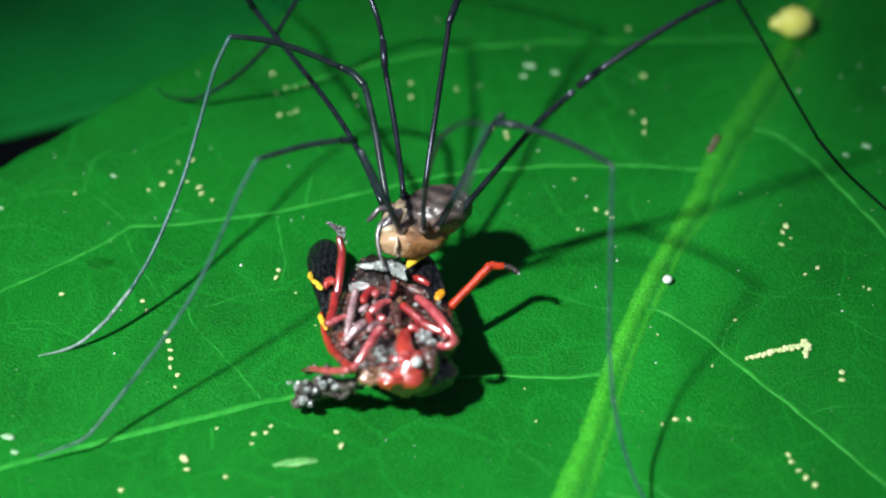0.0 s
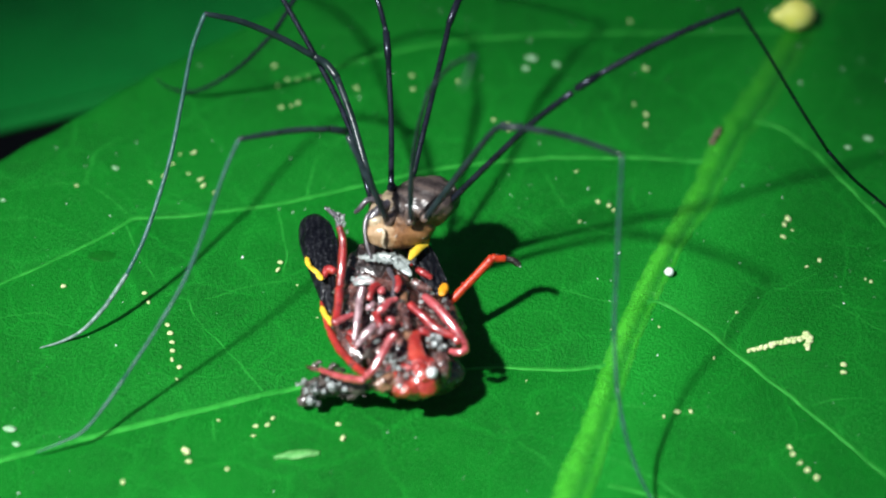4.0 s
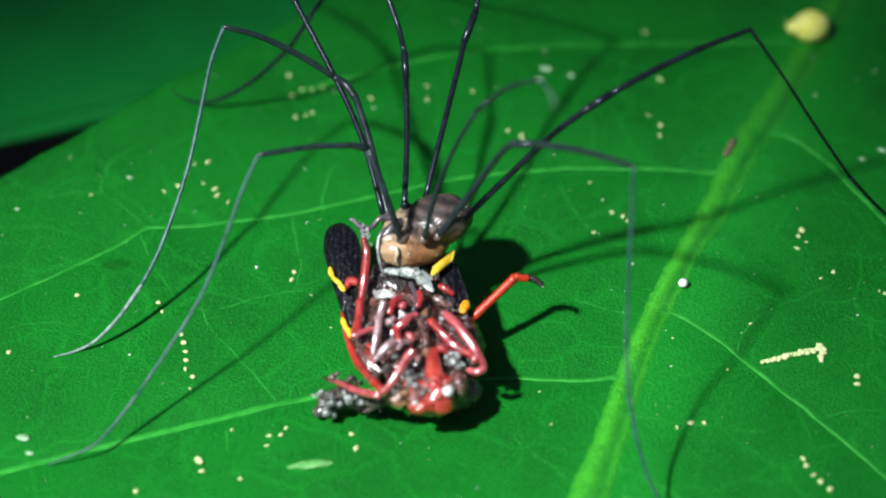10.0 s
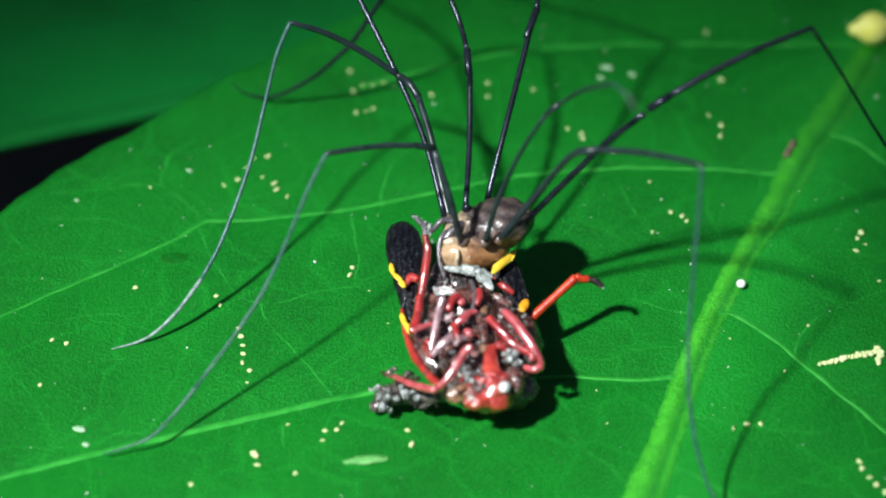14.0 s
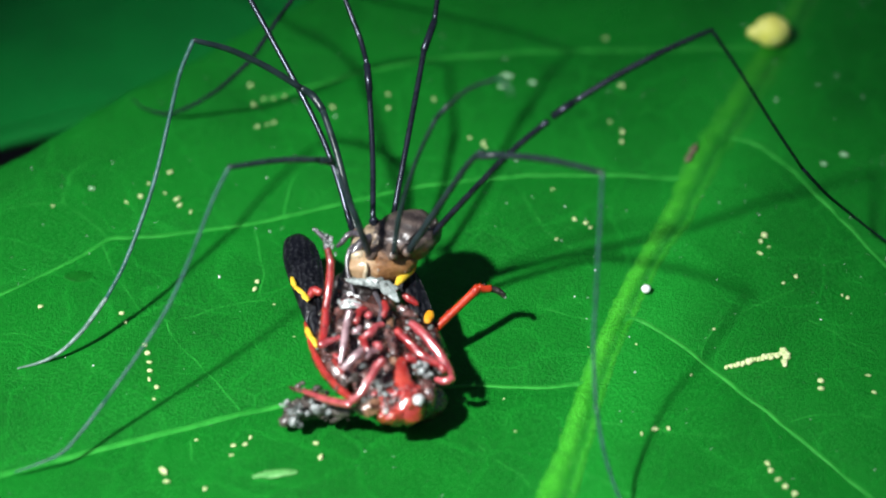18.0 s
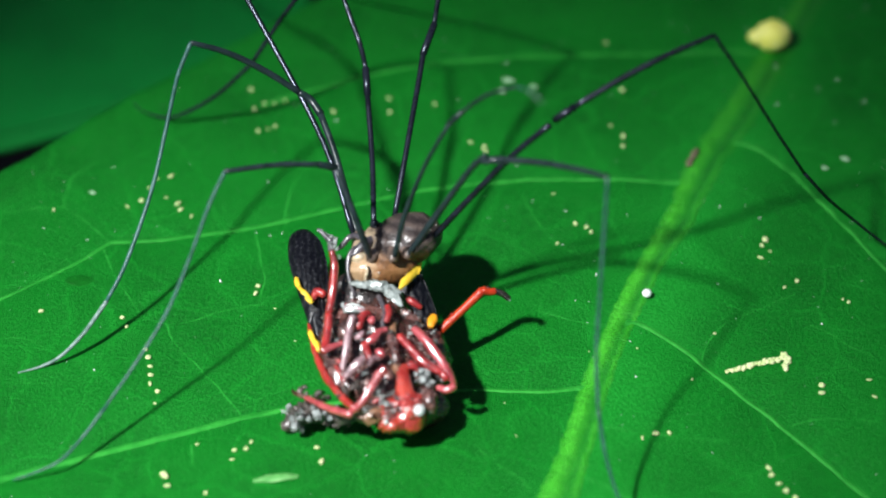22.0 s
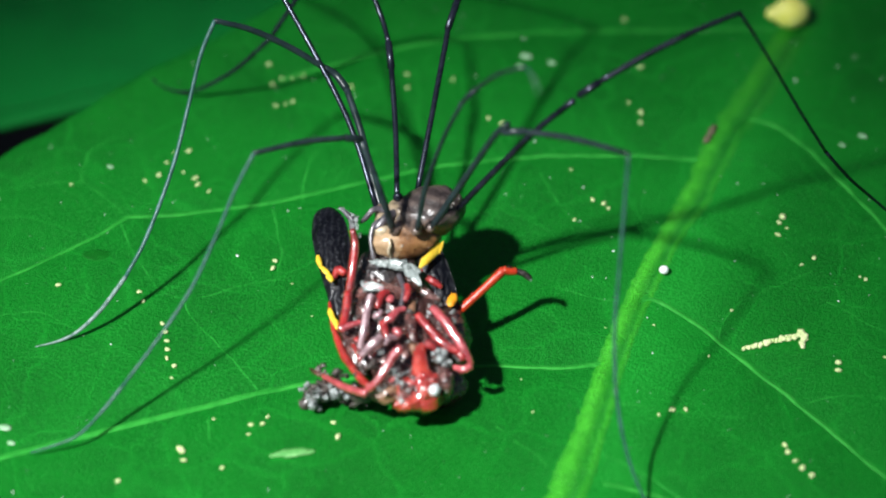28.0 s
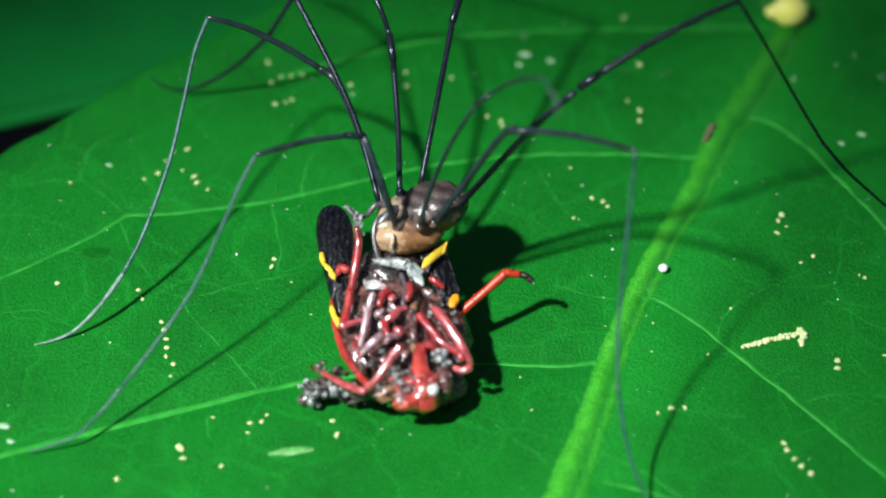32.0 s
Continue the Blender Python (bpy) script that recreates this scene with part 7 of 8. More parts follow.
    stride(leg_right, [
        (0, (1.30, -3.50, 5.86), (7.56, -3.26, 15.04), (15.67, -0.20, 18.81), (26.35, -0.11, 1.39)), (0.5, (1.01, -3.70, 5.66), (7.39, -3.21, 14.53), (15.56, 0.10, 17.97), (26.63, -0.19, 0.94)),
        (1, (0.81, -3.67, 5.69), (7.36, -2.77, 14.00), (15.63, 0.89, 16.78), (27.06, -0.34, 0.37)), (1.5, (0.32, -3.55, 5.80), (7.18, -2.82, 13.84), (15.63, 0.63, 16.30), (27.33, -0.46, 0.05)),
        (2, (0.89, -3.70, 5.66), (7.53, -3.04, 14.07), (15.87, 0.38, 16.96), (27.16, -0.39, 0.25)), (2.5, (0.32, -3.50, 5.86), (7.25, -3.02, 14.01), (15.78, 0.17, 16.59), (27.33, -0.46, 0.05)),
        (3, (0.81, -3.64, 5.71), (7.51, -3.69, 14.59), (15.91, -0.97, 17.98), (26.90, -0.33, 0.62)), (3.5, (0.57, -3.67, 5.69), (7.32, -3.75, 14.52), (15.78, -1.09, 17.83), (26.92, -0.34, 0.58)),
        (4, (0.53, -3.47, 5.89), (7.38, -3.54, 14.57), (15.89, -0.88, 17.72), (26.99, -0.36, 0.48)), (4.5, (0.73, -3.67, 5.68), (7.46, -3.74, 14.54), (15.89, -1.07, 17.88), (26.94, -0.35, 0.55)),
        (6.5, (0.49, -3.76, 5.60), (7.25, -3.84, 14.42), (15.71, -1.19, 17.72), (26.95, -0.36, 0.53)), (7, (0.45, -3.70, 5.66), (7.29, -3.37, 14.06), (15.78, -0.31, 16.92), (27.26, -0.43, 0.14)),
        (7.5, (0.89, -3.67, 5.69), (7.60, -3.42, 14.32), (16.02, -0.43, 17.44), (27.12, -0.39, 0.32)), (8, (0.73, -3.47, 5.89), (7.50, -3.39, 14.58), (15.95, -0.57, 17.76), (26.97, -0.34, 0.52)),
        (8.5, (0.36, -3.70, 5.66), (7.30, -3.17, 13.74), (15.84, 0.08, 16.26), (27.53, -0.54, -0.18)), (9, (0.49, -3.75, 5.60), (7.28, -3.19, 13.87), (15.73, 0.10, 16.59), (27.32, -0.46, 0.06)),
        (9.5, (0.48, -3.78, 5.57), (7.25, -3.58, 14.18), (15.70, -0.64, 17.26), (27.10, -0.39, 0.33)), (10, (0.49, -3.75, 5.60), (7.38, -3.01, 13.54), (15.87, 0.46, 15.92), (27.64, -0.59, -0.30)),
        (10.5, (0.49, -3.78, 5.57), (7.36, -3.17, 13.68), (15.84, 0.18, 16.23), (27.53, -0.54, -0.18)), (11, (0.44, -3.84, 5.51), (7.31, -3.44, 13.84), (15.80, -0.30, 16.60), (27.41, -0.49, -0.05)),
        (11.5, (0.44, -3.93, 5.43), (7.18, -3.98, 14.27), (15.62, -1.29, 17.60), (26.99, -0.37, 0.48)), (12, (0.36, -3.96, 5.40), (7.13, -4.02, 14.23), (15.58, -1.35, 17.53), (27.01, -0.38, 0.45)),
        (12.5, (0.44, -3.93, 5.43), (7.17, -3.98, 14.28), (15.60, -1.27, 17.63), (26.97, -0.36, 0.50)), (13, (0.32, -3.99, 5.37), (7.09, -4.05, 14.20), (15.54, -1.38, 17.50), (27.01, -0.38, 0.44)),
        (13.5, (0.44, -3.99, 5.37), (7.16, -4.02, 14.23), (15.59, -1.31, 17.58), (26.99, -0.37, 0.47)), (15.5, (0.85, -3.99, 5.37), (7.45, -3.95, 14.33), (15.79, -1.14, 17.79), (26.95, -0.35, 0.54)),
        (16, (0.69, -4.13, 5.22), (7.32, -4.10, 14.15), (15.69, -1.32, 17.58), (27.03, -0.38, 0.43)), (16.5, (0.77, -4.04, 5.31), (7.37, -3.99, 14.27), (15.71, -1.19, 17.72), (26.95, -0.36, 0.52)),
        (17, (0.77, -3.84, 5.51), (7.43, -3.85, 14.42), (15.81, -1.10, 17.83), (26.93, -0.35, 0.56)), (17.5, (0.73, -3.93, 5.43), (7.38, -3.93, 14.35), (15.75, -1.16, 17.76), (26.95, -0.36, 0.53)),
        (18, (0.81, -4.04, 5.31), (7.40, -3.99, 14.28), (15.73, -1.17, 17.74), (26.95, -0.36, 0.53)), (18.5, (0.89, -4.01, 5.34), (7.50, -3.98, 14.29), (15.84, -1.19, 17.74), (27.00, -0.37, 0.47)),
        (19, (0.65, -3.99, 5.37), (7.32, -3.99, 14.27), (15.71, -1.25, 17.66), (26.99, -0.37, 0.48)), (19.5, (0.81, -4.04, 5.31), (7.41, -4.00, 14.27), (15.76, -1.21, 17.73), (26.98, -0.36, 0.50)),
        (20, (0.61, -3.84, 5.51), (7.33, -3.89, 14.37), (15.75, -1.20, 17.72), (26.97, -0.36, 0.50)), (20.5, (0.73, -3.99, 5.37), (7.39, -3.98, 14.28), (15.77, -1.24, 17.70), (27.00, -0.37, 0.47)),
        (21, (0.69, -3.87, 5.48), (7.39, -3.91, 14.36), (15.80, -1.20, 17.72), (26.99, -0.37, 0.48)), (21.5, (0.65, -3.90, 5.46), (7.39, -3.97, 14.31), (15.82, -1.28, 17.64), (27.05, -0.39, 0.40)),
        (22, (0.81, -3.99, 5.37), (7.45, -3.98, 14.30), (15.81, -1.21, 17.72), (27.00, -0.37, 0.48)), (22.5, (0.57, -3.84, 5.51), (7.34, -3.94, 14.33), (15.80, -1.28, 17.63), (27.04, -0.38, 0.41)),
        (23, (0.85, -3.73, 5.63), (7.75, -3.28, 13.84), (16.27, -0.12, 16.49), (27.62, -0.57, -0.30)), (23.5, (0.69, -3.90, 5.46), (7.49, -4.01, 14.26), (15.96, -1.39, 17.53), (27.17, -0.42, 0.26)),
        (24, (0.69, -3.96, 5.40), (7.49, -4.06, 14.20), (15.96, -1.44, 17.48), (27.20, -0.43, 0.22)), (24.5, (0.61, -3.99, 5.37), (7.47, -4.14, 14.12), (15.99, -1.58, 17.32), (27.29, -0.45, 0.09)),
        (25, (0.61, -3.96, 5.40), (7.43, -4.08, 14.19), (15.91, -1.47, 17.44), (27.20, -0.43, 0.22)), (25.5, (0.61, -3.96, 5.40), (7.45, -4.10, 14.16), (15.95, -1.51, 17.39), (27.24, -0.44, 0.16)),
        (26, (0.73, -3.90, 5.46), (7.62, -3.60, 13.82), (16.15, -0.58, 16.61), (27.58, -0.55, -0.26)), (26.5, (0.89, -3.90, 5.46), (7.64, -3.98, 14.30), (16.09, -1.31, 17.62), (27.16, -0.42, 0.26)),
        (28.5, (1.13, -3.90, 5.46), (7.82, -3.94, 14.35), (16.22, -1.23, 17.73), (27.15, -0.41, 0.29)), (29, (1.08, -3.88, 5.47), (7.81, -3.52, 13.99), (16.23, -0.41, 16.99), (27.40, -0.49, -0.04)),
        (29.5, (1.11, -3.88, 5.47), (7.84, -3.38, 13.88), (16.25, -0.14, 16.75), (27.49, -0.52, -0.15)), (30, (1.08, -3.86, 5.49), (7.74, -3.56, 14.16), (16.12, -0.49, 17.31), (27.22, -0.42, 0.19)),
        (30.5, (1.29, -3.79, 5.57), (7.85, -3.75, 14.55), (16.18, -0.93, 18.06), (26.95, -0.34, 0.56)), (31, (1.32, -3.77, 5.59), (7.87, -3.72, 14.58), (16.19, -0.89, 18.09), (26.94, -0.34, 0.58)),
        (31.5, (1.29, -3.81, 5.55), (7.80, -3.73, 14.57), (16.09, -0.86, 18.12), (26.89, -0.32, 0.65)), (32, (1.32, -3.79, 5.57), (7.86, -3.73, 14.56), (16.17, -0.90, 18.09), (26.94, -0.34, 0.58)),
    ])
    stride(leg_front_right, [
        (0, (0.27, -4.96, 6.46), (3.39, -4.73, 13.85), (9.17, -9.31, 15.17), (11.76, -20.13, 0.06)), (0.5, (-0.01, -5.16, 6.26), (3.29, -5.40, 13.86), (9.05, -9.82, 15.72), (11.76, -20.13, 0.06)),
        (1, (-0.22, -5.13, 6.29), (3.13, -5.14, 13.71), (9.03, -9.45, 15.31), (11.76, -20.13, 0.06)), (1.5, (-0.70, -5.02, 6.40), (3.11, -5.96, 14.05), (8.89, -10.24, 16.12), (11.76, -20.13, 0.06)),
        (2, (-0.14, -5.16, 6.26), (3.30, -5.37, 13.76), (9.20, -9.64, 15.55), (11.76, -20.13, 0.06)), (2.5, (-0.70, -4.96, 6.46), (3.11, -5.66, 13.96), (9.00, -9.91, 15.80), (11.76, -20.13, 0.06)),
        (3, (-0.22, -5.11, 6.31), (3.43, -5.77, 13.93), (9.26, -10.02, 15.97), (11.76, -20.13, 0.06)), (3.5, (-0.46, -5.13, 6.29), (3.18, -5.56, 13.76), (9.15, -9.70, 15.61), (11.76, -20.13, 0.06)),
        (4, (-0.50, -4.93, 6.49), (3.47, -5.62, 13.83), (9.55, -9.62, 15.59), (11.76, -20.13, 0.06)), (4.5, (-0.30, -5.13, 6.28), (3.49, -5.66, 13.71), (9.55, -9.62, 15.59), (11.76, -20.13, 0.06)),
        (6.5, (-0.54, -5.22, 6.20), (3.39, -5.88, 13.58), (9.55, -9.62, 15.59), (11.76, -20.13, 0.06)), (7, (-0.58, -5.16, 6.26), (3.37, -5.88, 13.65), (9.50, -9.67, 15.64), (11.76, -20.13, 0.06)),
        (7.5, (-0.14, -5.13, 6.29), (3.56, -5.54, 13.70), (9.60, -9.57, 15.54), (11.76, -20.13, 0.06)), (8, (-0.30, -4.93, 6.49), (3.71, -5.90, 13.96), (9.70, -9.93, 15.95), (11.76, -20.13, 0.06)),
        (8.5, (-0.66, -5.16, 6.26), (3.24, -5.60, 13.51), (9.48, -9.34, 15.26), (11.76, -20.13, 0.06)), (9, (-0.54, -5.22, 6.20), (3.55, -6.42, 13.72), (9.60, -10.12, 16.13), (11.76, -20.13, 0.06)),
        (9.5, (-0.55, -5.25, 6.17), (3.55, -6.58, 13.75), (9.55, -10.28, 16.29), (11.76, -20.13, 0.06)), (10, (-0.54, -5.22, 6.20), (3.34, -5.96, 13.67), (9.40, -9.80, 15.77), (11.76, -20.13, 0.06)),
        (10.5, (-0.54, -5.25, 6.17), (3.34, -5.92, 13.60), (9.45, -9.70, 15.67), (11.76, -20.13, 0.06)), (11, (-0.59, -5.31, 6.11), (3.34, -6.00, 13.52), (9.50, -9.68, 15.65), (11.76, -20.13, 0.06)),
        (11.5, (-0.59, -5.39, 6.03), (3.38, -6.03, 13.36), (9.64, -9.53, 15.50), (11.76, -20.13, 0.06)), (12, (-0.66, -5.42, 6.00), (3.47, -6.98, 13.64), (9.45, -10.49, 16.48), (11.76, -20.13, 0.06)),
        (12.5, (-0.59, -5.39, 6.03), (3.51, -6.75, 13.62), (9.55, -10.28, 16.29), (11.76, -20.13, 0.06)), (13, (-0.71, -5.45, 5.97), (3.42, -7.01, 13.62), (9.40, -10.49, 16.47), (11.76, -20.13, 0.06)),
        (13.5, (-0.58, -5.45, 5.97), (3.52, -6.65, 13.49), (9.65, -10.07, 16.09), (11.76, -20.13, 0.06)), (15.5, (-0.18, -5.45, 5.97), (3.78, -6.16, 13.35), (10.03, -9.59, 15.63), (11.76, -20.13, 0.06)),
        (16, (-0.34, -5.59, 5.82), (3.48, -6.03, 13.17), (9.77, -9.40, 15.38), (11.76, -20.13, 0.06)), (16.5, (-0.26, -5.51, 5.91), (3.56, -5.66, 13.05), (9.99, -8.98, 14.91), (11.76, -20.13, 0.06)),
        (17, (-0.26, -5.31, 6.11), (3.85, -6.07, 13.37), (10.18, -9.46, 15.50), (11.76, -20.13, 0.06)), (17.5, (-0.30, -5.39, 6.03), (3.68, -6.19, 13.43), (9.89, -9.69, 15.72), (11.76, -20.13, 0.06)),
        (18, (-0.22, -5.51, 5.91), (3.53, -5.87, 13.27), (9.78, -9.40, 15.38), (11.76, -20.13, 0.06)), (18.5, (-0.14, -5.48, 5.94), (3.61, -5.80, 13.27), (9.87, -9.33, 15.32), (11.76, -20.13, 0.06)),
        (19, (-0.38, -5.45, 5.97), (3.52, -5.93, 13.26), (9.83, -9.36, 15.35), (11.76, -20.13, 0.06)), (19.5, (-0.22, -5.51, 5.91), (3.61, -5.89, 13.21), (9.92, -9.32, 15.31), (11.76, -20.13, 0.06)),
        (20, (-0.42, -5.31, 6.11), (3.86, -7.06, 13.68), (9.88, -10.47, 16.53), (11.76, -20.13, 0.06)), (20.5, (-0.30, -5.45, 5.97), (3.62, -5.88, 13.22), (9.96, -9.27, 15.26), (11.76, -20.13, 0.06)),
        (21, (-0.34, -5.34, 6.08), (3.68, -6.16, 13.47), (9.89, -9.69, 15.72), (11.76, -20.13, 0.06)), (21.5, (-0.38, -5.36, 6.06), (3.71, -6.20, 13.39), (9.99, -9.60, 15.63), (11.76, -20.13, 0.06)),
        (22, (-0.22, -5.45, 5.97), (3.66, -5.84, 13.21), (10.01, -9.24, 15.23), (11.76, -20.13, 0.06)), (22.5, (-0.46, -5.31, 6.11), (3.74, -6.21, 13.36), (10.08, -9.52, 15.56), (11.76, -20.13, 0.06)),
        (23, (-0.18, -5.19, 6.23), (3.97, -5.71, 13.28), (10.42, -9.04, 15.03), (11.76, -20.13, 0.06)), (23.5, (-0.34, -5.36, 6.06), (3.70, -5.67, 13.08), (10.22, -8.89, 14.83), (11.76, -20.13, 0.06)),
        (24, (-0.34, -5.42, 6.00), (3.65, -5.69, 13.04), (10.17, -8.90, 14.83), (11.76, -20.13, 0.06)), (24.5, (-0.42, -5.45, 5.97), (3.48, -5.55, 12.98), (10.00, -8.78, 14.66), (11.76, -20.13, 0.06)),
        (25, (-0.42, -5.42, 6.00), (3.64, -5.76, 13.03), (10.17, -8.91, 14.85), (11.76, -20.13, 0.06)), (25.5, (-0.42, -5.42, 6.00), (3.48, -5.52, 13.00), (10.00, -8.76, 14.64), (11.76, -20.13, 0.06)),
        (26, (-0.30, -5.36, 6.06), (3.62, -5.44, 13.03), (10.14, -8.72, 14.60), (11.76, -20.13, 0.06)), (26.5, (-0.14, -5.36, 6.06), (3.75, -5.54, 13.13), (10.22, -8.89, 14.83), (11.76, -20.13, 0.06)),
        (28.5, (0.11, -5.36, 6.06), (3.82, -5.38, 13.17), (10.22, -8.88, 14.81), (11.76, -20.13, 0.06)), (29, (0.05, -5.34, 6.07), (3.78, -5.39, 13.20), (10.17, -8.91, 14.85), (11.76, -20.13, 0.06)),
        (29.5, (0.08, -5.34, 6.07), (3.82, -5.39, 13.19), (10.22, -8.89, 14.83), (11.76, -20.13, 0.06)), (30, (0.05, -5.33, 6.09), (3.93, -5.45, 13.13), (10.39, -8.82, 14.77), (11.76, -20.13, 0.06)),
        (30.5, (0.26, -5.25, 6.17), (4.22, -5.55, 13.26), (10.65, -8.96, 14.96), (11.76, -20.13, 0.06)), (31, (0.29, -5.23, 6.19), (4.26, -5.73, 13.41), (10.59, -9.25, 15.29), (11.76, -20.13, 0.06)),
        (31.5, (0.26, -5.27, 6.15), (4.24, -5.78, 13.37), (10.59, -9.25, 15.29), (11.76, -20.13, 0.06)), (32, (0.29, -5.25, 6.17), (4.26, -5.75, 13.39), (10.59, -9.25, 15.29), (11.76, -20.13, 0.06)),
    ])
    stride(leg_raised, [
        (0, (-0.52, -5.32, 6.56), (0.43, -7.53, 15.53), (2.67, -10.53, 19.17), (1.20, -19.61, 22.28)), (0.5, (-0.80, -5.52, 6.36), (0.25, -7.28, 15.42), (2.56, -10.05, 19.19), (1.28, -19.00, 22.74)),
        (1, (-1.00, -5.49, 6.39), (0.09, -7.02, 15.48), (2.45, -9.68, 19.31), (1.27, -18.55, 23.08)), (1.5, (-1.49, -5.38, 6.50), (-0.15, -6.55, 15.62), (2.34, -9.03, 19.48), (1.41, -17.78, 23.60)),
        (2, (-0.92, -5.52, 6.36), (-0.07, -6.19, 15.58), (2.23, -8.43, 19.70), (1.15, -16.95, 24.23)), (2.5, (-1.49, -5.32, 6.56), (-0.29, -5.88, 15.75), (2.19, -8.06, 19.80), (1.36, -16.54, 24.46)),
        (3, (-1.00, -5.46, 6.41), (-0.18, -5.67, 15.66), (2.15, -7.67, 19.89), (1.19, -15.98, 24.83)), (3.5, (-1.24, -5.49, 6.39), (-0.30, -5.36, 15.62), (2.11, -7.18, 19.89), (1.33, -15.32, 25.13)),
        (4, (-1.29, -5.29, 6.59), (-0.34, -5.12, 15.82), (2.06, -6.92, 20.10), (1.30, -15.04, 25.37)), (4.5, (-1.08, -5.49, 6.38), (-0.03, -5.15, 15.61), (2.43, -6.86, 19.89), (1.79, -14.89, 25.30)),
        (6.5, (-1.32, -5.58, 6.30), (0.90, -5.18, 15.31), (3.92, -6.83, 19.24), (4.09, -14.85, 24.72)), (7, (-1.36, -5.52, 6.36), (1.14, -5.19, 15.29), (4.29, -6.86, 19.11), (4.63, -14.92, 24.53)),
        (7.5, (-0.92, -5.49, 6.39), (1.32, -5.30, 15.40), (4.33, -7.05, 19.29), (4.44, -15.18, 24.60)), (8, (-1.08, -5.29, 6.59), (1.31, -5.29, 15.56), (4.38, -7.14, 19.36), (4.53, -15.36, 24.52)),
        (8.5, (-1.45, -5.52, 6.36), (1.22, -5.12, 15.25), (4.44, -6.76, 19.02), (4.92, -14.78, 24.47)), (9, (-1.32, -5.58, 6.30), (1.29, -5.13, 15.20), (4.49, -6.74, 19.00), (4.95, -14.73, 24.50)),
        (9.5, (-1.33, -5.61, 6.27), (1.33, -5.11, 15.15), (4.56, -6.70, 18.94), (5.07, -14.67, 24.48)), (10, (-1.32, -5.58, 6.30), (1.38, -5.11, 15.17), (4.62, -6.72, 18.94), (5.15, -14.70, 24.44)),
        (10.5, (-1.32, -5.61, 6.27), (1.42, -5.10, 15.13), (4.69, -6.68, 18.89), (5.26, -14.64, 24.42)), (11, (-1.37, -5.66, 6.21), (1.45, -5.06, 15.04), (4.76, -6.60, 18.79), (5.42, -14.50, 24.39)),
        (11.5, (-1.37, -5.75, 6.13), (1.51, -5.07, 14.93), (4.85, -6.57, 18.66), (5.59, -14.43, 24.31)), (12, (-1.45, -5.78, 6.10), (1.55, -5.07, 14.86), (4.95, -6.55, 18.55), (5.78, -14.39, 24.21)),
        (12.5, (-1.37, -5.75, 6.13), (1.65, -5.14, 14.89), (5.04, -6.67, 18.56), (5.84, -14.57, 24.14)), (13, (-1.49, -5.81, 6.07), (1.68, -5.12, 14.77), (5.14, -6.60, 18.40), (6.08, -14.45, 24.03)),
        (13.5, (-1.37, -5.81, 6.07), (1.76, -5.13, 14.79), (5.20, -6.61, 18.43), (6.11, -14.47, 24.06)), (15.5, (-0.96, -5.81, 6.07), (2.05, -5.13, 14.83), (5.45, -6.62, 18.51), (6.28, -14.48, 24.15)),
        (16, (-1.12, -5.95, 5.92), (2.04, -4.99, 14.60), (5.52, -6.33, 18.26), (6.57, -14.02, 24.10)), (16.5, (-1.04, -5.87, 6.01), (1.87, -4.99, 14.79), (5.24, -6.37, 18.53), (6.08, -14.11, 24.34)),
        (17, (-1.04, -5.66, 6.21), (1.69, -4.99, 15.06), (4.96, -6.48, 18.85), (5.59, -14.34, 24.52)), (17.5, (-1.08, -5.75, 6.13), (1.48, -4.88, 15.01), (4.69, -6.27, 18.89), (5.27, -14.01, 24.72)),
        (18, (-1.00, -5.86, 6.01), (1.30, -4.79, 14.95), (4.42, -6.08, 18.94), (4.89, -13.70, 24.94)), (18.5, (-0.92, -5.84, 6.04), (1.39, -4.70, 14.96), (4.51, -5.95, 18.96), (5.02, -13.52, 25.02)),
        (19, (-1.16, -5.81, 6.07), (1.37, -4.50, 14.91), (4.61, -5.65, 18.84), (5.35, -13.12, 25.01)), (19.5, (-1.00, -5.86, 6.01), (1.48, -4.39, 14.84), (4.71, -5.46, 18.81), (5.47, -12.81, 25.10)),
        (20, (-1.20, -5.66, 6.21), (1.49, -4.26, 14.99), (4.80, -5.37, 18.87), (5.69, -12.77, 25.09)), (20.5, (-1.08, -5.81, 6.07), (1.53, -4.46, 14.88), (4.80, -5.60, 18.79), (5.60, -13.04, 24.98)),
        (21, (-1.12, -5.69, 6.18), (1.53, -4.70, 15.03), (4.79, -6.02, 18.89), (5.49, -13.69, 24.81)), (21.5, (-1.16, -5.72, 6.16), (1.71, -4.68, 14.93), (5.07, -5.98, 18.71), (5.94, -13.62, 24.64)),
        (22, (-1.00, -5.81, 6.07), (1.95, -4.71, 14.81), (5.35, -5.97, 18.56), (6.30, -13.57, 24.53)), (22.5, (-1.25, -5.66, 6.21), (1.37, -4.26, 15.01), (4.64, -5.36, 18.93), (5.47, -12.77, 25.16)),
        (23, (-0.96, -5.55, 6.33), (0.96, -3.93, 15.27), (3.93, -4.93, 19.45), (4.33, -12.19, 25.88)), (23.5, (-1.12, -5.72, 6.16), (1.16, -4.08, 15.01), (4.30, -5.06, 19.07), (4.96, -12.31, 25.50)),
        (24, (-1.12, -5.78, 6.10), (1.41, -4.32, 14.91), (4.66, -5.40, 18.86), (5.45, -12.77, 25.14)), (24.5, (-1.21, -5.81, 6.07), (1.43, -4.46, 14.87), (4.71, -5.60, 18.77), (5.53, -13.05, 24.96)),
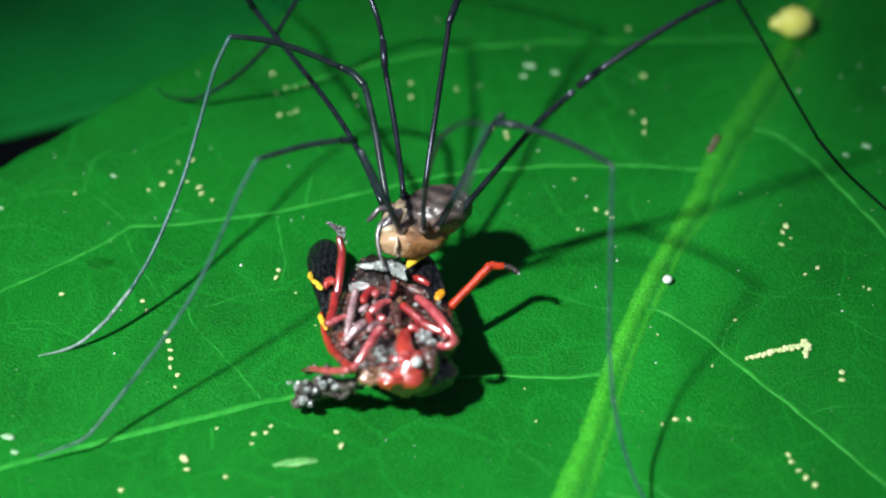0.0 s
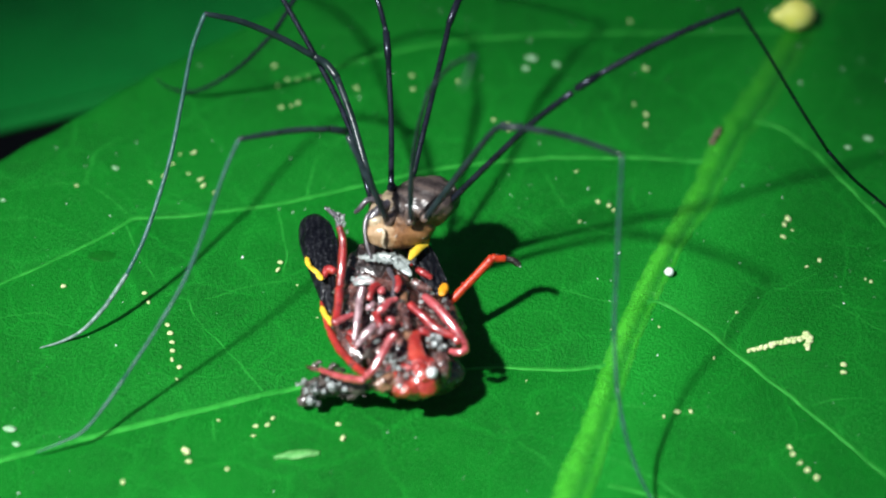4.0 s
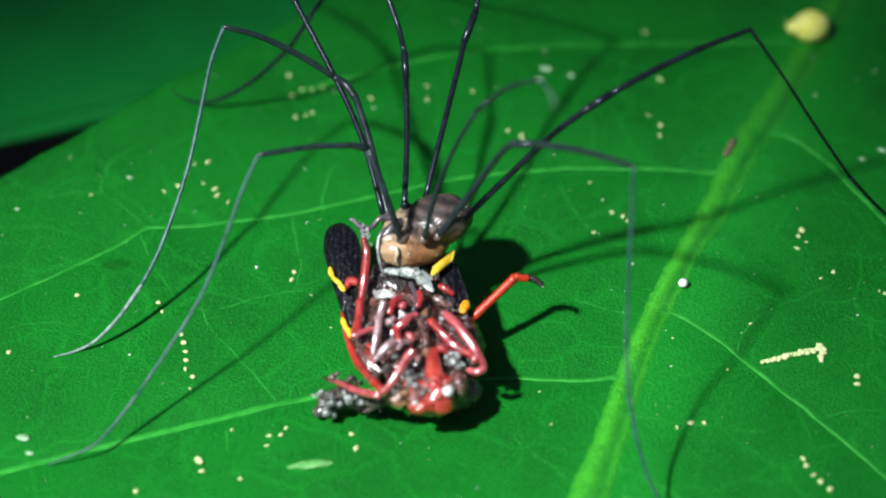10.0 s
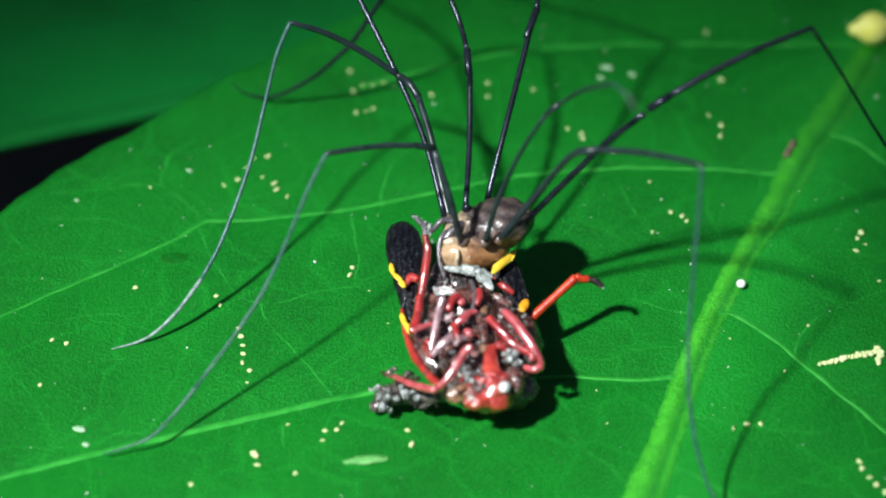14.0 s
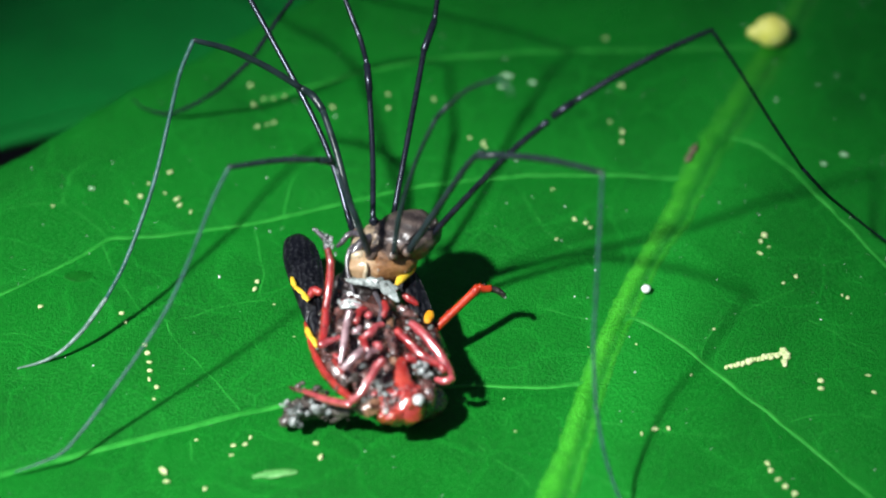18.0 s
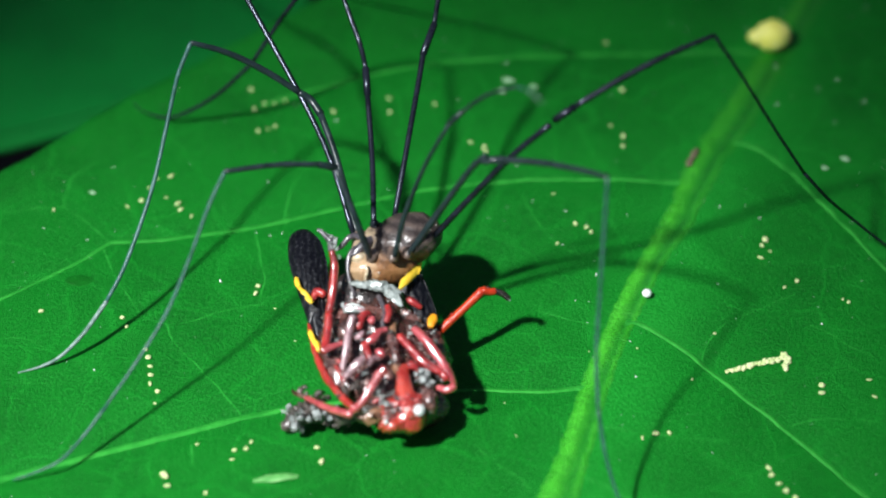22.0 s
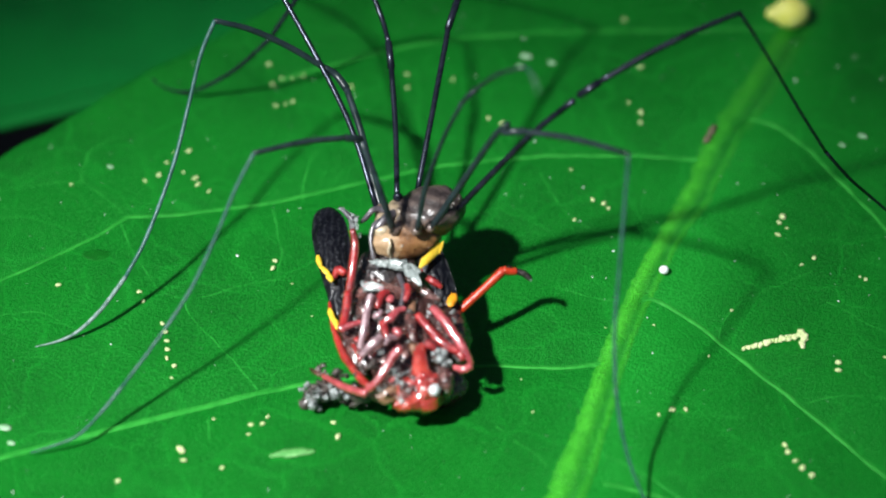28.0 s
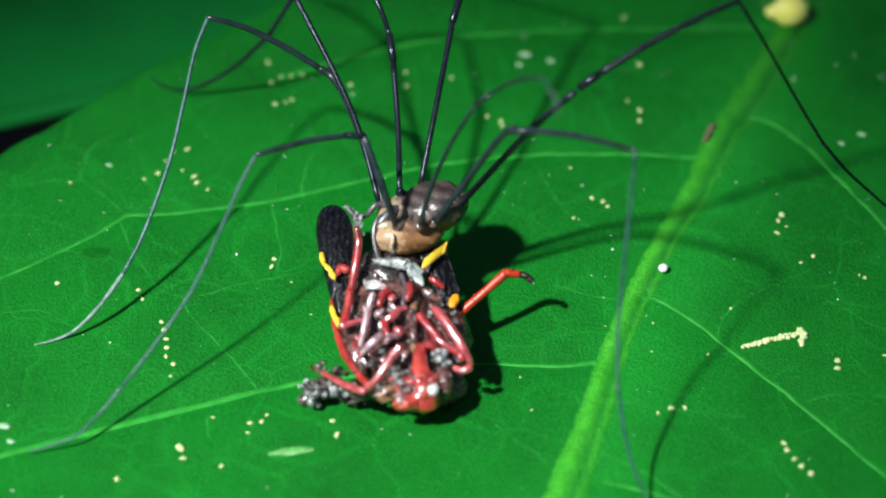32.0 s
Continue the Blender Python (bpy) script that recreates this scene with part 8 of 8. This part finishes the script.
        (25, (-1.21, -5.78, 6.10), (1.48, -4.65, 14.92), (4.77, -5.91, 18.78), (5.54, -13.49, 24.79)), (25.5, (-1.21, -5.78, 6.10), (1.53, -4.54, 14.88), (4.86, -5.73, 18.74), (5.71, -13.24, 24.83)),
        (26, (-1.08, -5.72, 6.16), (1.63, -4.49, 14.95), (4.94, -5.68, 18.81), (5.78, -13.20, 24.90)), (26.5, (-0.92, -5.72, 6.16), (1.68, -4.68, 15.01), (4.93, -5.99, 18.89), (5.60, -13.63, 24.85)),
        (28.5, (-0.68, -5.72, 6.16), (1.75, -5.29, 15.11), (4.87, -6.92, 18.97), (5.20, -14.92, 24.47)), (29, (-0.73, -5.70, 6.17), (1.74, -5.41, 15.12), (4.86, -7.11, 18.95), (5.16, -15.19, 24.33)),
        (29.5, (-0.70, -5.70, 6.17), (1.90, -5.45, 15.09), (5.08, -7.16, 18.86), (5.46, -15.26, 24.21)), (30, (-0.73, -5.68, 6.19), (2.04, -5.47, 15.05), (5.29, -7.20, 18.76), (5.78, -15.32, 24.06)),
        (30.5, (-0.52, -5.61, 6.27), (2.26, -5.57, 15.13), (5.51, -7.39, 18.80), (5.93, -15.61, 23.96)), (31, (-0.49, -5.59, 6.29), (2.43, -5.60, 15.10), (5.72, -7.45, 18.71), (6.21, -15.69, 23.82)),
        (31.5, (-0.52, -5.63, 6.25), (2.44, -5.55, 15.05), (5.75, -7.35, 18.67), (6.30, -15.56, 23.84)), (32, (-0.49, -5.61, 6.27), (2.46, -5.53, 15.07), (5.78, -7.33, 18.68), (6.33, -15.53, 23.86)),
    ])
    walk(bug, [
        (0, pose(-0.00248, -0.00881, 0.00012, -11.3, -7.3, -2.1)), (0.5, pose(-0.00245, -0.00883, 0.00014, -11.2, -7.2, -3.3)), (1, pose(-0.00236, -0.00871, 0.00018, -8.5, -7.4, -5.7)),
        (1.5, pose(-0.00273, -0.00865, 0.00010, -4.6, 1.6, 2.2)), (2, pose(-0.00251, -0.00865, 0.00010, -5.5, -0.8, -4.5)), (2.5, pose(-0.00293, -0.00866, 0.00006, -3.3, 3.1, 5.6)),
        (3, pose(-0.00265, -0.00861, 0.00007, -3.8, 1.2, 0.2)), (3.5, pose(-0.00270, -0.00855, 0.00009, -2.5, 0.8, 0.8)), (4, pose(-0.00267, -0.00848, 0.00009, -1.2, -1.2, 2.3)),
        (4.5, pose(-0.00259, -0.00849, 0.00011, -0.8, 1.6, -0.5)), (6.5, pose(-0.00259, -0.00846, 0.00008, 1.9, 1.3, 3.2)), (7, pose(-0.00263, -0.00842, 0.00009, 2.5, 1.4, 3.2)),
        (7.5, pose(-0.00249, -0.00842, 0.00015, 2.2, 3.1, -0.1)), (8, pose(-0.00246, -0.00838, 0.00009, 3.7, 1.2, -0.3)), (8.5, pose(-0.00261, -0.00847, 0.00005, 2.7, 1.2, 4.2)),
        (9, pose(-0.00240, -0.00856, 0.00000, 0.0, -0.0, 0.0)), (9.5, pose(-0.00229, -0.00864, -0.00005, -1.4, -1.2, -1.0)), (10, pose(-0.00237, -0.00860, -0.00004, 0.1, -0.1, -0.1)),
        (10.5, pose(-0.00231, -0.00858, -0.00003, 0.3, -0.3, -0.9)), (11, pose(-0.00231, -0.00859, -0.00004, 0.6, -0.1, -0.5)), (11.5, pose(-0.00228, -0.00862, -0.00006, -0.4, -0.6, -0.8)),
        (12, pose(-0.00238, -0.00860, -0.00003, -0.2, 0.2, 0.1)), (12.5, pose(-0.00233, -0.00860, -0.00004, -0.5, -0.4, -0.5)), (13, pose(-0.00236, -0.00865, -0.00005, -1.7, -1.1, 0.0)),
        (13.5, pose(-0.00228, -0.00868, -0.00008, -1.7, -0.9, -0.5)), (15.5, pose(-0.00231, -0.00865, -0.00007, -0.1, 2.6, -1.7)), (16, pose(-0.00246, -0.00879, -0.00009, -2.3, 3.0, 2.3)),
        (16.5, pose(-0.00249, -0.00874, -0.00009, -1.8, 3.1, 1.2)), (17, pose(-0.00239, -0.00860, -0.00006, 1.4, -0.4, 3.6)), (17.5, pose(-0.00240, -0.00862, -0.00004, 0.6, 1.0, 2.2)),
        (18, pose(-0.00250, -0.00872, -0.00007, -0.6, 3.5, 2.4)), (18.5, pose(-0.00243, -0.00871, -0.00006, -0.9, 3.3, 1.4)), (19, pose(-0.00250, -0.00857, -0.00005, 2.3, 2.7, 3.5)),
        (19.5, pose(-0.00230, -0.00866, -0.00007, -0.5, 0.9, -0.3)), (20, pose(-0.00247, -0.00847, 0.00002, 4.8, 2.4, 3.3)), (20.5, pose(-0.00235, -0.00861, -0.00006, 1.3, 1.3, 0.7)),
        (21, pose(-0.00245, -0.00847, 0.00006, 4.9, 3.5, 2.8)), (21.5, pose(-0.00241, -0.00845, 0.00008, 5.7, 3.6, 2.7)), (22, pose(-0.00236, -0.00852, 0.00004, 4.1, 3.0, 1.4)),
        (22.5, pose(-0.00250, -0.00835, 0.00016, 9.2, 2.6, 5.5)), (23, pose(-0.00244, -0.00827, 0.00022, 13.8, 5.3, 6.3)), (23.5, pose(-0.00245, -0.00841, 0.00010, 8.9, 2.8, 4.3)),
        (24, pose(-0.00242, -0.00844, 0.00007, 7.4, 3.0, 3.9)), (24.5, pose(-0.00250, -0.00848, 0.00006, 7.3, 3.3, 5.2)), (25, pose(-0.00246, -0.00846, 0.00009, 7.0, 3.2, 4.7)),
        (25.5, pose(-0.00246, -0.00845, 0.00008, 7.5, 3.1, 5.2)), (26, pose(-0.00237, -0.00846, 0.00007, 7.5, 2.8, 4.0)), (26.5, pose(-0.00223, -0.00841, 0.00008, 7.0, 1.6, 1.6)),
        (28.5, pose(-0.00210, -0.00866, -0.00014, 3.7, 1.0, -1.1)), (29, pose(-0.00209, -0.00865, -0.00014, 3.5, 1.2, -1.4)), (29.5, pose(-0.00207, -0.00867, -0.00017, 3.3, 1.2, -1.6)),
        (30, pose(-0.00206, -0.00872, -0.00019, 2.4, 1.7, -1.9)), (30.5, pose(-0.00201, -0.00863, -0.00015, 4.6, 1.7, -2.4)), (31, pose(-0.00202, -0.00862, -0.00013, 4.6, 1.7, -1.9)),
        (31.5, pose(-0.00206, -0.00865, -0.00015, 3.8, 1.8, -1.8)), (32, pose(-0.00202, -0.00865, -0.00015, 4.0, 1.8, -2.4)),
    ])
    walk(body, [
        (0, pose(0.00062, -0.00155, 0.00546)), (0.5, pose(0.00034, -0.00175, 0.00526)), (1, pose(0.00013, -0.00172, 0.00529)), (1.5, pose(-0.00035, -0.00161, 0.00540)),
        (2, pose(0.00021, -0.00175, 0.00526)), (2.5, pose(-0.00035, -0.00155, 0.00546)), (3, pose(0.00013, -0.00170, 0.00531)), (3.5, pose(-0.00011, -0.00172, 0.00529)),
        (4, pose(-0.00015, -0.00152, 0.00549)), (4.5, pose(0.00005, -0.00172, 0.00528)), (6.5, pose(-0.00019, -0.00181, 0.00520)), (7, pose(-0.00023, -0.00175, 0.00526)),
        (7.5, pose(0.00021, -0.00172, 0.00529)), (8, pose(0.00005, -0.00152, 0.00549)), (8.5, pose(-0.00031, -0.00175, 0.00526)), (9, pose(-0.00019, -0.00181, 0.00520)),
        (9.5, pose(-0.00019, -0.00184, 0.00517)), (10, pose(-0.00019, -0.00181, 0.00520)), (10.5, pose(-0.00019, -0.00184, 0.00517)), (11, pose(-0.00023, -0.00190, 0.00511)),
        (11.5, pose(-0.00023, -0.00198, 0.00503)), (12, pose(-0.00031, -0.00201, 0.00500)), (12.5, pose(-0.00023, -0.00198, 0.00503)), (13, pose(-0.00036, -0.00204, 0.00497)),
        (13.5, pose(-0.00023, -0.00204, 0.00497)), (15.5, pose(0.00017, -0.00204, 0.00497)), (16, pose(0.00001, -0.00218, 0.00482)), (16.5, pose(0.00009, -0.00210, 0.00491)),
        (17, pose(0.00009, -0.00190, 0.00511)), (17.5, pose(0.00005, -0.00198, 0.00503)), (18, pose(0.00013, -0.00210, 0.00491)), (18.5, pose(0.00021, -0.00207, 0.00494)),
        (19, pose(-0.00003, -0.00204, 0.00497)), (19.5, pose(0.00013, -0.00210, 0.00491)), (20, pose(-0.00007, -0.00190, 0.00511)), (20.5, pose(0.00005, -0.00204, 0.00497)),
        (21, pose(0.00001, -0.00193, 0.00508)), (21.5, pose(-0.00003, -0.00195, 0.00506)), (22, pose(0.00013, -0.00204, 0.00497)), (22.5, pose(-0.00011, -0.00190, 0.00511)),
        (23, pose(0.00017, -0.00178, 0.00523)), (23.5, pose(0.00001, -0.00195, 0.00506)), (24, pose(0.00001, -0.00201, 0.00500)), (24.5, pose(-0.00007, -0.00204, 0.00497)),
        (25, pose(-0.00007, -0.00201, 0.00500)), (25.5, pose(-0.00007, -0.00201, 0.00500)), (26, pose(0.00005, -0.00195, 0.00506)), (26.5, pose(0.00021, -0.00195, 0.00506)),
        (28.5, pose(0.00046, -0.00195, 0.00506)), (29, pose(0.00040, -0.00193, 0.00507)), (29.5, pose(0.00043, -0.00193, 0.00507)), (30, pose(0.00040, -0.00192, 0.00509)),
        (30.5, pose(0.00062, -0.00184, 0.00517)), (31, pose(0.00064, -0.00182, 0.00519)), (31.5, pose(0.00062, -0.00186, 0.00515)), (32, pose(0.00064, -0.00184, 0.00517)),
    ])


motions()
